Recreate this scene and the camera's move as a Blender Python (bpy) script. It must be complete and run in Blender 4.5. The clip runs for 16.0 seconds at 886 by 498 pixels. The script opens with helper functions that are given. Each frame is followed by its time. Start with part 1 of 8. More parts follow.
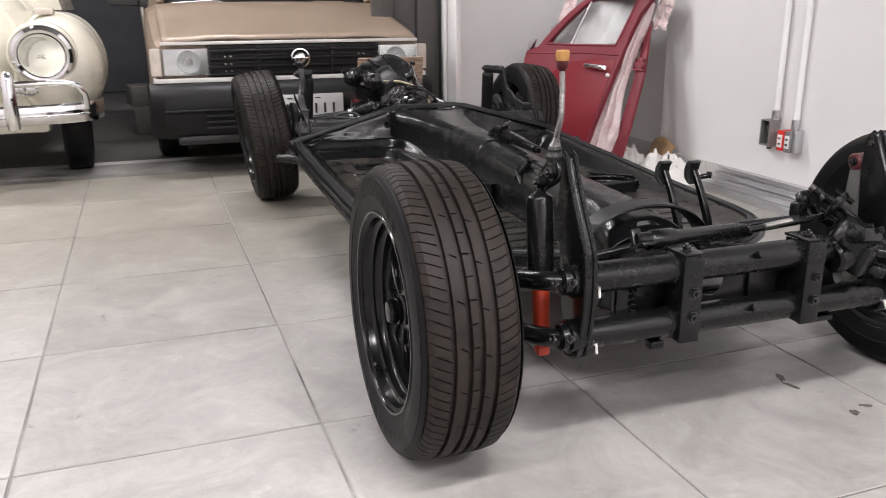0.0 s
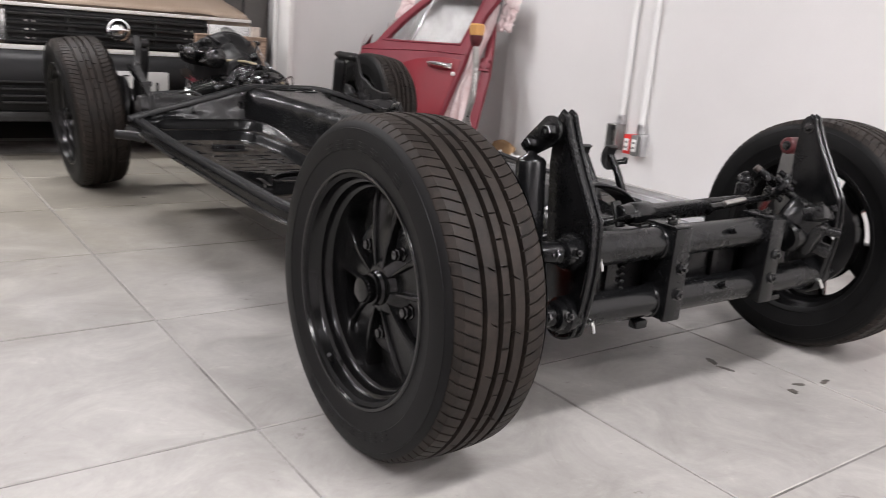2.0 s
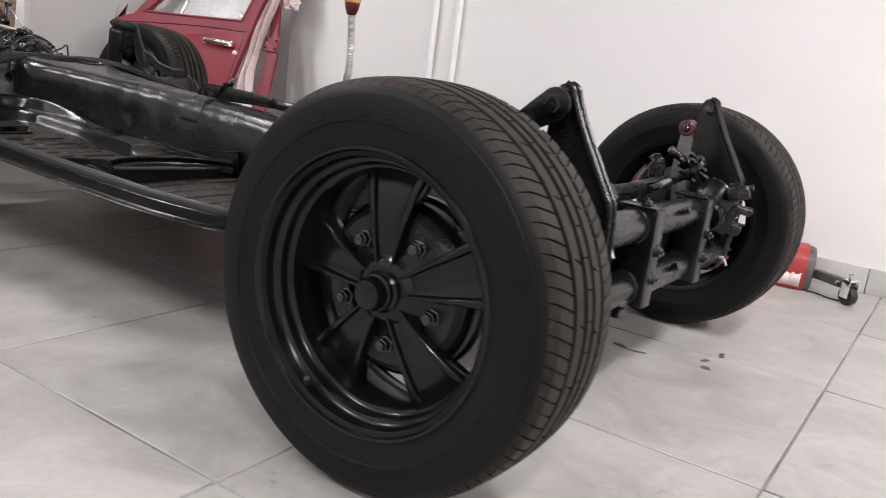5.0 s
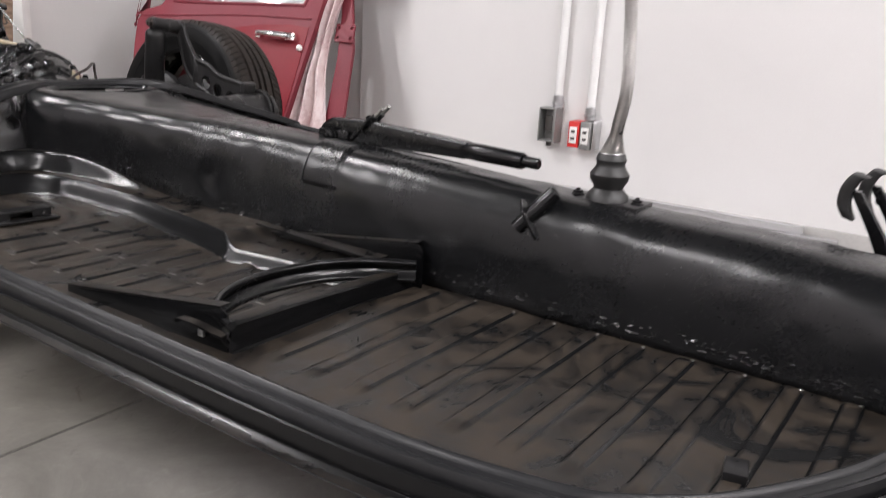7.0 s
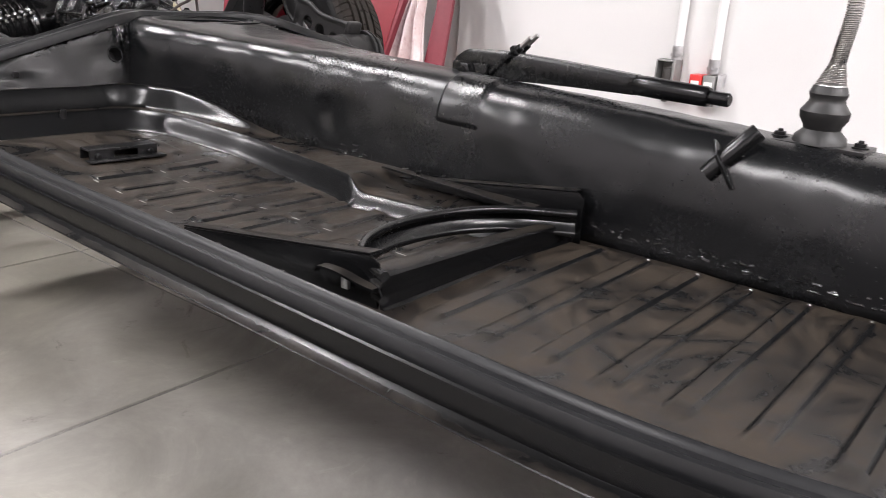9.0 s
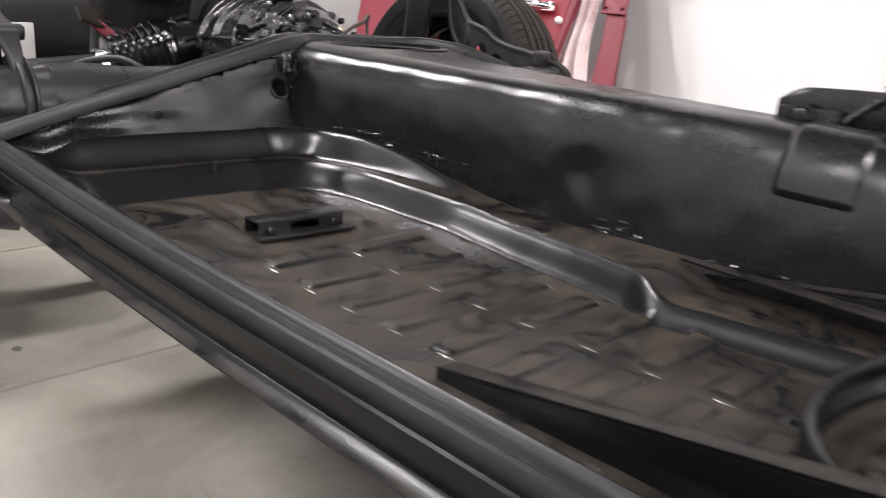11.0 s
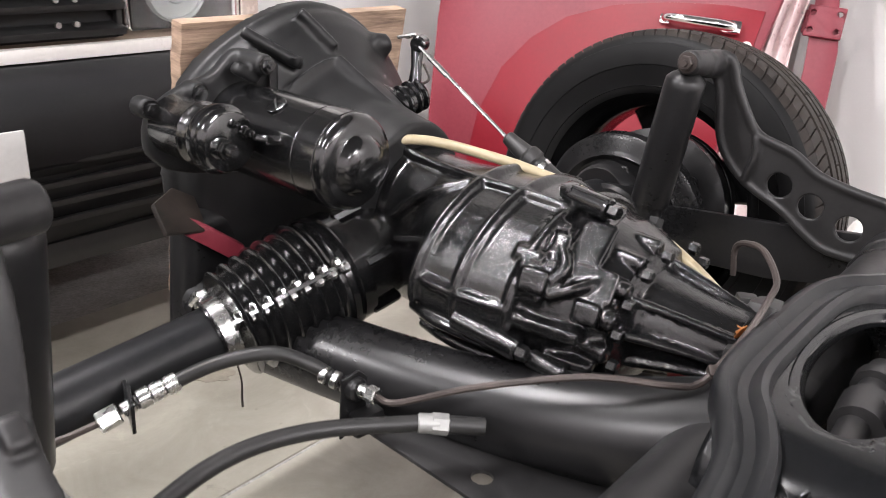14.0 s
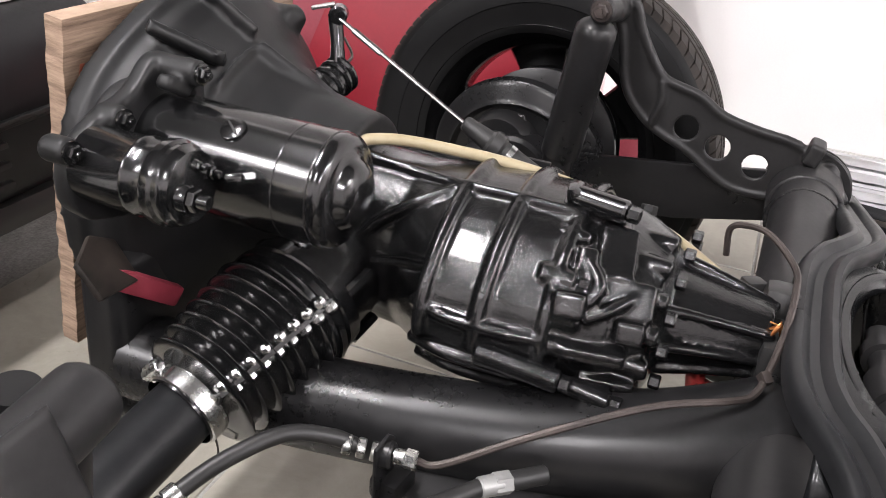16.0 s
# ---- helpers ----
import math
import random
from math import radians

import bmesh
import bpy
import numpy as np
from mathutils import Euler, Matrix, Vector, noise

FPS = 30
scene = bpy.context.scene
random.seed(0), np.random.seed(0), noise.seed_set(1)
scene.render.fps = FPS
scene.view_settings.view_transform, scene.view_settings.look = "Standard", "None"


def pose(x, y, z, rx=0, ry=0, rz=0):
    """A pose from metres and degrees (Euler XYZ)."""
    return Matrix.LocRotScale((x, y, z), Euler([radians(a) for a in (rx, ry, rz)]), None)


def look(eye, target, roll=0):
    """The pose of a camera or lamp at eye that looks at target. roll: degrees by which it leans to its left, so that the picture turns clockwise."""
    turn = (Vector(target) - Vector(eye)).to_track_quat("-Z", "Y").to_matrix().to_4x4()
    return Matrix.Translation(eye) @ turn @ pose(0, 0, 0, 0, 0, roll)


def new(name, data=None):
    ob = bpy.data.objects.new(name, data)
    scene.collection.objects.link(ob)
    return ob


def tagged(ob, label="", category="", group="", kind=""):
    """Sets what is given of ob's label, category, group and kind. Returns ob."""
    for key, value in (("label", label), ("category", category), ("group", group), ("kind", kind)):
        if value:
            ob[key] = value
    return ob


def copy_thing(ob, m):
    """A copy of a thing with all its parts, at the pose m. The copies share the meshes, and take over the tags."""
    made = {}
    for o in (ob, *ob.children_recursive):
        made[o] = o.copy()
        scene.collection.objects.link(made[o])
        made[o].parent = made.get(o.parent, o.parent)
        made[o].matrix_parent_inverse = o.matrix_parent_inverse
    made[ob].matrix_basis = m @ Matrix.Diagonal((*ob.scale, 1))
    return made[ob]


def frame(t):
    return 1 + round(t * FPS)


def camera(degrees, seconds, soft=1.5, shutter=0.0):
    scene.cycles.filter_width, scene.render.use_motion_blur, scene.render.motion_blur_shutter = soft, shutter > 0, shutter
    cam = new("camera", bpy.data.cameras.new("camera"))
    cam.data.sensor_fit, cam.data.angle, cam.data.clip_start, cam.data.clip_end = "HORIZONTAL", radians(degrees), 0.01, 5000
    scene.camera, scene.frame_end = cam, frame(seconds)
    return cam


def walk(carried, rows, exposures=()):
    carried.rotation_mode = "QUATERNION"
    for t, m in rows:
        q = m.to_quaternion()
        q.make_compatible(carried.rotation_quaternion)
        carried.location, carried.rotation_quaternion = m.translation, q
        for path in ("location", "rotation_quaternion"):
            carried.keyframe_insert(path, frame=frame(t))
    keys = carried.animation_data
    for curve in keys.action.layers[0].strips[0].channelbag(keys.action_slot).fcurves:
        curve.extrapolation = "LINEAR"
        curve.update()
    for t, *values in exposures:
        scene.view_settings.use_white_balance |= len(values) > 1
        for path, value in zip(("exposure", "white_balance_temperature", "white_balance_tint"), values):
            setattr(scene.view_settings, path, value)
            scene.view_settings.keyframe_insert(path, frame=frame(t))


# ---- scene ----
cam = camera(57.4, 16.0, 0.75, 0.45)
EXPOSURES = [(0, 0.0), (3, 0.0), (5.5, 0.02), (6.5, 0.04), (7, 0.17), (8, 0.41), (10.5, 0.68), (11.5, 0.78), (12.5, 0.97), (13.3, 0.98), (14, 0.90), (16, 0.75)]
PATH = [
    (0, (-1.091, -1.411, 0.856), (-0.438, 0.39, 0.283), -0.3),
    (0.5, (-1.16, -1.36, 0.817), (-0.371, 0.388, 0.252), 1.3),
    (1, (-1.225, -1.311, 0.785), (-0.302, 0.378, 0.244), 2.5),
    (1.5, (-1.292, -1.194, 0.721), (-0.305, 0.463, 0.19), 3.3),
    (2, (-1.342, -1.081, 0.705), (-0.188, 0.469, 0.191), 4.7),
    (2.5, (-1.392, -0.971, 0.681), (-0.03, 0.41, 0.192), 5.9),
    (3, (-1.434, -0.892, 0.644), (0.041, 0.377, 0.184), 6.5),
    (3.2, (-1.439, -0.874, 0.641), (0.073, 0.351, 0.179), 6.8),
    (5.3, (-1.519, -0.516, 0.605), (0.137, 0.506, 0.142), 7.0),
    (5.5, (-1.518, -0.423, 0.646), (0.125, 0.613, 0.169), 5.7),
    (6, (-1.391, -0.046, 0.666), (0.255, 0.995, 0.21), 4.4),
    (6.5, (-1.132, 0.198, 0.644), (0.508, 1.259, 0.211), 3.3),
    (7, (-1.015, 0.296, 0.618), (0.604, 1.34, 0.082), 3.4),
    (7.5, (-1.001, 0.353, 0.592), (0.567, 1.42, -0.041), 3.3),
    (8, (-0.995, 0.389, 0.564), (0.54, 1.499, -0.078), 3.6),
    (8.2, (-0.984, 0.408, 0.56), (0.538, 1.532, -0.089), 3.6),
    (10.3, (-0.91, 0.688, 0.506), (0.582, 1.894, -0.056), 4.2),
    (10.5, (-0.884, 0.745, 0.502), (0.593, 1.97, -0.062), 4.1),
    (11, (-0.819, 0.91, 0.499), (0.582, 2.224, -0.06), 4.0),
    (11.5, (-0.781, 1.103, 0.507), (0.594, 2.445, -0.048), 4.6),
    (12, (-0.731, 1.279, 0.505), (0.64, 2.627, -0.044), 4.5),
    (12.5, (-0.683, 1.433, 0.533), (0.658, 2.812, -0.016), 3.9),
    (13, (-0.65, 1.609, 0.604), (0.683, 2.986, 0.032), 3.7),
    (13.5, (-0.616, 1.73, 0.693), (0.78, 2.985, 0.004), 3.8),
    (14, (-0.572, 1.796, 0.738), (0.871, 2.945, -0.034), 3.7),
    (14.5, (-0.564, 1.885, 0.763), (0.946, 2.89, -0.078), 3.6),
    (15, (-0.569, 1.97, 0.778), (1.011, 2.815, -0.111), 3.6),
    (15.5, (-0.566, 1.999, 0.781), (1.054, 2.705, -0.156), 4.5),
    (16, (-0.567, 2.02, 0.783), (1.072, 2.645, -0.178), 4.5),
]
walk(cam, [(t, look(eye, target, roll)) for t, eye, target, roll in PATH], EXPOSURES)

# ---- world and lights ----
world = bpy.data.worlds.new("world")
scene.world = world
world.use_nodes = True
wn = world.node_tree
sky = wn.nodes.new("ShaderNodeTexSky")
sky.sky_type, sky.sun_disc, sky.sun_elevation, sky.sun_rotation = "NISHITA", False, radians(40), radians(200)
wn.links.new(sky.outputs[0], wn.nodes["Background"].inputs[0])
wn.nodes["Background"].inputs[1].default_value = 0.05


# ---- materials ----
def nodes_of(name):
    m = bpy.data.materials.new(name)
    m.use_nodes = True
    n = m.node_tree
    return m, n, n.nodes["Principled BSDF"]


def ramp(n, src, stops):
    r = n.nodes.new("ShaderNodeValToRGB")
    while len(r.color_ramp.elements) < len(stops):
        r.color_ramp.elements.new(0.5)
    for e, (p, c) in zip(r.color_ramp.elements, stops):
        e.position, e.color = p, (*c, 1) if len(c) == 3 else c
    n.links.new(src, r.inputs[0])
    return r.outputs[0]


def tex_noise(n, coord, scale, detail=4, rough=0.55, dist=0.0):
    t = n.nodes.new("ShaderNodeTexNoise")
    t.inputs["Scale"].default_value, t.inputs["Detail"].default_value = scale, detail
    t.inputs["Roughness"].default_value, t.inputs["Distortion"].default_value = rough, dist
    n.links.new(coord, t.inputs["Vector"])
    return t.outputs["Fac"]


def surface(name, dark, light, rough=(0.4, 0.6), metal=0.0, scale=6.0, fine=90.0, bump=0.15, coat=0.0, spec=0.5, dist=0.002, stretch=None):
    """A surface with two scales of variation in colour and gloss, and a fine relief."""
    m, n, b = nodes_of(name)
    co = n.nodes.new("ShaderNodeTexCoord").outputs["Object"]
    if stretch:
        mp = n.nodes.new("ShaderNodeMapping")
        mp.inputs["Scale"].default_value = stretch
        n.links.new(co, mp.inputs["Vector"])
        co = mp.outputs[0]
    big = tex_noise(n, co, scale, 6, 0.6, 0.4)
    small = tex_noise(n, co, fine, 5, 0.65)
    mix = n.nodes.new("ShaderNodeMath")
    mix.operation = "MULTIPLY_ADD"
    n.links.new(small, mix.inputs[0])
    mix.inputs[1].default_value = 0.35
    sub = n.nodes.new("ShaderNodeMath")
    sub.operation = "MULTIPLY"
    n.links.new(big, sub.inputs[0])
    sub.inputs[1].default_value = 0.65
    n.links.new(sub.outputs[0], mix.inputs[2])
    n.links.new(ramp(n, mix.outputs[0], [(0.36, dark), (0.64, light)]), b.inputs["Base Color"])
    n.links.new(ramp(n, mix.outputs[0], [(0.35, (rough[0],) * 3), (0.65, (rough[1],) * 3)]), b.inputs["Roughness"])
    b.inputs["Metallic"].default_value = metal
    b.inputs["Coat Weight"].default_value = coat
    b.inputs["Coat Roughness"].default_value = 0.12
    b.inputs["Specular IOR Level"].default_value = spec
    if bump:
        bp = n.nodes.new("ShaderNodeBump")
        bp.inputs["Strength"].default_value, bp.inputs["Distance"].default_value = bump, dist
        n.links.new(mix.outputs[0], bp.inputs["Height"])
        n.links.new(bp.outputs[0], b.inputs["Normal"])
    return m


def plain(name, col, rough=0.5, metal=0.0, emit=0.0):
    m, n, b = nodes_of(name)
    b.inputs["Base Color"].default_value = (*col, 1)
    b.inputs["Roughness"].default_value, b.inputs["Metallic"].default_value = rough, metal
    if emit:
        b.inputs["Emission Color"].default_value, b.inputs["Emission Strength"].default_value = (*col, 1), emit
    return m


def glass_mat(name, col=(0.95, 0.97, 0.97), rough=0.03):
    m, n, b = nodes_of(name)
    b.inputs["Base Color"].default_value = (*col, 1)
    b.inputs["Roughness"].default_value, b.inputs["Transmission Weight"].default_value, b.inputs["IOR"].default_value = rough, 1, 1.45
    return m


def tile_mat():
    """Pale grey cement-look porcelain with soft clouds, streaks and scuffs, different on every tile."""
    m, n, b = nodes_of("grey_porcelain_tile")
    tc = n.nodes.new("ShaderNodeTexCoord")
    oi = n.nodes.new("ShaderNodeObjectInfo")
    off = n.nodes.new("ShaderNodeVectorMath")
    off.operation = "SCALE"
    comb = n.nodes.new("ShaderNodeCombineXYZ")
    for i in range(3):
        n.links.new(oi.outputs["Random"], comb.inputs[i])
    n.links.new(comb.outputs[0], off.inputs[0])
    off.inputs["Scale"].default_value = 37
    add = n.nodes.new("ShaderNodeVectorMath")
    n.links.new(tc.outputs["Object"], add.inputs[0])
    n.links.new(off.outputs[0], add.inputs[1])
    cloud = tex_noise(n, add.outputs[0], 5.2, 9, 0.72, 0.8)
    fine = tex_noise(n, add.outputs[0], 42, 5, 0.7)
    scuff = tex_noise(n, add.outputs[0], 9, 8, 0.72, 1.6)
    base = ramp(n, cloud, [(0.30, (0.275, 0.264, 0.247)), (0.5, (0.350, 0.338, 0.319)), (0.68, (0.430, 0.417, 0.395))])
    grain = ramp(n, fine, [(0.3, (0.93, 0.93, 0.93)), (0.7, (1, 1, 1))])
    spots = ramp(n, scuff, [(0.28, (0.55, 0.53, 0.51)), (0.37, (0.97, 0.97, 0.97)), (0.60, (1, 1, 1)), (0.70, (1.16, 1.16, 1.15))])
    tone = n.nodes.new("ShaderNodeMapRange")
    n.links.new(oi.outputs["Random"], tone.inputs["Value"])
    tone.inputs["To Min"].default_value, tone.inputs["To Max"].default_value = 0.95, 1.03
    # the rear half of the floor turns browner and darker, with a ragged edge
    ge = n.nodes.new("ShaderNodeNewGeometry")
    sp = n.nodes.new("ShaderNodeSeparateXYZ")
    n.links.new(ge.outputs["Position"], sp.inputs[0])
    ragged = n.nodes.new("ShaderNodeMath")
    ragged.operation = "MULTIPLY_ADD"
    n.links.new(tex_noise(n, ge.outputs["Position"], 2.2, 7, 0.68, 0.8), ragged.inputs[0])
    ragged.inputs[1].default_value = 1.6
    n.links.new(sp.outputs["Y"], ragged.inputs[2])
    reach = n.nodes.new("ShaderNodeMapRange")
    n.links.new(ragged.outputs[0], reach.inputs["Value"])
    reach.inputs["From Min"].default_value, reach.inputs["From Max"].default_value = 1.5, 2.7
    brown_tint = ramp(n, reach.outputs[0], [(0.0, (1, 1, 1)), (1.0, (0.76, 0.735, 0.655))])
    out = base
    for other in (grain, spots, brown_tint, tone.outputs[0]):
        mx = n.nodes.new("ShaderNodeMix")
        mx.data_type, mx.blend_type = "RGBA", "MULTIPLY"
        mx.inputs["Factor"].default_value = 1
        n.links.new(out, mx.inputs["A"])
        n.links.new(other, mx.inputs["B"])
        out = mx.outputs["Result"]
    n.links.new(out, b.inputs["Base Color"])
    n.links.new(ramp(n, cloud, [(0.3, (0.36,) * 3), (0.7, (0.5,) * 3)]), b.inputs["Roughness"])
    bp = n.nodes.new("ShaderNodeBump")
    bp.inputs["Strength"].default_value, bp.inputs["Distance"].default_value = 0.05, 0.001
    n.links.new(fine, bp.inputs["Height"])
    n.links.new(bp.outputs[0], b.inputs["Normal"])
    return m


def dust_mat(name, paint, brown_tint, rough, dusty_rough, spec=0.36):
    """Black paint with a brown dusting that has settled on what lies flat, wiped off in patches."""
    m, n, b = nodes_of(name)
    co = n.nodes.new("ShaderNodeTexCoord").outputs["Object"]
    ge = n.nodes.new("ShaderNodeNewGeometry")
    sp = n.nodes.new("ShaderNodeSeparateXYZ")
    n.links.new(ge.outputs["Normal"], sp.inputs[0])
    flat = ramp(n, sp.outputs["Z"], [(0.90, (0, 0, 0)), (0.985, (1, 1, 1))])
    patch = ramp(n, tex_noise(n, co, 9, 9, 0.70, 1.5), [(0.40, (0.02, 0.02, 0.02)), (0.58, (1, 1, 1))])
    grain = ramp(n, tex_noise(n, co, 190, 4, 0.7), [(0.3, (0.55, 0.55, 0.55)), (0.7, (1, 1, 1))])
    fac = flat
    for other in (patch, grain):
        mu = n.nodes.new("ShaderNodeMath")
        mu.operation = "MULTIPLY"
        n.links.new(fac, mu.inputs[0])
        n.links.new(other, mu.inputs[1])
        fac = mu.outputs[0]
    mx = n.nodes.new("ShaderNodeMix")
    mx.data_type = "RGBA"
    n.links.new(fac, mx.inputs["Factor"])
    mx.inputs["A"].default_value, mx.inputs["B"].default_value = (*paint, 1), (*brown_tint, 1)
    n.links.new(mx.outputs["Result"], b.inputs["Base Color"])
    b.inputs["Specular IOR Level"].default_value = spec
    mr = n.nodes.new("ShaderNodeMapRange")
    n.links.new(fac, mr.inputs["Value"])
    mr.inputs["To Min"].default_value, mr.inputs["To Max"].default_value = rough, dusty_rough
    n.links.new(mr.outputs[0], b.inputs["Roughness"])
    bp = n.nodes.new("ShaderNodeBump")
    bp.inputs["Strength"].default_value, bp.inputs["Distance"].default_value = 0.06, 0.001
    n.links.new(tex_noise(n, co, 60, 5, 0.6), bp.inputs["Height"])
    n.links.new(bp.outputs[0], b.inputs["Normal"])
    return m


BLACK = surface("satin_black_paint", (0.0060, 0.0060, 0.0064), (0.0125, 0.0122, 0.0126), (0.24, 0.38), scale=6, fine=160, bump=0.05, dist=0.001, spec=0.32)
# Darker copy of BLACK for front and cabin parts: dimmer light put into colour.
BLACK_DIM = surface("satin_black_paint_dim", (0.0030, 0.0031, 0.0034), (0.0060, 0.0061, 0.0066), (0.20, 0.31), scale=6, fine=160, bump=0.06, dist=0.001, spec=0.34)
GLOSS = surface("wet_gloss_black_paint", (0.0035, 0.0035, 0.0038), (0.006, 0.006, 0.0063), (0.10, 0.24), scale=46, fine=210, bump=0.75, coat=0.3, dist=0.0019, spec=0.4)
STARTER = surface("gloss_black_enamel", (0.0035, 0.0035, 0.0038), (0.006, 0.006, 0.0063), (0.15, 0.22), scale=8, fine=200, bump=0.05, coat=0.5, dist=0.0008)
PAN = dust_mat("dusty_black_floor_pan", (0.005, 0.0052, 0.0056), (0.040, 0.0310, 0.0225), 0.26, 0.52)
TUNNEL = surface("semi_gloss_black_tunnel_paint", (0.0035, 0.0038, 0.0043), (0.0064, 0.0067, 0.0074), (0.21, 0.31), scale=3, fine=190, bump=0.11, dist=0.0008, spec=0.36)
RAIL = dust_mat("black_rail_paint", (0.0032, 0.0033, 0.0036), (0.027, 0.023, 0.019), 0.25, 0.46, 0.20)
SEAL = surface("grey_black_rubber_seal", (0.0085, 0.0088, 0.0096), (0.0160, 0.0163, 0.0172), (0.30, 0.44), scale=7, fine=150, bump=0.06, dist=0.001, spec=0.26)
DUSTY = surface("dusty_charcoal_casting", (0.0108, 0.0105, 0.0108), (0.0215, 0.0208, 0.0210), (0.34, 0.50), scale=12, fine=180, bump=0.15, dist=0.001, spec=0.32)
BELL = surface("matte_black_casting", (0.0065, 0.0066, 0.0069), (0.0105, 0.0105, 0.0108), (0.40, 0.52), scale=14, fine=220, bump=0.14, dist=0.001, spec=0.32)
RUBBER = surface("tyre_rubber", (0.0035, 0.0035, 0.0037), (0.0068, 0.0068, 0.0069), (0.42, 0.56), scale=8, fine=140, bump=0.08, dist=0.0006, spec=0.15)
TREAD = surface("dusty_tyre_tread", (0.0080, 0.0068, 0.0060), (0.029, 0.0225, 0.0187), (0.48, 0.66), scale=22, fine=160, bump=0.2, dist=0.0007, spec=0.2)
RIMBLACK = surface("gloss_black_wheel_paint", (0.0035, 0.0035, 0.0037), (0.0050, 0.0050, 0.0052), (0.17, 0.25), scale=6, fine=120, bump=0.03, coat=0.1, dist=0.0006, spec=0.26)
STEEL = surface("bare_steel", (0.36, 0.35, 0.34), (0.6, 0.59, 0.57), (0.25, 0.42), metal=1, scale=14, fine=150, bump=0.08)
ZINC = surface("zinc_plated_steel", (0.55, 0.55, 0.54), (0.75, 0.75, 0.73), (0.18, 0.32), metal=1, scale=20, fine=160, bump=0.05)
CHROME = plain("chrome", (0.86, 0.86, 0.86), 0.06, 1)
ALU = surface("brushed_aluminium", (0.55, 0.55, 0.56), (0.75, 0.75, 0.76), (0.28, 0.42), metal=1, scale=5, fine=80, bump=0.05, stretch=(1, 0.05, 1))
REDPAINT = surface("dusty_dark_red_paint", (0.165, 0.020, 0.032), (0.215, 0.034, 0.047), (0.40, 0.55), scale=3, fine=120, bump=0.02, coat=0.0, spec=0.35)
REDSHOCK = surface("orange_red_damper_paint", (0.42, 0.035, 0.014), (0.58, 0.06, 0.022), (0.3, 0.45), scale=12, fine=120, bump=0.06)
DARKRED = surface("dark_maroon_damper_paint", (0.055, 0.010, 0.012), (0.10, 0.016, 0.018), (0.35, 0.5), scale=12, fine=120, bump=0.08)
WALLPAINT = surface("white_wall_paint", (0.75, 0.74, 0.73), (0.80, 0.79, 0.78), (0.55, 0.75), scale=1.6, fine=220, bump=0.06, dist=0.001)
# Unseen ceiling, kept dark so that the black paint mirrors little light.
CEILPAINT = surface("unseen_dark_ceiling_paint", (0.10, 0.10, 0.102), (0.15, 0.15, 0.15), (0.6, 0.75), scale=1.2, fine=90, bump=0.03)
# Unseen walls: pale pinkish grey set by what the black paint should reflect.
GREYWALL = surface("unseen_grey_wall_paint", (0.63, 0.60, 0.61), (0.69, 0.66, 0.67), (0.6, 0.75), scale=1.6, fine=220, bump=0.06, dist=0.001)
GROUT = surface("tile_grout", (0.075, 0.070, 0.065), (0.34, 0.33, 0.315), (0.75, 0.9), scale=3, fine=200, bump=0.2)
GRIME = surface("dark_oily_grime", (0.045, 0.040, 0.035), (0.12, 0.108, 0.096), (0.4, 0.6), scale=40, fine=200, bump=0.1)
OILSTAIN = surface("dried_brown_oil", (0.155, 0.135, 0.105), (0.235, 0.212, 0.175), (0.4, 0.6), scale=40, fine=200, bump=0.05)
SKIRT = surface("grey_skirting_tile", (0.40, 0.39, 0.375), (0.50, 0.49, 0.475), (0.35, 0.5), scale=3, fine=80, bump=0.05)
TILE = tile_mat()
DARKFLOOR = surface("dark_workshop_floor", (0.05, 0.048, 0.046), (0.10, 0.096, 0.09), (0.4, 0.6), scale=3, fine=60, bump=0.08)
DARKDOOR = surface("dark_brown_steel_panel", (0.060, 0.055, 0.052), (0.085, 0.078, 0.073), (0.4, 0.55), scale=4, fine=100, bump=0.05)
DARKWALL = surface("dark_slate_shutter", (0.035, 0.036, 0.042), (0.055, 0.056, 0.062), (0.45, 0.6), scale=4, fine=100, bump=0.05)
PVC = surface("white_conduit_plastic", (0.78, 0.78, 0.77), (0.84, 0.84, 0.83), (0.3, 0.42), scale=5, fine=120, bump=0.03)
GREYBOX = surface("cast_grey_box", (0.24, 0.24, 0.235), (0.36, 0.36, 0.35), (0.4, 0.55), metal=0.6, scale=10, fine=150, bump=0.08)
REDBOX = surface("red_switch_plastic", (0.55, 0.02, 0.02), (0.66, 0.035, 0.03), (0.35, 0.45), scale=8, fine=150, bump=0.03)
WHITE = surface("white_label_plastic", (0.74, 0.73, 0.71), (0.80, 0.79, 0.77), (0.4, 0.5), scale=8, fine=150, bump=0.02)
WOOD = surface("rough_pale_pine_board", (0.12, 0.075, 0.050), (0.42, 0.30, 0.215), (0.6, 0.8), scale=16, fine=70, bump=0.5, stretch=(0.5, 1, 6))
STAMP = surface("red_ink_stamp", (0.36, 0.09, 0.05), (0.45, 0.14, 0.08), (0.6, 0.7), scale=20, fine=90, bump=0.0)
CARD = surface("brown_cardboard", (0.30, 0.18, 0.085), (0.40, 0.255, 0.135), (0.7, 0.85), scale=6, fine=90, bump=0.08)
CLOTH = surface("white_rag_cloth", (0.62, 0.60, 0.57), (0.74, 0.72, 0.70), (0.8, 0.95), scale=8, fine=240, bump=0.25)
PINK = surface("dusty_pink_plastic_film", (0.56, 0.40, 0.40), (0.72, 0.62, 0.61), (0.18, 0.4), scale=9, fine=60, bump=0.4)
FILM = surface("clear_protective_film", (0.22, 0.21, 0.205), (0.34, 0.33, 0.325), (0.25, 0.45), scale=7, fine=30, bump=0.6, dist=0.004)
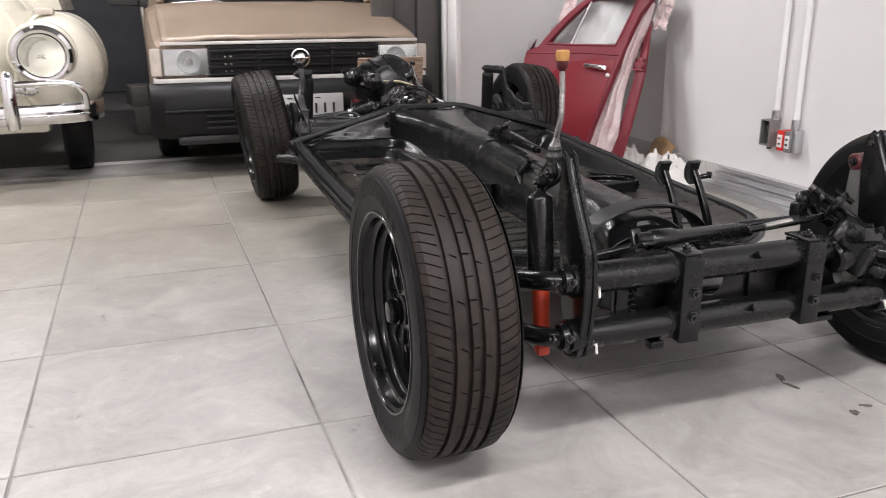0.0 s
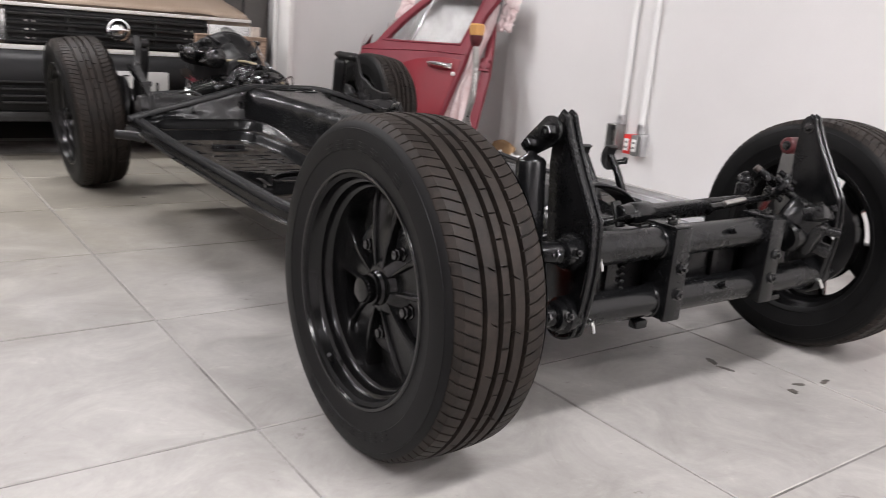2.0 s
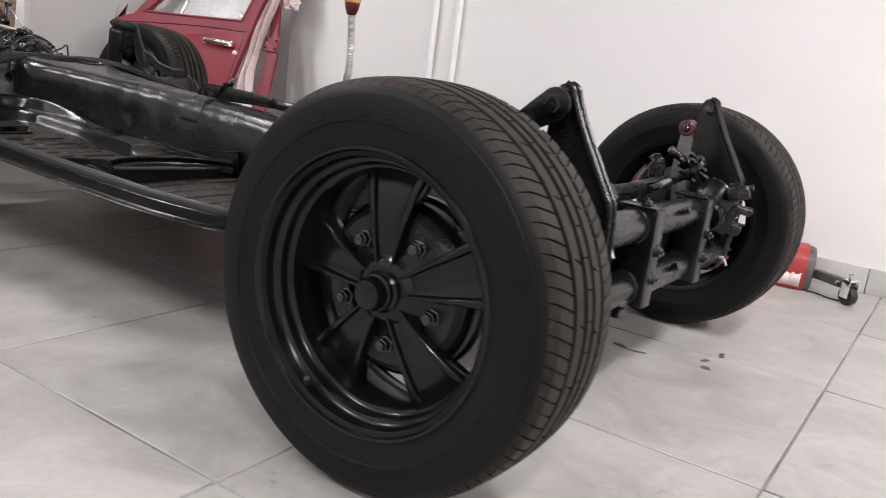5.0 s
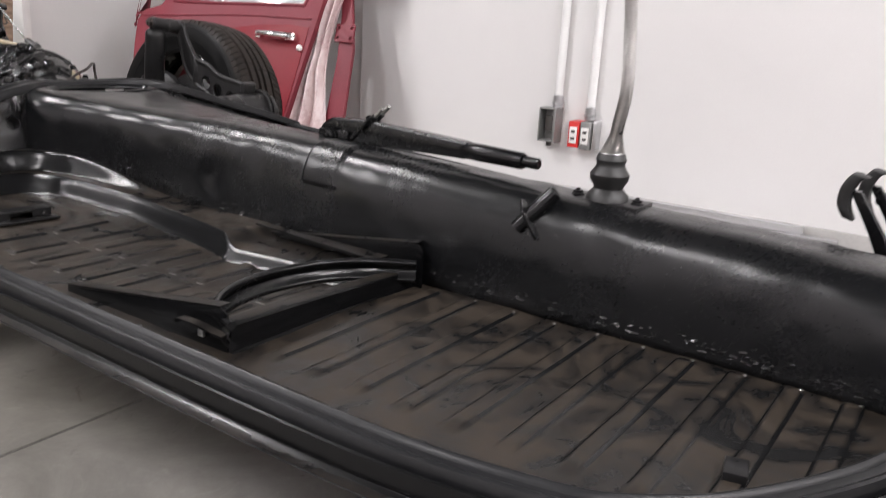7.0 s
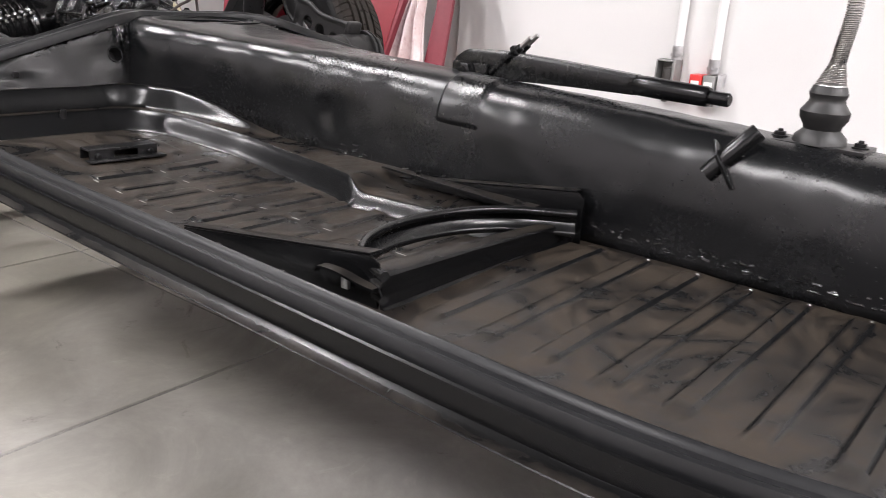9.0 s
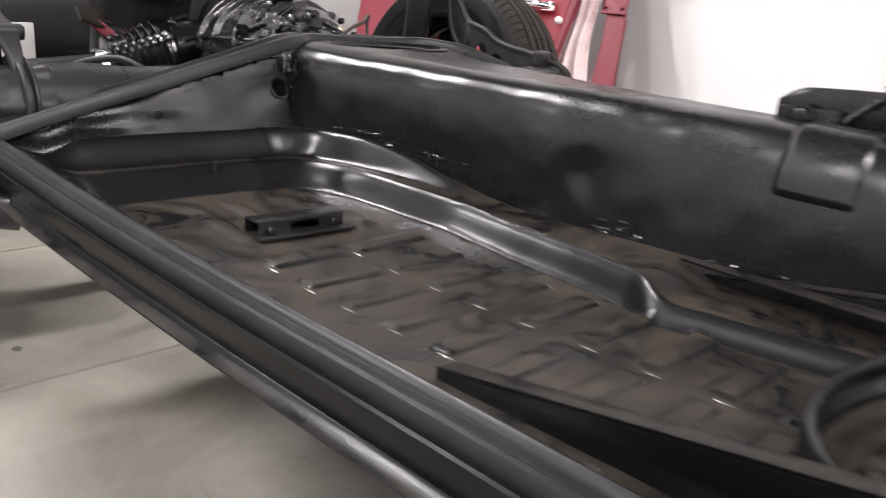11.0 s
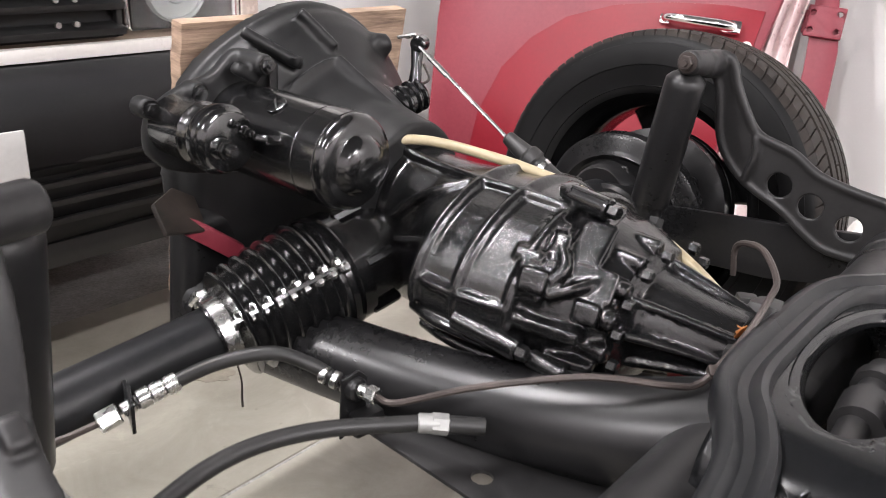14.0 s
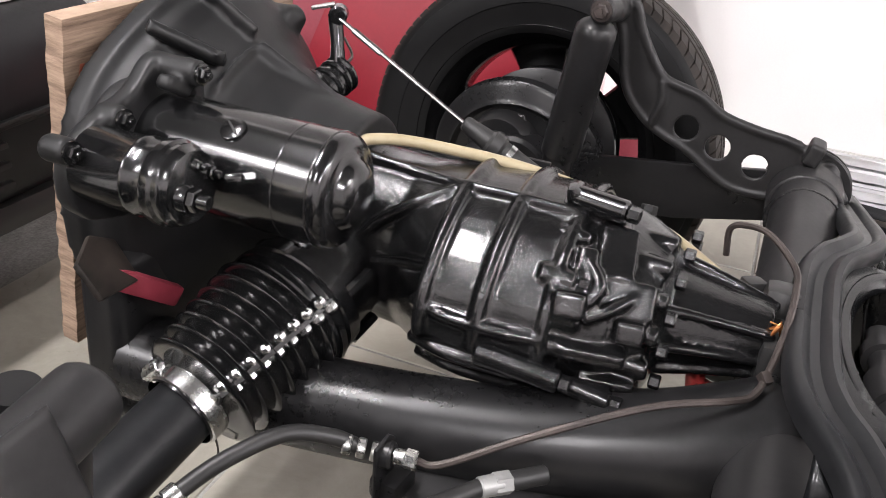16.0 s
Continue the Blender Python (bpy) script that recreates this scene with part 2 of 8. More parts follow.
HOSE = surface("black_rubber_hose", (0.010, 0.010, 0.010), (0.018, 0.0175, 0.017), (0.4, 0.55), scale=10, fine=140, bump=0.1)
BEIGE = surface("beige_plastic_tube", (0.27, 0.225, 0.135), (0.36, 0.305, 0.20), (0.3, 0.45), scale=20, fine=100, bump=0.05)
BRAKELINE = surface("dull_brown_brake_pipe", (0.035, 0.029, 0.027), (0.075, 0.06, 0.054), (0.4, 0.55), metal=0.4, scale=20, fine=100, bump=0.06)
COPPER = plain("copper_wire", (0.75, 0.32, 0.12), 0.35, 1)
AMBER = plain("amber_resin", (0.46, 0.24, 0.075), 0.25)
ORANGE = plain("orange_plug", (0.50, 0.17, 0.03), 0.5)
BROWNCAR = surface("dusty_gold_brown_car_paint", (0.22, 0.165, 0.12), (0.30, 0.235, 0.18), (0.35, 0.5), metal=0.15, scale=4, fine=160, bump=0.03, coat=0.15)
CREAM = surface("cream_car_paint", (0.62, 0.59, 0.49), (0.70, 0.67, 0.575), (0.2, 0.32), scale=3, fine=120, bump=0.02, coat=0.4)
BUMPER = surface("charcoal_bumper_plastic", (0.005, 0.005, 0.0056), (0.0095, 0.0094, 0.0100), (0.42, 0.55), scale=7, fine=160, bump=0.1, spec=0.25)
GRILLE = surface("black_grille_plastic", (0.010, 0.010, 0.010), (0.018, 0.018, 0.018), (0.38, 0.52), scale=9, fine=160, bump=0.05)
TRIMWHITE = surface("pale_trim_strip", (0.62, 0.60, 0.57), (0.72, 0.70, 0.67), (0.25, 0.4), scale=9, fine=120, bump=0.03)
PLATE = surface("pale_number_plate", (0.55, 0.55, 0.54), (0.64, 0.64, 0.63), (0.3, 0.42), scale=12, fine=120, bump=0.03)
INK = plain("dark_ink", (0.006, 0.006, 0.006), 0.6)
GLASS = glass_mat("clear_glass")
SMOKE = surface("dark_tinted_glass", (0.02, 0.018, 0.016), (0.03, 0.027, 0.024), (0.05, 0.1), scale=3, fine=60, bump=0.0)
LENS = surface("pale_amber_lens", (0.50, 0.44, 0.38), (0.60, 0.54, 0.48), (0.2, 0.3), scale=20, fine=90, bump=0.1)
REDCASE = surface("scuffed_red_tool_case", (0.27, 0.022, 0.022), (0.40, 0.05, 0.045), (0.35, 0.5), scale=7, fine=90, bump=0.06)


LAMPSILVER = surface("lamp_reflector_silver", (0.62, 0.61, 0.60), (0.80, 0.79, 0.78), (0.08, 0.2), metal=1.0, scale=6, fine=40, bump=0.02)
TUBE = plain("glowing_tube", (1.0, 0.97, 0.94), 0.4, 0, 6.0)
LAMP_W = 91.0


# ---- building helpers ----
def catmull(pts, n=8):
    pts = [Vector(p) for p in pts]
    if len(pts) < 3:
        return pts
    ext = [2 * pts[0] - pts[1], *pts, 2 * pts[-1] - pts[-2]]
    out = []
    for i in range(1, len(ext) - 2):
        a, b, c, d = ext[i - 1:i + 3]
        for k in range(n):
            t = k / n
            out.append(0.5 * (2 * b + (c - a) * t + (2 * a - 5 * b + 4 * c - d) * t * t + (3 * b - 3 * c + d - a) * t ** 3))
    return out + [pts[-1]]


def catmull2(pts, n=5):
    return [(p.x, p.y) for p in catmull([(a, b, 0) for a, b in pts], n)]


def loft(bm, rings, closed=True, cap=True):
    vs = [[bm.verts.new(p) for p in r] for r in rings]
    n = len(vs[0])
    for a, b in zip(vs, vs[1:]):
        for i in range(n if closed else n - 1):
            j = (i + 1) % n
            bm.faces.new((a[i], a[j], b[j], b[i]))
    if cap and closed:
        bm.faces.new(vs[0][::-1])
        bm.faces.new(vs[-1])


def sweep(bm, pts, r, seg=10, smooth=8, cap=True):
    """A round tube along a smoothed line; r: one radius, or one for each given point."""
    raw = [Vector(p) for p in pts]
    line = catmull(raw, smooth) if smooth else raw
    m = len(line)
    if isinstance(r, (int, float)):
        rad = [r] * m
    else:
        rad = [float(q) for q in np.interp(np.linspace(0, len(raw) - 1, m), range(len(raw)), r)]
    up, rings = None, []
    for i, p in enumerate(line):
        d = (line[min(i + 1, m - 1)] - line[max(i - 1, 0)]).normalized()
        if up is None:
            up = d.orthogonal().normalized()
        up = (up - d * up.dot(d)).normalized()
        side = d.cross(up)
        rings.append([p + rad[i] * (math.cos(a) * up + math.sin(a) * side) for a in (2 * math.pi * k / seg for k in range(seg))])
    loft(bm, rings, True, cap)


def ribbon(bm, line, prof, side_of, closed=True):
    """A profile of (outward, up) swept along a line; side_of gives the outward direction at an index."""
    loft(bm, [[p + side_of(i) * o + Vector((0, 0, h)) for o, h in prof] for i, p in enumerate(line)], closed, closed)


def lathe(bm, prof, m=Matrix(), seg=32, cap=False):
    """Turns (radius, height) round the local z axis of m."""
    rings = [[m @ Vector((r * math.cos(a), r * math.sin(a), h)) for a in (2 * math.pi * k / seg for k in range(seg))] for r, h in prof]
    loft(bm, rings, True, cap)


def along(p0, p1):
    """The pose at p0 whose z axis points to p1, and the distance."""
    d = Vector(p1) - Vector(p0)
    return Matrix.Translation(p0) @ d.to_track_quat("Z", "Y").to_matrix().to_4x4(), d.length


def rod(bm, p0, p1, r, r1=None, seg=16, bev=0.0):
    m, ln = along(p0, p1)
    r1 = r if r1 is None else r1
    if bev:
        lathe(bm, [(r - bev, 0), (r, bev), (r1, ln - bev), (r1 - bev, ln)], m, seg, True)
    else:
        lathe(bm, [(r, 0), (r1, ln)], m, seg, True)


def block(bm, c, s, rot=(0, 0, 0), bev=0.003, m=None, seg=2):
    q = bmesh.new()
    bmesh.ops.create_cube(q, size=1)
    bmesh.ops.scale(q, vec=s, verts=q.verts)
    if bev:
        bmesh.ops.bevel(q, geom=q.edges[:], offset=min(bev, 0.45 * min(s)), segments=seg, affect="EDGES", profile=0.6)
    mm = pose(*c, *rot)
    join(bm, q, m @ mm if m else mm)


def join(bm, q, m=Matrix()):
    q.verts.index_update()
    vs = [bm.verts.new(m @ v.co) for v in q.verts]
    for f in q.faces:
        try:
            bm.faces.new([vs[v.index] for v in f.verts])
        except ValueError:
            pass
    q.free()


def prism(bm, poly, t, m=Matrix(), bev=0.0, holes=()):
    """A flat plate of outline poly (local x, y) with holes, thickness t along local z, centred."""
    q = bmesh.new()
    edges = []
    for loop in (poly, *holes):
        vs = [q.verts.new((x, y, -t / 2)) for x, y in loop]
        edges += [q.edges.new((a, b)) for a, b in zip(vs, vs[1:] + vs[:1])]
    bmesh.ops.triangle_fill(q, use_beauty=True, use_dissolve=True, edges=edges)
    bmesh.ops.recalc_face_normals(q, faces=q.faces)
    ext = bmesh.ops.extrude_face_region(q, geom=q.faces[:])
    bmesh.ops.translate(q, vec=(0, 0, t), verts=[e for e in ext["geom"] if isinstance(e, bmesh.types.BMVert)])
    bmesh.ops.recalc_face_normals(q, faces=q.faces)
    if bev:
        sharp = [e for e in q.edges if len(e.link_faces) == 2 and e.calc_face_angle(0) > 0.7]
        bmesh.ops.bevel(q, geom=sharp, offset=bev, segments=2, affect="EDGES", profile=0.6)
    join(bm, q, m)


def ring_pts(cx, cy, r, n=16):
    return [(cx + r * math.cos(2 * math.pi * k / n), cy + r * math.sin(2 * math.pi * k / n)) for k in range(n)]


def sheet(bm, fn, us, vs):
    """A surface fn(u, v) over two lists."""
    g = [[bm.verts.new(fn(u, v)) for u in us] for v in vs]
    for a, b in zip(g, g[1:]):
        for i in range(len(us) - 1):
            bm.faces.new((a[i], a[i + 1], b[i + 1], b[i]))


def bolt(bm, p, d, r=0.009, h=0.007, washer=True):
    """A hex bolt head with its washer at p, pointing along d."""
    m, _ = along(p, Vector(p) + Vector(d))
    if washer:
        lathe(bm, [(r * 1.35, 0), (r * 1.35, 0.0018), (r * 0.9, 0.002)], m, 14, True)
    lathe(bm, [(r, 0.001), (r, h * 0.85), (r * 0.86, h)], m, 6, True)
    lathe(bm, [(r * 0.45, h * 0.9), (r * 0.4, h * 1.5)], m, 10, True)


def part(name, bm, mat, parent=None, label="", thick=0.0, sharp=38, normals=True, cast=0.0, soften=4, stuff=False):
    if cast:
        bmesh.ops.remove_doubles(bm, verts=bm.verts, dist=1e-6)
    if normals:
        bmesh.ops.recalc_face_normals(bm, faces=bm.faces)
    me = bpy.data.meshes.new(name)
    bm.to_mesh(me)
    bm.free()
    me.polygons.foreach_set("use_smooth", [True] * len(me.polygons))
    me.set_sharp_from_angle(angle=radians(sharp))
    me.materials.append(mat)
    ob = new(name, me)
    ob.parent = parent
    if thick:
        s = ob.modifiers.new("thickness", "SOLIDIFY")
        s.thickness, s.offset = thick, 0
    if cast:
        # one cast body: the pieces melt into each other
        r = ob.modifiers.new("cast", "REMESH")
        r.mode, r.voxel_size, r.use_smooth_shade = "VOXEL", cast, True
        q = ob.modifiers.new("soften", "SMOOTH")
        q.factor, q.iterations = 0.5, soften
    if label:
        ob["label"] = label
    if stuff:
        ob["kind"] = "stuff"
    return ob


def thing(name, label, category, m=Matrix(), group="", kind=""):
    ob = new(name)
    ob.empty_display_size = 0.05
    ob.matrix_basis = m
    return tagged(ob, label, category, group, kind)


def B():
    return bmesh.new()

# ---- the room ----
WALL_X, RECESS_X, END_Y, JAMB_X, CEIL_Z = 1.60, 1.68, 3.32, 0.72, 3.1


def wall(name, c, s, mat, label):
    bm = B()
    block(bm, c, s, bev=0.004)
    return tagged(part(name, bm, mat, None, label), "", "wall", "", "structure")


wall("wall_right", (WALL_X + 0.1, -0.785, 1.55), (0.2, 6.43, 3.1), WALLPAINT, "plain white painted workshop wall")
wall("wall_right_recess", (RECESS_X + 0.1, 2.976, 1.55), (0.2, 1.09, 3.1), WALLPAINT, "white painted wall set back a little")
wall("wall_end", ((JAMB_X + RECESS_X) / 2 + 0.02, END_Y + 0.301, 1.55), (RECESS_X - JAMB_X - 0.05, 0.2, 3.1), WALLPAINT, "white painted end wall beside the opening")
wall("wall_front", (-1.7, -4.1, 1.55), (6.99, 0.2, 3.1), GREYWALL, "unseen pale grey wall added across the workshop for reflections")
wall("wall_left", (-4.3, 2.0, 1.55), (0.2, 12.0, 3.1), GREYWALL, "unseen pale grey side wall added for reflections")
wall("wall_back", (-1.2, 8.2, 1.55), (6.0, 0.2, 3.1), DARKWALL, "dark slate shutter wall of the rear bay")
wall("wall_bay_side", (1.15, 5.9, 1.55), (0.2, 4.4, 3.1), DARKWALL, "dark side wall of the rear bay")
wall("ceiling", (-1.2, 2.0, CEIL_Z + 0.06), (6.8, 12.6, 0.1), CEILPAINT, "unseen ceiling, kept dark to deepen the reflections in black paint")

# door jamb: white lining, then the dark folded steel panel of the opening
bm = B()
block(bm, (JAMB_X + 0.012, END_Y + 0.10, 1.55), (0.03, 0.19, 3.1), bev=0.003)
block(bm, (JAMB_X - 0.018, END_Y + 0.16, 1.55), (0.02, 0.03, 3.1), bev=0.002)
tagged(part("door_jamb", bm, WHITE, None, "white metal lining of the bay opening"), "", "door jamb", "", "structure")
bm = B()
for i in range(3):
    block(bm, (JAMB_X - 0.105 - 0.145 * i, END_Y + 0.24 + 0.02 * (i % 2), 1.45), (0.14, 0.03, 2.9), bev=0.006)
tagged(part("folding_door", bm, DARKDOOR, None, "dark brown folded steel door panels, pushed open"), "", "door", "", "structure")

# skirting along the right wall
sk = thing("baseboard", "grey tile skirting along the white wall", "skirting", kind="structure")
y = -4.0
while y < 2.4:
    ln = min(0.6, 2.43 - y)
    bm = B()
    block(bm, (WALL_X - 0.006, y + ln / 2, 0.045), (0.012, ln - 0.003, 0.09), bev=0.002)
    part("skirting_tile", bm, SKIRT, sk)
    y += 0.6
bm = B()
block(bm, (RECESS_X - 0.006, 2.9, 0.045), (0.012, 0.9, 0.09), bev=0.002)
part("skirting_tile", bm, SKIRT, sk)

# floor: grout bed and tiles, and the darker floor of the rear bay
fl = tagged(new("floor"), "pale grey porcelain floor tiles with thin grout lines", "floor", "", "structure")
bm = B()
block(bm, (-1.3, -0.3, -0.052), (6.2, 7.7, 0.1), bev=0)
part("grout_bed", bm, GROUT, fl, "grey grout between the tiles")
bm = B()
block(bm, (0, 0, -0.006), (0.5948, 0.5948, 0.012), bev=0.0016, seg=1)
tile0 = part("tile", bm, TILE, fl)
tile0.location = (-0.506, 0.445, 0)
for i in range(-6, 5):
    for j in range(-8, 6):
        x, y = -0.506 + 0.6 * i, 0.445 + 0.6 * j
        if (i, j) == (0, 0) or y > 3.3 or x > 1.75:
            continue
        t = tile0.copy()
        scene.collection.objects.link(t)
        t.location = (x, y, 0)
bm = B()
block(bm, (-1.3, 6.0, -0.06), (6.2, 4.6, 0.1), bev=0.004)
tagged(part("floor_rear_bay", bm, DARKFLOOR, None, "dark floor of the rear bay"), "", "floor", "", "structure")
bm = B()
block(bm, (-1.3, 3.60, -0.008), (6.0, 0.1, 0.012), bev=0.002)
tagged(part("threshold", bm, SKIRT, None, "pale concrete threshold strip between the bays"), "", "threshold", "", "structure")

# grime spots and an oil stain on the tiles
def floor_spot(x, y, sx, sy, mat, seed, label):
    bm = B()
    rim = [(sx * (1 + 0.55 * noise.noise(Vector((2 * math.cos(a), 2 * math.sin(a), seed)))) * math.cos(a), sy * (1 + 0.55 * noise.noise(Vector((2 * math.cos(a), 2 * math.sin(a), seed + 5)))) * math.sin(a)) for a in (2 * math.pi * k / 28 for k in range(28))]
    prism(bm, rim, 0.0008, pose(x, y, 0.0004, 0, 0, seed * 40), 0)
    part("floor_spot", bm, mat, fl, label)


for k, (x, y, sx, sy) in enumerate(((0.273, -0.02, 0.022, 0.008), (0.265, -0.067, 0.018, 0.006), (0.349, -0.203, 0.016, 0.006), (0.421, -0.222, 0.022, 0.006), (0.299, -0.218, 0.013, 0.010), (-0.457, 2.066, 0.008, 0.006))):
    floor_spot(x, y, sx, sy, GRIME, 1.7 + k, "dark grime smear on the tile")
floor_spot(0.098, 2.81, 0.05, 0.022, OILSTAIN, 3.3, "dried brown oil stain on the tile")

# ceiling lamps out of view, long white tube fittings assumed; places and powers tuned
for x, y, power in ((-0.4, -1.6, 1.0), (-0.7, 3.2, 0.75), (-2.8, -1.7, 1.0), (-3.0, 1.8, 0.8), (-2.8, 4.6, 1.0), (0.6, -3.3, 1.0)):
    lamp = thing("ceiling_light", "assumed white twin tube ceiling light, out of view, switched on", "ceiling light", pose(x, y, CEIL_Z), "ceiling lights")
    bm = B()
    block(bm, (0, 0, -0.03), (1.24, 0.18, 0.05), bev=0.008)
    part("housing", bm, WHITE, lamp)
    for dx in (-0.045, 0.045):
        bm = B()
        rod(bm, (-0.59, dx, -0.075), (0.59, dx, -0.075), 0.014, seg=12)
        part("tube", bm, TUBE, lamp, "glowing white tube")
    data = bpy.data.lights.new("tube_glow", "AREA")
    data.shape, data.size, data.size_y, data.energy, data.color = "RECTANGLE", 1.2, 0.16, LAMP_W * power, (1.0, 0.962, 0.985)
    lo = new("tube_glow", data)
    lo.parent = lamp
    lo.matrix_basis = pose(0, 0, -0.095)

# ---- the chassis ----
CH = pose(0.016, 0, 0, 0, 0, -0.86)   # the chassis lies a little askew on the tile grid


def edge_u(y):
    """Half width of the floor pan at y."""
    return float(np.interp(y, [0.19, 0.22, 0.28, 0.33, 0.38, 0.455, 0.55, 0.66, 0.9, 1.92], [0.12, 0.20, 0.355, 0.445, 0.51, 0.562, 0.588, 0.598, 0.60, 0.60]))


def smooth(q):
    q = min(max(q, 0.0), 1.0)
    return q * q * (3 - 2 * q)


def bumpf(x, a, b, soft):
    """1 between a and b, 0 outside, with soft flanks."""
    return smooth((x - a) / soft + 0.5) * smooth((b - x) / soft + 0.5)


def flow(y, ys, vs):
    """Smooth curve through the knots (ys, vs)."""
    y = min(max(y, ys[0]), ys[-1])
    i = min(max(k for k in range(len(ys)) if ys[k] <= y), len(ys) - 2)
    sl = [(vs[min(k + 1, len(ys) - 1)] - vs[max(k - 1, 0)]) / (ys[min(k + 1, len(ys) - 1)] - ys[max(k - 1, 0)]) for k in (i, i + 1)]
    h = ys[i + 1] - ys[i]
    t = (y - ys[i]) / h
    return (2 * t ** 3 - 3 * t * t + 1) * vs[i] + (t ** 3 - 2 * t * t + t) * h * sl[0] + (3 * t * t - 2 * t ** 3) * vs[i + 1] + (t ** 3 - t * t) * h * sl[1]


def corner(a, b, r):
    """Distance into the union of two half planes whose inner corner is rounded by r."""
    return math.hypot(a + r, b + r) - r if a > -r and b > -r else max(a, b)


FLOOR_Z = 0.237


T_Y = [0.16, 0.24, 0.36, 0.6, 0.9, 1.25, 1.5, 1.66, 1.78, 1.86, 1.93]
T_W = [0.135, 0.112, 0.094, 0.086, 0.082, 0.080, 0.086, 0.108, 0.142, 0.172, 0.178]
T_Z = [0.335, 0.362, 0.380, 0.392, 0.404, 0.416, 0.424, 0.430, 0.436, 0.443, 0.446]


def rail_z(y, sgn=-1):
    """Height of the side rails' top, which fall towards the front, the right one more."""
    return float(flow(y, [0.19, 0.45, 0.70, 1.0, 1.3, 1.55, 1.9], [0.280, 0.282, 0.285, 0.291, 0.297, 0.304, 0.326])) - (0.028 * (1 - smooth((y - 0.7) / 0.9)) if sgn > 0 else 0.0)


def pan_z(u, y, sgn=-1):
    """Height of the pressed floor sheet at u (from the centre line outward) and y."""
    side = 1 - bumpf(edge_u(y) - u, 0.088, 9, 0.085)
    z = FLOOR_Z + 0.022 * smooth((y - 1.45) / 0.33)
    # two pressed steps that run along the tunnel and turn across the rear
    if y > 0.96:
        ub = flow(y, [0.96, 1.20, 1.245, 1.29, 1.40, 1.55, 1.65, 1.72, 1.78, 1.88], [0.165, 0.198, 0.202, 0.183, 0.160, 0.149, 0.166, 0.180, 0.192, 0.196])
        ua = flow(y, T_Y, T_W) + 0.016
        d1 = corner(y - 1.812, ub - u, 0.068)
        d2 = corner(y - 1.852, ua - u, 0.044)
        gate = (0.58 + 0.42 * smooth((y - 1.225) / 0.06)) * smooth((y - 0.97) / 0.03)
        z += (1 - 0.75 * side) * (0.034 * smooth(d1 / (0.024 + 0.020 * smooth((y - 1.70) / 0.10)) + 0.5) * gate + 0.036 * smooth(d2 / 0.030 + 0.5) * smooth((y - 1.50) / 0.30))
    z = z + (rail_z(y, sgn) - z) * side
    if 0.08 < u < 0.46:
        if 0.30 < y < 0.93:
            k = (y - 0.843 + 0.0125) % 0.0625
            z += 0.0036 * bumpf(k, 0.010, 0.030, 0.005) * bumpf(u, 0.095, 0.425 - 0.3 * max(0, 0.45 - y), 0.03)
        elif 1.0 < y < 1.60:
            k = (y - 1.551 + 0.012) % 0.0617
            z += 0.0034 * bumpf(k, 0.010, 0.034, 0.005) * (bumpf(u, 0.205, 0.300, 0.007) + bumpf(u, 0.322, 0.412, 0.007))
        elif y > 1.58:
            for q in (0.225, 0.262, 0.335, 0.385):
                z += 0.0026 * bumpf(u, q, q + 0.018, 0.006) * bumpf(y, 1.62, 1.752, 0.02)
    z += 0.0016 * noise.noise(Vector((u * 9, y * 9, 0.3))) + 0.0005 * noise.noise(Vector((u * 34, y * 34, 2.3)))
    return z


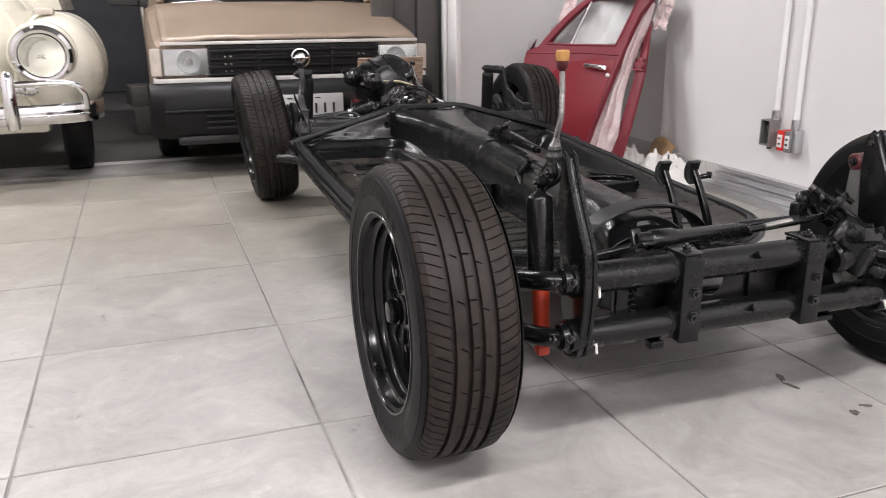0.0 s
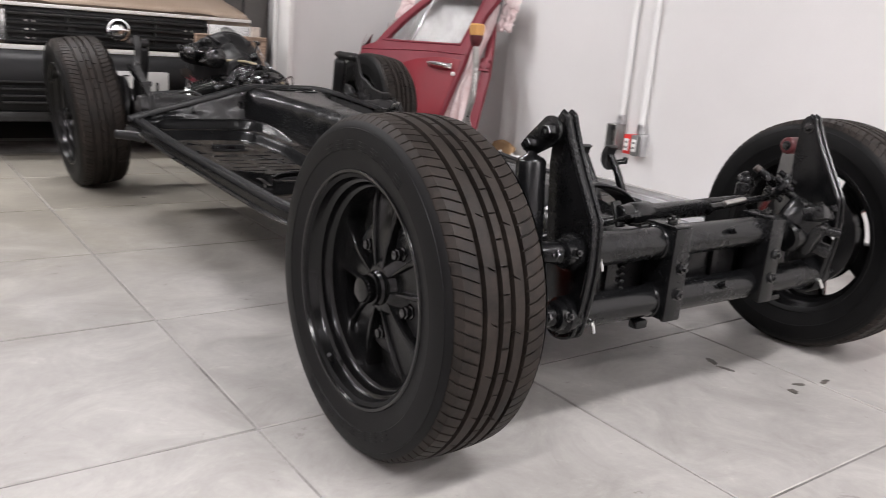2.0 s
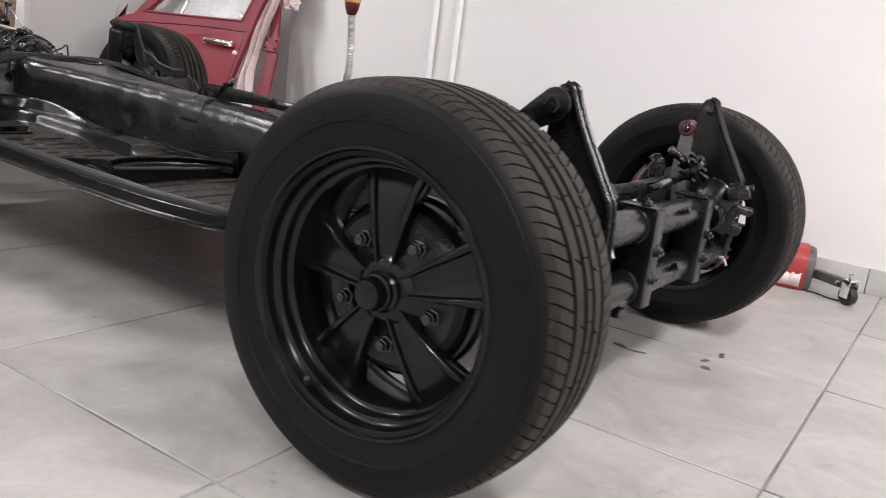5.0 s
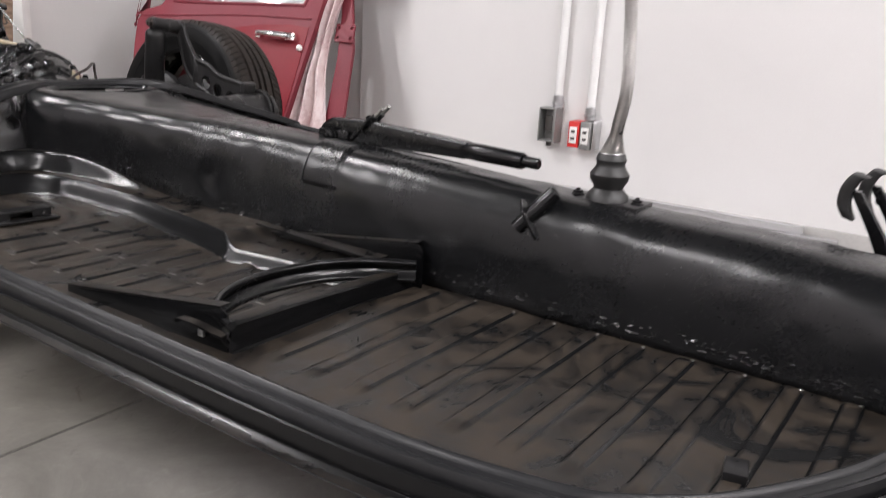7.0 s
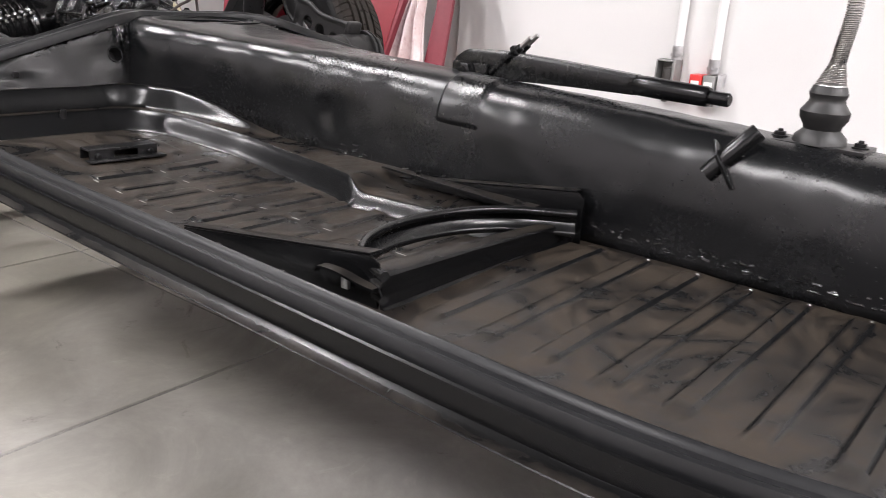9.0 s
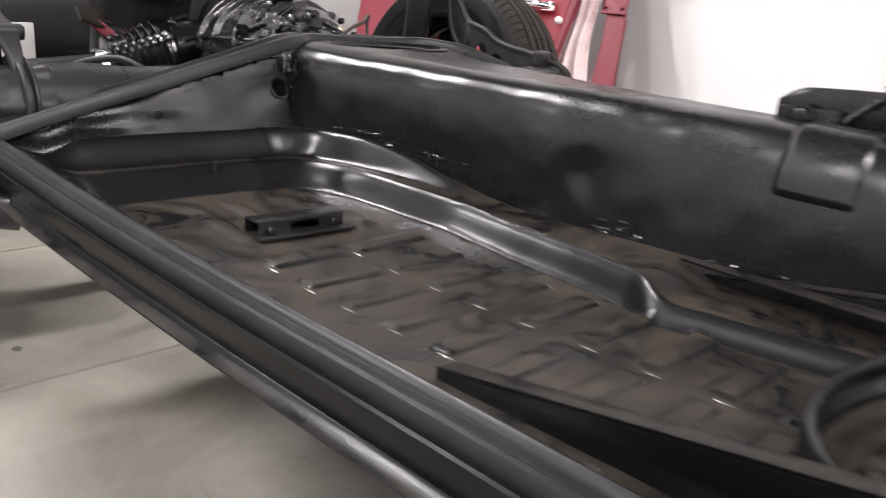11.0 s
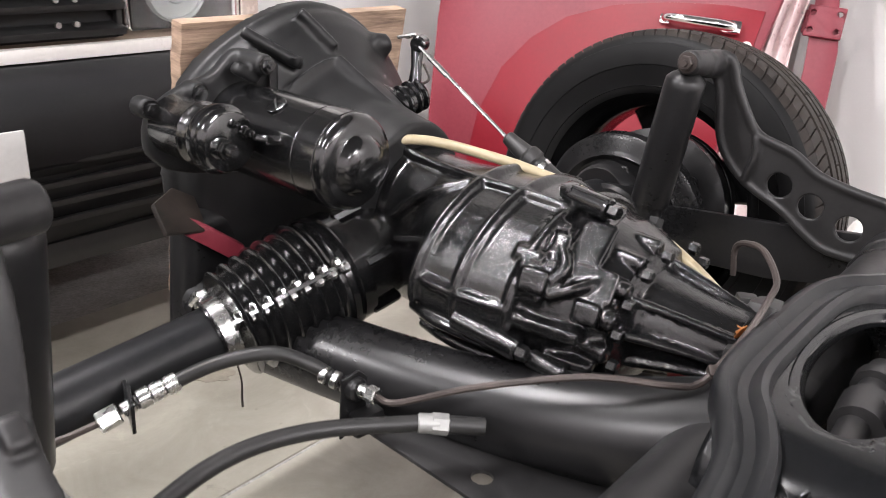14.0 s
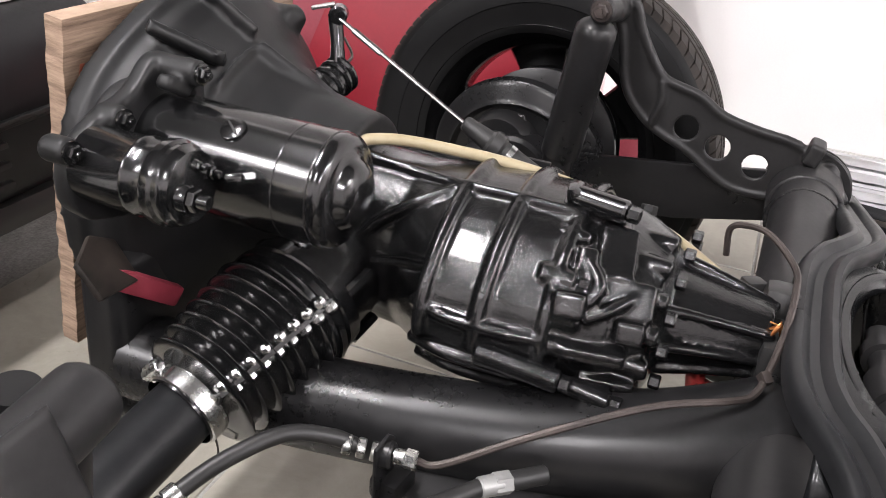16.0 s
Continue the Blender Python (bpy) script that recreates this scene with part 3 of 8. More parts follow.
pan = thing("floor_pan", "satin black car floor pan with pressed ribs and central tunnel", "chassis", CH)
for sgn in (-1, 1):
    bm = B()
    ys = np.linspace(0.205, 1.872, 520)
    ss = np.linspace(0, 1, 140)
    sheet(bm, lambda s, y: (sgn * (0.06 + (edge_u(y) - 0.045 - 0.06) * s), y, pan_z(0.06 + (edge_u(y) - 0.045 - 0.06) * s, y, sgn)), ss, ys)
    part("floor_half", bm, PAN, pan, "dusty black ribbed steel floor", thick=0.002)
    # side rail with the ribbed rubber seal on top
    line = catmull([(sgn * edge_u(y), y, rail_z(y, sgn)) for y in (0.195, 0.22, 0.25, 0.28, 0.32, 0.36, 0.40, 0.455, 0.52, 0.60, 0.70, 0.9, 1.15, 1.4, 1.65, 1.905)], 6)
    outs = []
    for i in range(len(line)):
        d = (line[min(i + 1, len(line) - 1)] - line[max(i - 1, 0)]).normalized()
        o = Vector((d.y, -d.x, 0)).normalized()
        outs.append(o if o.x * sgn > 0 or abs(o.x) < 0.05 and o.y < 0 else -o)
    web = [(-0.046, -0.006), (-0.018, -0.005), (-0.0135, -0.007), (-0.0125, -0.0015), (-0.0105, 0.0002), (-0.0085, -0.0012), (-0.008, -0.004), (-0.0075, -0.0195), (-0.004, -0.0225), (0.006, -0.0235), (0.0068, -0.0245), (0.006, -0.0255), (-0.009, -0.0250), (-0.0105, -0.022), (-0.0115, -0.010), (-0.046, -0.010)]
    bm = B()
    ribbon(bm, line, web, lambda i: outs[i] * (1 + 0.02 * noise.noise(line[i] * 20)))
    part("side_rail", bm, RAIL, pan)
    seal = [(-0.0465, -0.004), (-0.0465, 0.004), (-0.0450, 0.0078), (-0.0420, 0.0092), (-0.0390, 0.0078), (-0.0370, 0.0040), (-0.0345, 0.0032), (-0.0285, 0.0030), (-0.0265, 0.0042), (-0.0240, 0.0080), (-0.0215, 0.0092), (-0.0185, 0.0082), (-0.0165, 0.0045), (-0.0160, -0.004)]
    bm = B()
    ribbon(bm, line, seal, lambda i: outs[i])
    part("rubber_seal", bm, SEAL, pan, "grey-black ribbed rubber body seal")
    for i in range(14):
        y = 0.62 + i * 0.092
        bm = B()
        lathe(bm, [(0.004, 0), (0.004, 0.002), (0.003, 0.003), (0.0, 0.0032)], pose(sgn * (edge_u(y) - 0.054), y, rail_z(y, sgn) - 0.001), 8)
        part("rail_screw", bm, BLACK, pan)

    # rear cross panel that climbs to the tunnel, and its seal
    zt = lambda u: 0.327 + 0.114 * min(1.0, max(0.0, (0.60 - u) / 0.425))
    bm = B()
    sheet(bm, lambda u, v: (sgn * u, 1.866 + 0.022 * v + 0.003 * noise.noise(Vector((u * 14, v * 3, 1))), pan_z(min(u, 0.548), 1.868) * (1 - v) + (zt(u) - 0.002) * v - 0.002), np.linspace(0.150, 0.580, 200), np.linspace(0, 1, 50))
    bmesh.ops.delete(bm, geom=[f for f in bm.faces if math.hypot(f.calc_center_median().x + 0.190, f.calc_center_median().z - 0.381) < 0.0125], context="FACES")
    part("rear_cross_panel", bm, TUNNEL, pan, "black painted rear cross panel", thick=0.003)
    cl = catmull([(sgn * 0.598, 1.884, 0.326), (sgn * 0.50, 1.887, 0.355), (sgn * 0.36, 1.887, 0.393), (sgn * 0.25, 1.888, 0.424), (sgn * 0.190, 1.893, 0.440), (sgn * 0.150, 1.908, 0.446), (sgn * 0.118, 1.925, 0.448), (sgn * 0.075, 1.934, 0.447), (0, 1.936, 0.446)], 10)
    bend = []
    for i in range(len(cl)):
        d = (cl[min(i + 1, len(cl) - 1)] - cl[max(i - 1, 0)]).normalized()
        bend.append(Vector((-d.y, d.x, 0)).normalized() * (-sgn))
    bm = B()
    ribbon(bm, cl, [(-0.018, -0.008), (-0.018, 0.003), (-0.015, 0.0080), (-0.010, 0.0092), (-0.006, 0.0065), (-0.003, 0.0028), (0.004, 0.0022), (0.007, 0.0055), (0.011, 0.0090), (0.015, 0.0090), (0.019, 0.0060), (0.021, 0.001), (0.021, -0.010)], lambda i: bend[i])
    part("rear_seal", bm, SEAL, pan, "grey-black rubber seal over the rear cross panel")
    bm = B()
    rnd = random.Random(4 + sgn)
    for i in range(110):
        u = 0.19 + 0.37 * i / 109
        q = 0.0022 + 0.002 * rnd.random()
        block(bm, (sgn * (u + 0.004 * rnd.random()), 1.882 + 0.003 * rnd.random(), zt(u) - 0.008 - 0.003 * rnd.random()), (0.009, q, q), (rnd.random() * 360, sgn * 15 + rnd.uniform(-25, 25), rnd.uniform(-25, 25)), 0.0008)
    part("weld_bead", bm, GLOSS, pan, "ragged glossy weld bead", stuff=True)

# tunnel
def tunnel_e(y):
    """How square the tunnel is: rounded at the front, box-like at the rear."""
    return 0.60 - 0.32 * smooth((y - 1.15) / 0.60)


def tunnel_pt(a, y):
    """Point of the tunnel's skin at angle a (0 left foot, pi right foot)."""
    w, zt = flow(y, T_Y, T_W), flow(y, T_Y, T_Z)
    zb = 0.236 + 0.030 * smooth((y - 1.30) / 0.2)
    e = tunnel_e(y)
    c, s = math.cos(a), math.sin(a)
    x = -w * math.copysign(abs(c) ** e, c)
    z = zb + (zt - zb) * s ** e
    k = 0.0028 * noise.noise(Vector((x * 8, y * 5, z * 8))) + 0.0012 * noise.noise(Vector((x * 30, y * 24, z * 30)))
    for dy, dz, r, h in ((1.425, 0.335, 0.026, -0.007), (1.47, 0.345, 0.05, 0.004), (1.30, 0.36, 0.06, -0.004), (1.62, 0.36, 0.06, 0.005)):
        if c > 0:
            k += h * math.exp(-((y - dy) ** 2 + (z - dz) ** 2) / (r * r))
    n = Vector((-math.copysign(abs(c) ** (2 - e), c) / w, 0, s ** (2 - e) / (zt - zb))).normalized()
    return Vector((x, y, z)) + n * k


def tunnel_n(a, y):
    """Outward normal of the tunnel's skin."""
    d = tunnel_pt(a + 0.01, y) - tunnel_pt(a - 0.01, y)
    return Vector((-d.z, 0, d.x)).normalized()


bm = B()
sheet(bm, tunnel_pt, [math.pi * (q - 0.55 * math.sin(4 * math.pi * q) / (4 * math.pi)) for q in np.linspace(0, 1, 91)], np.linspace(0.16, 1.93, 360))
hole = [f for f in bm.faces if ((f.calc_center_median().x + 0.0) / 0.119) ** 2 + ((f.calc_center_median().y - 1.868) / 0.0455) ** 2 < 1 and f.calc_center_median().z > 0.40]
bmesh.ops.delete(bm, geom=hole, context="FACES")
part("tunnel", bm, TUNNEL, pan, "dented semi-gloss black central tunnel", thick=0.003)
bm = B()


def lip_pt(a, k):
    x, y = 0.118 * k * math.cos(a), 1.868 + 0.046 * k * math.sin(a)
    w, zt, e = flow(y, T_Y, T_W), flow(y, T_Y, T_Z), tunnel_e(y)
    c = min(1.0, abs(x) / w) ** (1 / e)
    return Vector((x, y, 0.266 + (zt - 0.266) * (1 - c * c) ** (e / 2) + 0.0012 - 0.012 * max(0.0, 0.97 - k) / 0.1))


sheet(bm, lip_pt, np.linspace(0, 2 * math.pi, 61), (0.90, 0.94, 0.98, 1.02, 1.06, 1.10))
part("hatch_lip", bm, TUNNEL, pan, "folded lip round the tunnel hatch", thick=0.0035)
bm = B()
rod(bm, (-0.085, 1.865, 0.405), (0.08, 1.875, 0.405), 0.012)
rod(bm, (-0.03, 1.866, 0.405), (0.01, 1.869, 0.405), 0.020)
rod(bm, (0.04, 1.872, 0.405), (0.055, 1.873, 0.405), 0.018)
bolt(bm, (-0.01, 1.85, 0.424), (0, -0.3, 1), 0.006, 0.006)
part("shift_coupling", bm, DUSTY, pan, "dark steel gear shift coupling in the hatch")
bm = B()
rnd = random.Random(9)
for sgn in (-1, 1):
    for i in range(300):
        y = 0.32 + 1.5 * rnd.random()
        a = next((q for q in np.linspace(0.02, 1.0, 50) if tunnel_pt(q, y).z > pan_z(-tunnel_pt(q, y).x, y) + 0.001), 0.1) + (0.05 if y < 1.40 else 0.010) * rnd.random() ** 2
        p = tunnel_pt(a if sgn < 0 else math.pi - a, y)
        q = 0.0013 + 0.0019 * rnd.random()
        if noise.noise(Vector((y * 9, sgn, 0.4))) > -0.30:
            block(bm, (p.x + sgn * 0.001, y, p.z), (q, rnd.uniform(0.004, 0.013), q), (rnd.uniform(-16, 16), rnd.random() * 50, rnd.uniform(-22, 22)), 0.0004, seg=1)
part("tunnel_weld", bm, GLOSS, pan, "rough sealed weld along the tunnel foot", stuff=True)
bm = B()
rnd = random.Random(17)
for i in range(420):
    y, a = rnd.uniform(0.30, 0.98), rnd.uniform(0.06, 0.75)
    if noise.noise(Vector((y * 7, a * 4, 1.5))) < 0.06:
        continue
    p, q = tunnel_pt(a, y), rnd.uniform(0.0016, 0.0045)
    lathe(bm, [(q, -0.0004), (q * 0.75, 0.0008), (q * 0.3, 0.0017), (0.0, 0.0019)], along(p, p + tunnel_n(a, y))[0] @ Matrix.Diagonal((1, rnd.uniform(0.6, 1.6), 1, 1)), 9)
part("paint_blister", bm, TUNNEL, pan, "small blisters in the tunnel paint", stuff=True)
# raised patch, bolt holes and the vertical weld at the rear corner
bm = B()
sheet(bm, lambda a, y: tunnel_pt(a, y) + tunnel_n(a, y) * (0.006 * bumpf(a, 0.52, 1.58, 0.07) * bumpf(y, 1.135, 1.209, 0.010) + 0.0005), np.linspace(0.45, 1.62, 60), np.linspace(1.118, 1.226, 60))
part("patch_plate", bm, TUNNEL, pan, "welded black patch on the tunnel side")
for zh, y, r in ((0.370, 1.357, 0.0055), (0.385, 1.597, 0.0024), (0.393, 1.705, 0.003), (0.403, 1.782, 0.003), (0.366, 1.0, 0.002)):
    a = min(np.linspace(0.02, 1.2, 200), key=lambda q: abs(tunnel_pt(q, y).z - zh))
    p = tunnel_pt(a, y)
    # Solid black plug stands in for the shade inside the hole.
    bm = B()
    rod(bm, p - tunnel_n(a, y) * 0.004, p + tunnel_n(a, y) * 0.0012, r, seg=14)
    part("bolt_hole_plug", bm, INK, pan, "black plug for the shade in a drilled hole")
bm = B()
lathe(bm, [(0.0150, -0.030), (0.0130, -0.030), (0.0124, 0.0008), (0.0140, 0.0006)], along((-0.190, 1.876, 0.381), (-0.190, 1.866, 0.386))[0], 24, False)
# Backing disc in black, for the darkness behind the round hole.
rod(bm, (-0.190, 1.905, 0.381), (-0.190, 1.900, 0.381), 0.016, seg=20)
part("hole_collar", bm, INK, pan, "black collar and backing disc for the shade of the round hole in the rear panel")
for u, y in ((0.322, 1.822),):
    bm = B()
    rod(bm, (-u, y, pan_z(u, y) - 0.003), (-u, y - 0.004, pan_z(u, y) + 0.012), 0.006, 0.005, 12, 0.0015)
    part("peg", bm, BLACK, pan)
for u, z in ((0.371, 0.352),):
    bm = B()
    rod(bm, (-u, 1.880, z), (-u, 1.868, z), 0.0045, seg=10, bev=0.001)
    part("peg", bm, BLACK, pan)
bm = B()
block(bm, (-0.338, 0.414, pan_z(0.338, 0.414) + 0.004), (0.034, 0.022, 0.010), (0, 0, 12), 0.002)
part("floor_clip", bm, BLACK, pan)
bm = B()
rnd = random.Random(2)
for sgn in (-1, 1):
    for i in range(40):
        q = 0.002 + 0.002 * rnd.random()
        block(bm, (sgn * (0.172 + 0.004 * rnd.random()), 1.860 + 0.006 * rnd.random(), 0.345 + 0.090 * i / 39), (q, q, 0.007), (rnd.random() * 60, rnd.random() * 60, 0), 0.0015)
    for i in range(16):
        a = 0.02 + 0.5 * rnd.random() ** 2
        y = 1.846 + 0.012 * rnd.random()
        p = tunnel_pt(a if sgn < 0 else math.pi - a, y)
        block(bm, p, (0.0012, 0.007, 0.002), (rnd.random() * 90, rnd.random() * 60, rnd.uniform(-40, 40)), 0.0008)
for sgn in (-1, 1):
    for i in range(15):
        x, y, z = sgn * (0.168 + 0.022 * rnd.random()), 1.872 + 0.010 * rnd.random(), 0.436 - 0.02 * rnd.random()
        drop = 0.010 + 0.030 * rnd.random() ** 2
        sweep(bm, [(x, y, z), (x + 0.003 * rnd.uniform(-1, 1), y - 0.006, z - drop * 0.5), (x + 0.005 * rnd.uniform(-1, 1), y - 0.009, z - drop)], [0.0008, 0.0010, 0.0014], 6, 3)
part("corner_weld", bm, GLOSS, pan, "shiny ragged weld at the tunnel corner", stuff=True)

# rail bracket on the rear floor, seat supports
for sgn in (-1, 1):
    bm = B()
    zr = pan_z(0.33, 1.635)
    prism(bm, [(-0.055, 0), (0.055, 0), (0.055, 0.018), (-0.055, 0.018)], 0.003, pose(sgn * 0.326, 1.626, zr + 0.001, 90, 0, -3), 0.0006, holes=([(-0.016, 0.004), (0.022, 0.004), (0.022, 0.014), (-0.016, 0.014)],))
    block(bm, (sgn * 0.326, 1.639, zr + 0.018), (0.112, 0.028, 0.003), (0, 0, -3), 0.001)
    block(bm, (sgn * 0.326, 1.652, zr + 0.009), (0.112, 0.003, 0.020), (0, 0, -3), 0.001)
    stop = part("seat_rail_stop", bm, BLACK, pan, "small black folded bracket on the floor")
    bm = B()
    block(bm, (sgn * 0.326, 1.617, zr + 0.003), (0.124, 0.018, 0.003), (0, 0, -3), 0.001)
    part("foot", bm, BLACK, stop)
    for dx in (-0.043, 0.043):
        bm = B()
        rod(bm, (sgn * 0.326 + dx, 1.628, zr + 0.009), (sgn * 0.326 + dx, 1.620, zr + 0.008), 0.005, seg=10, bev=0.001)
        part("stop_bolt", bm, BLACK, stop)
    # angled cross member, the channel-shaped curved strap behind it and the thin wedge plates
    bm = B()
    cross = [(Vector((sgn * 0.449, 0.958, 0.254)), 1.0), (Vector((sgn * 0.300, 0.961, 0.252)), 0.85), (Vector((sgn * 0.086, 0.960, 0.248)), 0.58)]
    loft(bm, [[p + Vector((0, o, h * k)) for o, h in ((-0.016, -0.022), (-0.013, -0.019), (-0.003, -0.018), (0.0, -0.014), (0.001, 0.014), (0.004, 0.018), (0.018, 0.019), (0.018, 0.021), (0.002, 0.021), (-0.003, 0.017), (-0.004, -0.014), (-0.007, -0.016))] for p, k in cross])
    part("seat_cross_member", bm, RAIL, pan)
    for q in (0.05, 0.88):
        bm = B()
        c = cross[0][0].lerp(cross[2][0], q)
        lathe(bm, [(0.0045, 0), (0.0042, 0.0012), (0.0, 0.0014)], pose(c.x, c.y - 0.0010, c.z - 0.002, 90, 0, 0) @ Matrix.Diagonal((0.8, 1.5 - 0.5 * q, 1, 1)), 14)
        part("weld_slot", bm, STEEL, pan)
    bm = B()
    arc = catmull([Vector((sgn * u, y, z)) for u, y, z in ((0.452, 0.950, 0.262), (0.438, 0.990, 0.264), (0.412, 1.020, 0.266), (0.370, 1.042, 0.267), (0.310, 1.052, 0.267), (0.250, 1.046, 0.267), (0.200, 1.028, 0.267), (0.155, 0.992, 0.267), (0.117, 0.938, 0.267))], 6)
    bead = [(0.0052 * math.cos(a), 0.0125 + 0.0052 * math.sin(a)) for a in np.linspace(-1.2, 4.1, 12)]
    low = [(0.0046 * math.cos(a), -0.0125 + 0.0046 * math.sin(a)) for a in np.linspace(2.2, 7.4, 12)]
    sides = []
    for k in range(len(arc)):
        d = arc[min(k + 1, len(arc) - 1)] - arc[max(k - 1, 0)]
        sides.append(Vector((-d.y, d.x, 0)).normalized() * -sgn)
    ribbon(bm, arc, bead + [(0.0015, 0.006), (0.0040, 0.0), (0.0015, -0.006)] + low + [(0.0035, -0.006), (0.0060, 0.0), (0.0035, 0.006)], lambda i: sides[i])
    part("curved_strap", bm, BLACK_DIM, pan, "curved black steel strap with rolled edges")
    for u, y1, lift in ((0.449, 0.972, 0.0), (0.100, 0.950, 0.013)):
        bm = B()
        prism(bm, [(y1 - 0.012, 0.236), (1.280, 0.236), (1.280, 0.245 + lift), (y1, 0.290 + lift), (y1 - 0.012, 0.284 + lift)], 0.0035, Matrix.Translation((sgn * u, 0, 0)) @ Matrix(((0, 0, 1, 0), (1, 0, 0, 0), (0, 1, 0, 0), (0, 0, 0, 1))), 0.001)
        slope = math.atan2(0.045, 1.280 - y1)
        block(bm, (sgn * (u - 0.007), (1.280 + y1) / 2, 0.2690 + lift), (0.018, (1.280 - y1) / math.cos(slope), 0.0025), (-math.degrees(slope), 0, 0), 0.001)
        part("seat_support", bm, RAIL, pan, "black wedge-shaped seat support plate")
    bm = B()
    prism(bm, [(sgn * a, b) for a, b in ((0.103, 1.272), (0.103, 1.0), (0.136, 1.0), (0.118, 1.272))][::sgn], 0.003, pose(0, 0, 0.264, 0.6, 0, 0), 0.001)
    part("support_foot", bm, RAIL, pan, "thin lower flange of the inner seat support")
    bm = B()
    clip = catmull([(sgn * 0.462, 1.032, 0.262), (sgn * 0.470, 1.018, 0.272), (sgn * 0.468, 0.995, 0.272), (sgn * 0.460, 0.972, 0.264), (sgn * 0.458, 0.955, 0.262)], 6)
    ribbon(bm, clip, [(-0.006, -0.0012), (0.006, -0.0012), (0.006, 0.0012), (-0.006, 0.0012)], lambda i: Vector((1, 0, 0)))
    part("support_clip", bm, RAIL, pan, "bent steel clip on the outer support")
    bm = B()
    block(bm, (sgn * 0.456, 0.998, 0.257), (0.004, 0.010, 0.014), (0, 0, 0), 0.001)
    part("clip_tab", bm, STEEL, pan)
    # Stretched bright steel slivers stand in for glints on the rib ends.
    pin = None
    spots = [(u, 1.551 - 0.0617 * i) for i in range(9) for u in (0.309, 0.416)] + [(0.10, 0.343 + 0.0625 * i) for i in range(9)]
    for u, y in spots:
        if pin is None:
            bm = B()
            lathe(bm, [(0.0030, 0), (0.0034, 0.0014), (0.0022, 0.0028), (0.0, 0.0032)], Matrix(), 8)
            pin = part("weld_glint", bm, STEEL, pan)
        else:
            pin = pin.copy()
            scene.collection.objects.link(pin)
        pin.location = (sgn * u, y, pan_z(u, y) - 0.0002)
        pin.scale = (0.45, 3.8, 0.5) if u > 0.2 else (0.8, 0.8, 0.8)

# frame head with its arched front flange, and plates between the axle tubes
bm = B()
arch = [Vector((0.182 * math.sin(q), 0.205, 0.262 + 0.135 * max(0, math.cos(q)) ** 0.8)) for q in np.linspace(-1.5, 1.5, 40)]
loft(bm, [[p + Vector((0, 0.055, -0.004)), p + Vector((0, 0.05, 0.003)), p + Vector((0, -0.012, 0.004)), p + Vector((0, -0.016, 0.0)), p + Vector((0, -0.010, -0.006)), p + Vector((0, 0.05, -0.010))] for p in arch])
part("frame_head_arch", bm, SEAL, pan, "arched black flange over the frame head")
bm = B()
sheet(bm, lambda a, y: Vector((-(0.118 + 0.02 * (0.21 - y)) * math.cos(a), y, 0.215 + (0.14 - 0.28 * (0.21 - y)) * math.sin(a) ** 0.7)), np.linspace(0, math.pi, 30), np.linspace(-0.08, 0.21, 14))
part("frame_head", bm, GLOSS, pan, "glossy black frame head", thick=0.003)
bm = B()
prism(bm, [(-0.20, -0.04), (0.20, -0.04), (0.33, 0.215), (0.27, 0.24), (-0.27, 0.24), (-0.33, 0.215)], 0.004, pose(0, 0, 0.232), 0.001)
part("frame_head_floor", bm, BLACK, pan)
bm = B()
prism(bm, [(-0.29, 0.236), (0.29, 0.236), (0.25, 0.372), (-0.25, 0.372)], 0.004, pose(0, -0.112, 0, 90, 0, 0), 0.001, holes=(ring_pts(-0.045, 0.31, 0.030, 20),))
prism(bm, [(0.04, 0.255), (0.11, 0.255), (0.11, 0.36), (0.04, 0.36)], 0.01, pose(0, -0.120, 0, 90, 0, 0), 0.003)
part("head_plate", bm, BLACK, pan, "black front plate with a round hole")
bm = B()
for sgn in (-1, 1):
    bm = B()
    rod(bm, (sgn * 0.326, -0.09, 0.315), (sgn * 0.17, 0.14, 0.30), 0.006)
    part("track_stay", bm, BLACK, pan)
    bm = B()
    rod(bm, (sgn * 0.31, -0.08, 0.25), (sgn * 0.2, 0.06, 0.24), 0.005)
    part("track_stay", bm, BLACK, pan)

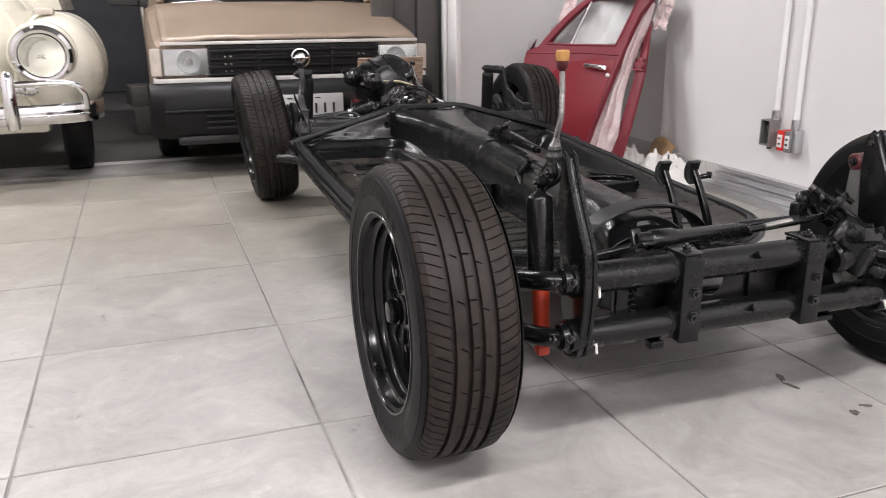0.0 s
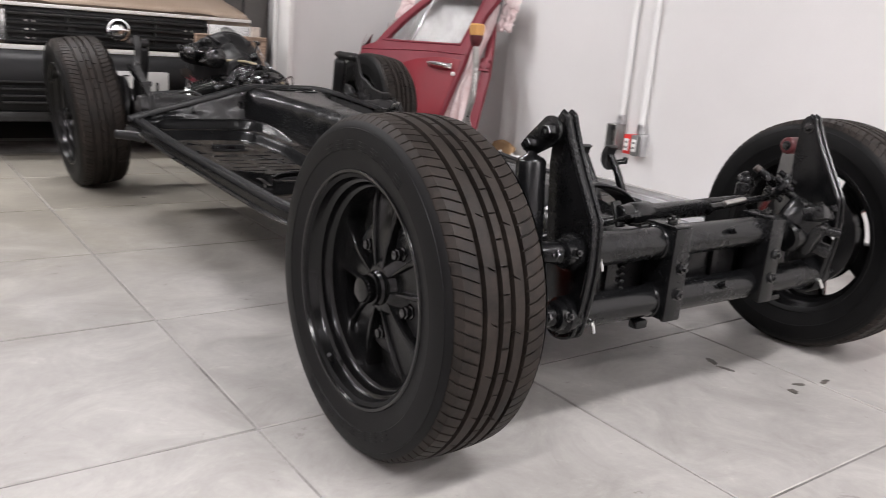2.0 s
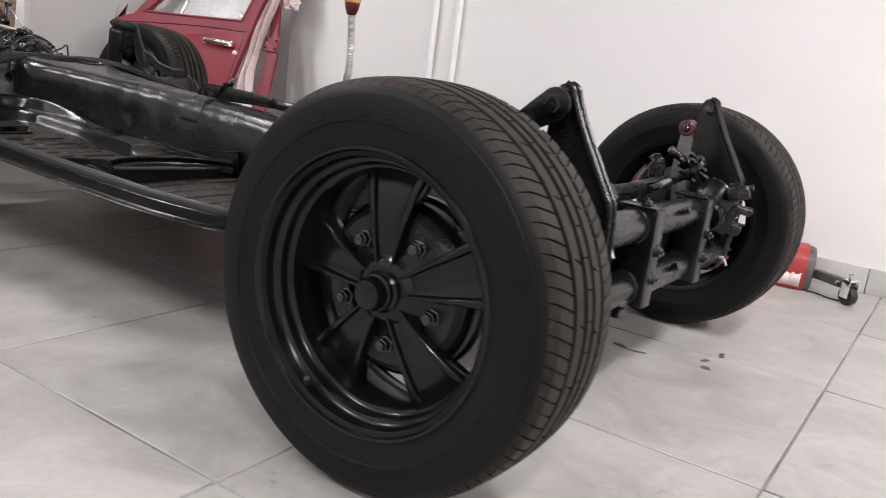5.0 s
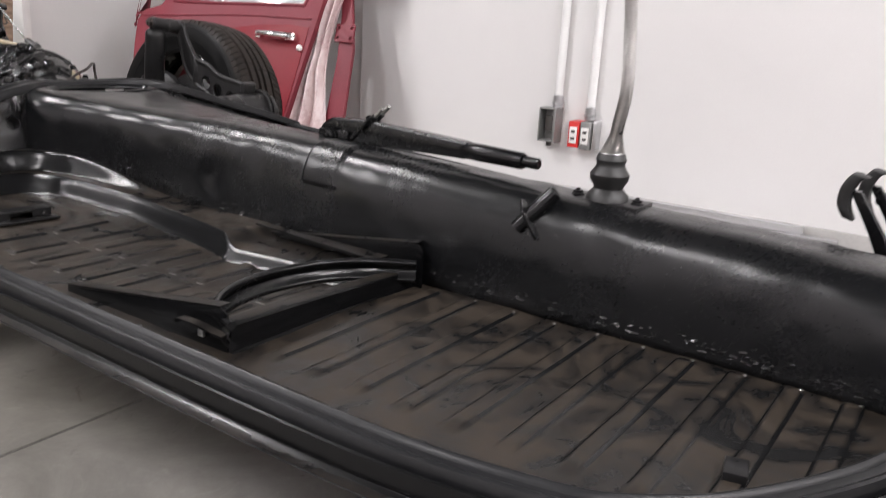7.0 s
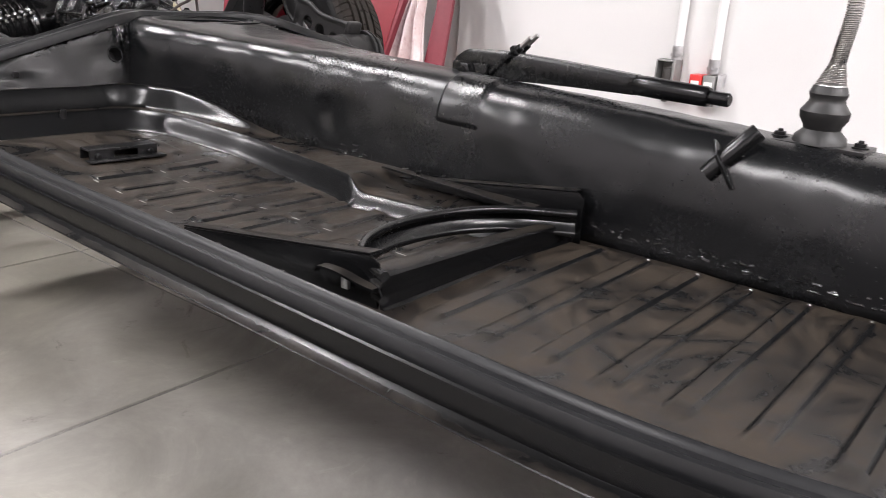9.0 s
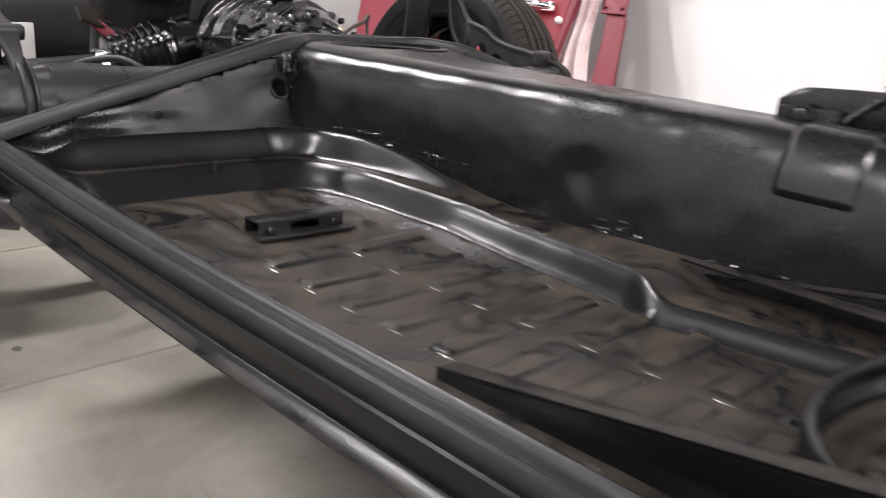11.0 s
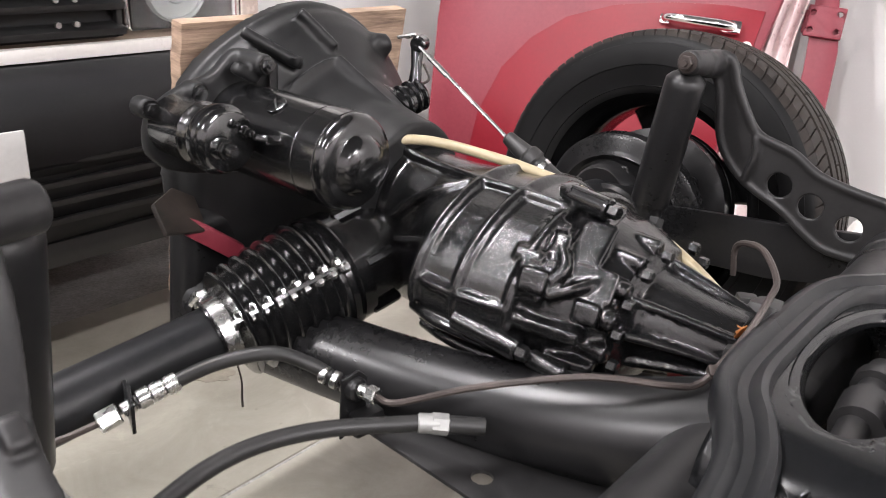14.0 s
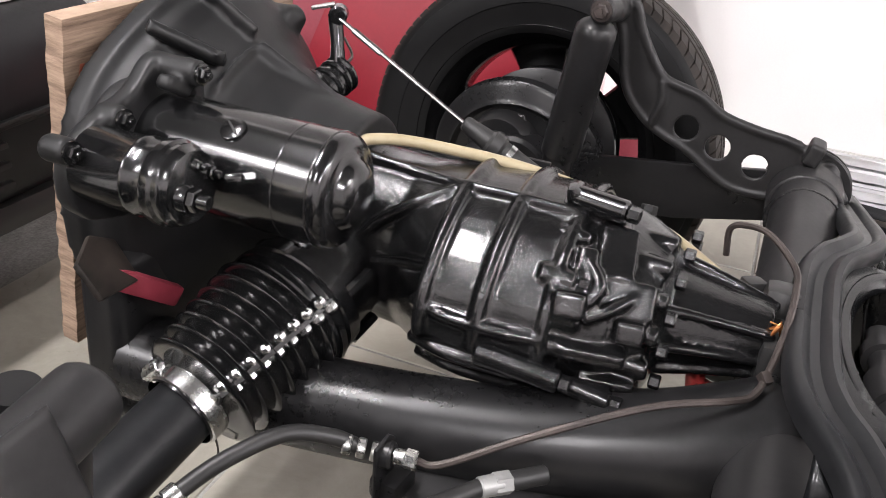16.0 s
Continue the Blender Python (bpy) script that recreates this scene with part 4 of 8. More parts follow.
# rear torsion tube, fork horns, shock brackets, spring plates
bm = B()
rod(bm, (-0.46, 1.940, 0.366), (0.46, 1.940, 0.366), 0.040, seg=32)
part("torsion_tube", bm, DUSTY, pan, "dusty black rear torsion tube")
for sgn in (-1, 1):
    bm = B()
    sweep(bm, [(sgn * 0.06, 1.94, 0.372), (sgn * 0.10, 2.03, 0.358), (sgn * 0.135, 2.16, 0.345), (sgn * 0.165, 2.36, 0.335), (sgn * 0.174, 2.465, 0.335)], [0.050, 0.045, 0.040, 0.040, 0.040], 20)
    part("fork_horn", bm, BLACK, pan, "satin black tubular rear fork horn")
    bm = B()
    prism(bm, [(0.12, 2.00), (0.214, 2.00), (0.205, 2.21), (0.155, 2.25), (0.13, 2.12)], 0.004, (pose(0, 0, 0.325) if sgn > 0 else pose(0, 0, 0.325) @ Matrix.Diagonal((-1, 1, 1, 1))), 0.001, holes=(ring_pts(0.185, 2.085, 0.009),))
    part("gusset", bm, DUSTY, pan)
    # torsion housing end: a lobed casting, its cover flange and the weld ring on the tube
    ax = pose(sgn * 0.452, 1.940, 0.362, 0, 90 * sgn, 0)
    bm = B()
    lathe(bm, [(0.0, -0.02), (0.047, -0.02), (0.0475, 0.028), (0.047, 0.046), (0.044, 0.084), (0.038, 0.097), (0.024, 0.102), (0.0, 0.103)], ax, 36, False)
    lathe(bm, [(0.0, 0.108), (0.014, 0.107), (0.016, 0.098), (0.0, 0.096)], ax @ pose(0.004, 0.006, 0), 20)
    for k in range(6):
        a = radians(30 + 60 * k)
        c = ax @ Vector((0.038 * math.cos(a), 0.038 * math.sin(a), 0.030))
        e = ax @ Vector((0.031 * math.cos(a), 0.031 * math.sin(a), 0.098))
        rod(bm, c, e, 0.0165, 0.0125, 14, 0.004)
    part("torsion_housing", bm, DUSTY, pan, "dusty charcoal lobed torsion bar housing", cast=0.0022)
    bm = B()
    lathe(bm, [(0.0, 0.054), (0.055, 0.054), (0.057, 0.056), (0.057, 0.059), (0.049, 0.060), (0.049, 0.064), (0.057, 0.065), (0.057, 0.068), (0.055, 0.070), (0.0, 0.070)], ax, 48)
    part("cover_flange", bm, DUSTY, pan)
    bm = B()
    for k in range(30):
        a = 2 * math.pi * k / 30
        block(bm, ax @ Vector((0.0405 * math.cos(a), 0.0405 * math.sin(a), -0.060 + 0.002 * math.sin(5 * a))), (0.007, 0.011, 0.009), (math.degrees(a) * sgn, 0, 0), 0.003)
    part("weld_ring", bm, BLACK, pan, "lumpy weld bead round the tube", stuff=True)
    # bracket casting to the shock's top
    yz = Matrix(((0, 0, 1, 0), (1, 0, 0, 0), (0, 1, 0, 0), (0, 0, 0, 1)))
    ub = 0.478 if sgn > 0 else 0.530
    strap = catmull([(0.484, 2.206, 0.600), (0.484, 2.186, 0.545), (0.494, 2.158, 0.510), (0.504, 2.128, 0.494), (0.513, 2.06, 0.475), (0.521, 1.995, 0.460), (0.522, 1.948, 0.446), (0.520, 1.926, 0.420), (0.516, 1.916, 0.385), (0.513, 1.916, 0.345)], 6)
    bm = B()
    if sgn > 0:
        outline = [(2.236, 0.580), (2.205, 0.578), (2.190, 0.545), (2.172, 0.514), (2.150, 0.486), (2.120, 0.476), (2.096, 0.469), (2.062, 0.449), (2.014, 0.438), (1.965, 0.430), (1.945, 0.405), (1.952, 0.365), (1.977, 0.354), (2.030, 0.353), (2.063, 0.368), (2.097, 0.391), (2.152, 0.416), (2.186, 0.446), (2.203, 0.480), (2.214, 0.535)]
        holes = (ring_pts(2.107, 0.424, 0.0165), ring_pts(2.062, 0.406, 0.0165), ring_pts(2.010, 0.390, 0.0165))
    else:
        outline = [(p.y, p.z - 0.004) for p in strap if p.y < 2.145 and p.z > 0.443] + [(1.944, 0.400), (1.965, 0.432), (2.00, 0.442), (2.06, 0.456), (2.12, 0.474), (2.148, 0.490)]
        holes = ()
    prism(bm, outline, 0.006, Matrix.Translation((sgn * ub, 0, 0)) @ yz, 0.002, holes=holes)
    if sgn > 0:
        sweep(bm, [(ub - 0.004, 2.150, 0.482), (ub - 0.005, 2.146, 0.455), (ub - 0.005, 2.154, 0.420)], 0.0048, 8)
        rod(bm, (0.392, 2.228, 0.576), (0.480, 2.226, 0.566), 0.0165, seg=20, bev=0.003)
        rod(bm, (0.440, 2.227, 0.570), (0.484, 2.226, 0.566), 0.0190, seg=20, bev=0.003)
        block(bm, (0.480, 1.944, 0.424), (0.040, 0.020, 0.030), (14, 0, 0), 0.004)
    rim = [Vector((sgn * ub, a, b)) for a, b in outline]
    sweep(bm, rim + rim[:1], 0.0066 if sgn > 0 else 0.0040, 8, 3)
    part("bracket_web", bm, DUSTY if sgn > 0 else RAIL, pan, "black web of the shock bracket with round holes", cast=0.0022)
    if sgn < 0:
        bm = B()
        rod(bm, (sgn * 0.505, 2.212, 0.576), (sgn * 0.436, 2.222, 0.576), 0.016, seg=18, bev=0.003)
        loft(bm, [[Vector((sgn * (p.x + o * (0.62 + 0.38 * smooth((p.z - 0.405) / 0.045))), p.y + a, p.z + b)) for o, a, b in ((0.0135, 0.002, -0.002), (0.0135, -0.004, 0.003), (0.011, -0.005, 0.004), (-0.011, -0.005, 0.004), (-0.0135, -0.004, 0.003), (-0.0135, 0.002, -0.002))] for p in strap])
        block(bm, (sgn * (0.500), 2.128, 0.505), (0.014, 0.02, 0.008), (30, 0, 0), 0.003)
        block(bm, (sgn * (0.520), 1.944, 0.444), (0.040, 0.014, 0.018), (14, 0, 0), 0.004)
        part("shock_bracket", bm, DUSTY, pan, "matte black cast shock absorber bracket", cast=0.0022)
    bm = B()
    bolt(bm, (sgn * 0.505, 2.212, 0.576) if sgn < 0 else (0.392, 2.228, 0.576), (-1, 0, 0), 0.010, 0.009)
    part("top_bolt", bm, BRAKELINE, pan)
    bm = B()
    top, foot = ((-0.452, 2.244, 0.580), (-0.458, 2.29, 0.285)) if sgn < 0 else ((0.412, 2.232, 0.574), (0.420, 2.272, 0.285))
    lathe(bm, [(0.010, 0.0), (0.012, 0.012), (0.021, 0.018), (0.0262, 0.024), (0.0270, 0.034), (0.0270, 0.20), (0.0260, 0.204), (0.022, 0.205), (0.022, 0.27), (0.012, 0.275), (0.012, 0.30)], along(top, foot)[0], 28, True)
    part("shock_absorber", bm, BLACK, pan, "satin black rear shock absorber")
    bm = B()
    prism(bm, [(1.92, 0.345), (1.97, 0.388), (2.08, 0.371), (2.36, 0.337), (2.40, 0.30), (2.38, 0.262), (2.10, 0.285), (1.97, 0.315)], 0.010, Matrix.Translation((sgn * 0.492, 0, 0)) @ yz, 0.002)
    rod(bm, (sgn * 0.43, 2.335, 0.312), (sgn * 0.53, 2.335, 0.300), 0.062, seg=28, bev=0.006)
    part("spring_plate", bm, BLACK, pan, "black spring plate running to the hub")
    bm = B()
    sweep(bm, [(sgn * 0.585, 1.74, 0.278), (sgn * 0.625, 1.765, 0.284), (sgn * 0.665, 1.79, 0.286)], [0.016, 0.017, 0.015], 14)
    block(bm, (sgn * 0.608, 1.80, 0.288), (0.030, 0.09, 0.034), (0, 0, 0), 0.012, seg=3)
    part("jack_point", bm, BLACK, pan, "black jacking bracket")

# gear lever, hand brake, pedals, cable tube
lever = thing("gear_lever", "slim steel gear lever with spring and faceted amber knob", "gear lever", CH @ pose(-0.006, 0.0, -0.007))
bm = B()
prism(bm, [(-0.030, -0.055), (0.030, -0.055), (0.026, 0.0), (0.030, 0.055), (-0.030, 0.055), (-0.026, 0.0)], 0.006, pose(0.008, 0.705, 0.402), 0.001)
for dy in (-0.044, 0.044):
    bolt(bm, (0.008, 0.705 + dy, 0.405), (0, 0, 1), 0.007, 0.006)
part("base_plate", bm, BLACK, lever)
bm = B()
lathe(bm, [(0.030, 0), (0.028, 0.008), (0.020, 0.016), (0.021, 0.020), (0.026, 0.028), (0.027, 0.036), (0.020, 0.046), (0.019, 0.05), (0.021, 0.056), (0.018, 0.064), (0.013, 0.068)], pose(0.008, 0.705, 0.404), 28)
part("boot", bm, HOSE, lever, "ribbed black rubber boot")
stick = catmull([(0.008, 0.705, 0.468), (0.012, 0.702, 0.508), (0.022, 0.700, 0.556), (0.026, 0.706, 0.630), (0.026, 0.712, 0.690)], 8)
bm = B()
sweep(bm, stick, 0.0055, 12, 0)
part("stick", bm, STEEL, lever)
bm = B()
n = 1600
helix = []
for i in range(n):
    t = i / (n - 1)
    k = t * (len(stick) - 1) * 0.97
    p = stick[int(k)].lerp(stick[min(int(k) + 1, len(stick) - 1)], k - int(k))
    r = 0.0165 - 0.0085 * min(1, t * 6)
    a = t * 84 * 2 * math.pi
    helix.append(p + Vector((r * math.cos(a), r * math.sin(a), 0)))
sweep(bm, helix, 0.0011, 5, 0)
part("spring", bm, STEEL, lever, "long coil spring on the lever")
bm = B()
lathe(bm, [(0.008, 0), (0.012, 0.003), (0.018, 0.020), (0.019, 0.030)], pose(0.026, 0.712, 0.684), 10, True)
part("knob_cup", bm, DARKRED, lever, "dark red lower half of the knob")
bm = B()
lathe(bm, [(0.019, 0.030), (0.0215, 0.045), (0.021, 0.056), (0.017, 0.060), (0.0, 0.061)], pose(0.026, 0.712, 0.684), 8)
part("knob", bm, AMBER, lever, "faceted amber knob top", sharp=20)

hb = thing("hand_brake", "black hand brake lever lying on the tunnel", "hand brake", CH)
bm = B()
lever_line = catmull([(0.040, 1.262, 0.424), (0.038, 1.235, 0.428), (0.033, 1.16, 0.432), (0.025, 1.05, 0.433), (0.017, 0.945, 0.432)], 8)
lever_r = [0.012, 0.022, 0.021, 0.0165, 0.0130]
tall = [float(np.interp(i / (len(lever_line) - 1) * 4, range(5), lever_r)) for i in range(len(lever_line))]
loft(bm, [[p + Vector((a * 0.0105, 0, b * h)) for a, b in ((-1, -0.8), (-1, 0.7), (-0.7, 1), (0.7, 1), (1, 0.7), (1, -0.8), (0.8, -1), (-0.8, -1))] for p, h in zip(lever_line, tall)])
part("arm", bm, BLACK_DIM, hb)
bm = B()
lathe(bm, [(0.0100, 0.0), (0.0132, 0.006), (0.0135, 0.030), (0.0125, 0.105), (0.0110, 0.109), (0.0, 0.109)], along((0.0175, 0.950, 0.432), (0.004, 0.815, 0.430))[0], 20)
part("grip", bm, BLACK_DIM, hb)
bm = B()
rod(bm, (0.0068, 0.842, 0.4305), (0.0040, 0.815, 0.430), 0.0085, seg=16, bev=0.002)
part("button", bm, BLACK_DIM, hb)
bm = B()
for dx in (0.020, 0.058):
    block(bm, (dx, 1.225, 0.416), (0.005, 0.066, 0.030), (0, 0, 0), 0.008)
    block(bm, (dx + (-0.006 if dx < 0.04 else 0.006), 1.222, 0.402), (0.018, 0.075, 0.005), (0, 0, 0), 0.002)
bolt(bm, (0.016, 1.230, 0.420), (-1, 0, 0), 0.0115, 0.007)
for x, t in ((0.026, 0.0), (0.038, 0.004)):
    rod(bm, (x, 1.190, 0.418), (x + 0.002, 1.140 - t, 0.462 + t), 0.0058, seg=12, bev=0.001)
    rod(bm, (x + 0.001, 1.152, 0.452), (x + 0.0015, 1.146, 0.457), 0.0098, seg=6, bev=0.001)
block(bm, (0.032, 1.158, 0.444), (0.034, 0.006, 0.018), (42, 0, 0), 0.003)
part("pivot_bracket", bm, BLACK_DIM, hb)
bm = B()
for x, t in ((0.028, 0.0), (0.040, 0.004)):
    rod(bm, (x, 1.142 - t, 0.460 + t), (x + 0.001, 1.126 - t, 0.476 + t), 0.0036, seg=10, bev=0.0006)
part("cable_stud", bm, STEEL, hb)

tb = thing("cable_tube", "short open black tube standing out of the tunnel", "cable tube", CH)
bm = B()
m, ln = along((-0.076, 0.800, 0.352), (-0.056, 0.755, 0.408))
lathe(bm, [(0.0105, 0), (0.0110, 0.01), (0.0110, ln - 0.002), (0.0100, ln), (0.0085, ln), (0.0078, ln - 0.02), (0.0, ln - 0.021)], m, 20)
prism(bm, [(-0.030, -0.010), (0.012, -0.014), (0.030, 0.0), (0.012, 0.014), (-0.030, 0.010)], 0.004, pose(-0.073, 0.782, 0.368, 0, -58, 90), 0.001)
part("tube", bm, BLACK_DIM, tb)

for k, (u, y, z) in enumerate(((0.193, 0.429, 0.421), (0.277, 0.415, 0.419))):
    pd = thing("pedal", "black foot pedal with a hooked rubber pad" if k == 0 else "black foot pedal with a stub peg at its side", "pedal", CH, "foot pedals")
    bm = B()
    line = [Vector((u + 0.004, y - 0.096, 0.245)), Vector((u + 0.003, y - 0.074, 0.310)), Vector((u + 0.001, y - 0.040, 0.375)), Vector((u, y - 0.006, z + 0.008))]
    loft(bm, [[p + Vector((a * 0.0075, b * w, 0)) for a, b in ((-1, -0.85), (-0.8, -1), (0.8, -1), (1, -0.85), (1, 0.85), (0.8, 1), (-0.8, 1), (-1, 0.85))] for p, w in zip(line, (0.013, 0.012, 0.010, 0.007))])
    block(bm, (u + 0.004, y - 0.100, 0.250), (0.03, 0.05, 0.035), (0, 0, 0), 0.006)
    part("arm", bm, BLACK_DIM, pd)
    bm = B()
    hook = catmull([(0, y - 0.012, z + 0.031), (0, y - 0.003, z + 0.028), (0, y + 0.006, z + 0.010), (0, y + 0.007, z - 0.012), (0, y - 0.001, z - 0.030)], 6)
    loft(bm, [[Vector((u + a * w, p.y + b, p.z + b * 0.3)) for a, b in ((-1, -0.004), (-0.85, -0.0085), (0.85, -0.0085), (1, -0.004), (1, 0.004), (0.85, 0.0065), (-0.85, 0.0065), (-1, 0.004))] for p, w in zip(hook, np.interp(np.linspace(0, 1, len(hook)), [0, 0.12, 0.5, 0.85, 1], [0.012, 0.0175, 0.020, 0.0185, 0.014]))])
    part("pad", bm, HOSE, pd, "curved black rubber pad")
    if k:
        bm = B()
        rod(bm, (u, y - 0.014, z - 0.014), (u + 0.034, y - 0.024, z - 0.008), 0.0065, 0.0075, 12, 0.002)
        block(bm, (u + 0.036, y - 0.025, z - 0.006), (0.008, 0.014, 0.018), (0, 10, 25), 0.003)
        part("peg", bm, BLACK_DIM, pd)

# ---- front axle ----
beam = thing("front_axle_beam", "black twin-tube front axle beam with shock towers and steering gear", "axle", CH)
TUBE_Y, Z_UP, Z_LO = -0.150, 0.364, 0.252
for z in (Z_UP, Z_LO):
    bm = B()
    rod(bm, (-0.385, TUBE_Y, z), (0.385, TUBE_Y, z), 0.030, seg=32)
    for u in (-0.17, 0.17):
        rod(bm, (u - 0.009, TUBE_Y, z), (u + 0.009, TUBE_Y, z), 0.0325, seg=32, bev=0.002)
    rod(bm, (0.01, TUBE_Y - 0.028, z + 0.016), (0.01, TUBE_Y - 0.040, z + 0.022), 0.008, seg=10)
    part("axle_tube", bm, BLACK_DIM, beam)
    for sgn in (-1, 1):
        bm = B()
        u = sgn * 0.352
        rod(bm, (u, TUBE_Y - 0.022, z - 0.005), (u, TUBE_Y - 0.036, z - 0.009), 0.0045, seg=8)
        rod(bm, (u, TUBE_Y - 0.036, z - 0.009), (u + sgn * 0.002, TUBE_Y - 0.044, z - 0.025), 0.0035, seg=8)
        part("grease_nipple", bm, ZINC, beam, "bright grease nipple")
for u in (-0.147, 0.147):
    bm = B()
    block(bm, (u, TUBE_Y - 0.036, 0.308), (0.046, 0.010, 0.178), (0, 0, 0), 0.004)
    block(bm, (u - 0.021, TUBE_Y - 0.006, 0.308), (0.005, 0.064, 0.172), (0, 0, 0), 0.003)
    block(bm, (u + 0.021, TUBE_Y - 0.006, 0.308), (0.005, 0.064, 0.172), (0, 0, 0), 0.003)
    block(bm, (u, TUBE_Y - 0.002, 0.398), (0.046, 0.07, 0.006), (0, 0, 0), 0.003)
    part("beam_clamp", bm, BLACK_DIM, beam)
    bm = B()
    for z in (0.322, 0.272):
        bolt(bm, (u + 0.004, TUBE_Y - 0.041, z), (0, -1, 0), 0.0095, 0.009)
    bolt(bm, (u, TUBE_Y - 0.01, 0.401), (0, 0, 1), 0.009, 0.009)
    part("clamp_bolt", bm, STARTER, beam)
bm = B()
block(bm, (-0.27, -0.135, 0.31), (0.035, 0.02, 0.11), (0, 0, 0), 0.004)
for i in range(6):
    block(bm, (-0.252, -0.146, 0.27 + 0.014 * i), (0.012, 0.01, 0.009), (10 * i, 20, 0), 0.002)
block(bm, (-0.205, TUBE_Y - 0.012, 0.214), (0.03, 0.02, 0.016), (0, 0, 0), 0.003)
block(bm, (0.205, TUBE_Y - 0.012, 0.216), (0.05, 0.02, 0.012), (0, 0, 0), 0.003)
part("adjuster", bm, BLACK_DIM, beam)

yz = Matrix(((0, 0, 1, 0), (1, 0, 0, 0), (0, 1, 0, 0), (0, 0, 0, 1)))
TOWER = [(-0.101, 0.572), (-0.096, 0.586), (-0.084, 0.593), (-0.071, 0.590), (-0.061, 0.576), (-0.058, 0.50), (-0.068, 0.40), (-0.082, 0.30), (-0.106, 0.217), (-0.130, 0.206), (-0.160, 0.214), (-0.174, 0.235), (-0.189, 0.330), (-0.186, 0.412), (-0.174, 0.440), (-0.128, 0.518)]
for sgn in (-1, 1):
    u = sgn * 0.372
    bm = B()
    prism(bm, TOWER, 0.006, Matrix.Translation((u, 0, 0)) @ yz, 0.0015)
    for du in (-0.010, 0.010):
        sweep(bm, [(u + du * 0.9, a, b) for a, b in TOWER[8:] + TOWER[:3]], 0.0052, 8, 4)
    loft(bm, [[Vector((u - 0.012, a, b)), Vector((u + 0.012, a, b)), Vector((u + 0.012, a + 0.004, b - 0.002)), Vector((u - 0.012, a + 0.004, b - 0.002))] for a, b in catmull2(TOWER[8:] + TOWER[:3])])
    part("shock_tower", bm, BLACK_DIM, beam, "black shock tower plate with rolled edges")
    uo = sgn * 0.398
    if sgn < 0:
        bm = B()
        link = [(-0.078 + 0.026 * math.cos(radians(q)), 0.560 + 0.026 * math.sin(radians(q))) for q in range(55, 246, 19)] + [(-0.034 + 0.019 * math.cos(radians(q)), 0.530 + 0.019 * math.sin(radians(q))) for q in range(-115, 60, 19)]
        prism(bm, link, 0.008, Matrix.Translation((uo, 0, 0)) @ yz, 0.002)
        part("shock_mount", bm, BLACK_DIM, beam)
        bm = B()
        bolt(bm, (uo - 0.004, -0.078, 0.558), (-1, 0, 0), 0.013, 0.010)
        bolt(bm, (uo - 0.004, -0.034, 0.530), (-1, 0, 0), 0.012, 0.012)
        part("mount_bolt", bm, STARTER, beam)
    bm = B()
    us = uo - sgn * 0.002 + sgn * (0.018 if sgn < 0 else -0.008)
    ys = -0.052 if sgn < 0 else -0.034
    if sgn < 0:
        lathe(bm, [(0.006, 0.0), (0.010, 0.006), (0.022, 0.012), (0.0262, 0.018), (0.0262, 0.17), (0.0235, 0.172), (0.0, 0.172)], along((us, ys, 0.522), (us, ys - 0.03, 0.20))[0], 26)
        part("dust_tube", bm, BLACK_DIM, beam, "black shock absorber sleeve")
        bm = B()
        m, ln = along((us, ys - 0.015, 0.36), (us, ys - 0.030, 0.196))
        lathe(bm, [(0.0175, 0), (0.0175, ln - 0.03), (0.012, ln - 0.02), (0.012, ln)], m, 22, True)
        block(bm, (us, ys - 0.032, 0.200), (0.026, 0.026, 0.018), (0, 0, 0), 0.006)
        part("damper_body", bm, REDSHOCK, beam, "orange-red lower damper body")
    else:
        block(bm, (us, ys - 0.005, 0.45), (0.036, 0.036, 0.11), (4, 0, 0), 0.008)
        lathe(bm, [(0.016, 0), (0.016, 0.2)], along((us, ys, 0.44), (us, ys - 0.02, 0.24))[0], 18, True)
        part("damper_sleeve", bm, DARKFLOOR, beam, "dusty dark damper sleeve")
        bm = B()
        rod(bm, (us - 0.022, ys - 0.004, 0.520), (us + 0.016, ys - 0.004, 0.520), 0.019, seg=20, bev=0.004)
        block(bm, (us, ys - 0.004, 0.505), (0.030, 0.030, 0.012), (0, 0, 0), 0.004)
        part("damper_eye", bm, DARKRED, beam, "maroon damper eye")
        bm = B()
        bolt(bm, (us - 0.022, ys - 0.004, 0.520), (-1, 0, 0), 0.008, 0.008)
        bolt(bm, (u - 0.004, -0.082, 0.566), (-1, 0, 0), 0.009, 0.004)
        part("eye_bolt", bm, STARTER, beam)
    # trailing arms and steering knuckle
    for z, z1 in ((Z_UP, 0.335), (Z_LO, 0.235)):
        bm = B()
        lathe(bm, [(0.031, 0), (0.033, 0.004), (0.033, 0.020), (0.027, 0.024), (0.026, 0.036), (0.021, 0.040), (0.012, 0.041), (0.0, 0.041)], pose(sgn * 0.376, TUBE_Y, z, 0, 90 * sgn, 0), 24)
        sweep(bm, [(sgn * 0.405, TUBE_Y, z), (sgn * 0.44, -0.12, z - 0.004), (sgn * 0.475, -0.05, z1 + 0.012), (sgn * 0.495, 0.0, z1)], [0.020, 0.019, 0.017, 0.020], 12)
        part("trailing_arm", bm, BLACK_DIM, beam)
        bm = B()
        bolt(bm, (sgn * 0.416, TUBE_Y - 0.002, z), (sgn, 0, 0), 0.010, 0.012)
        bolt(bm, (sgn * 0.40, TUBE_Y - 0.026, z + 0.006), (0, -1, 0.3), 0.007, 0.008)
        part("arm_bolt", bm, STARTER, beam)
    bm = B()
    rod(bm, (sgn * 0.497, 0.0, 0.215), (sgn * 0.493, 0.0, 0.36), 0.022, seg=18, bev=0.004)
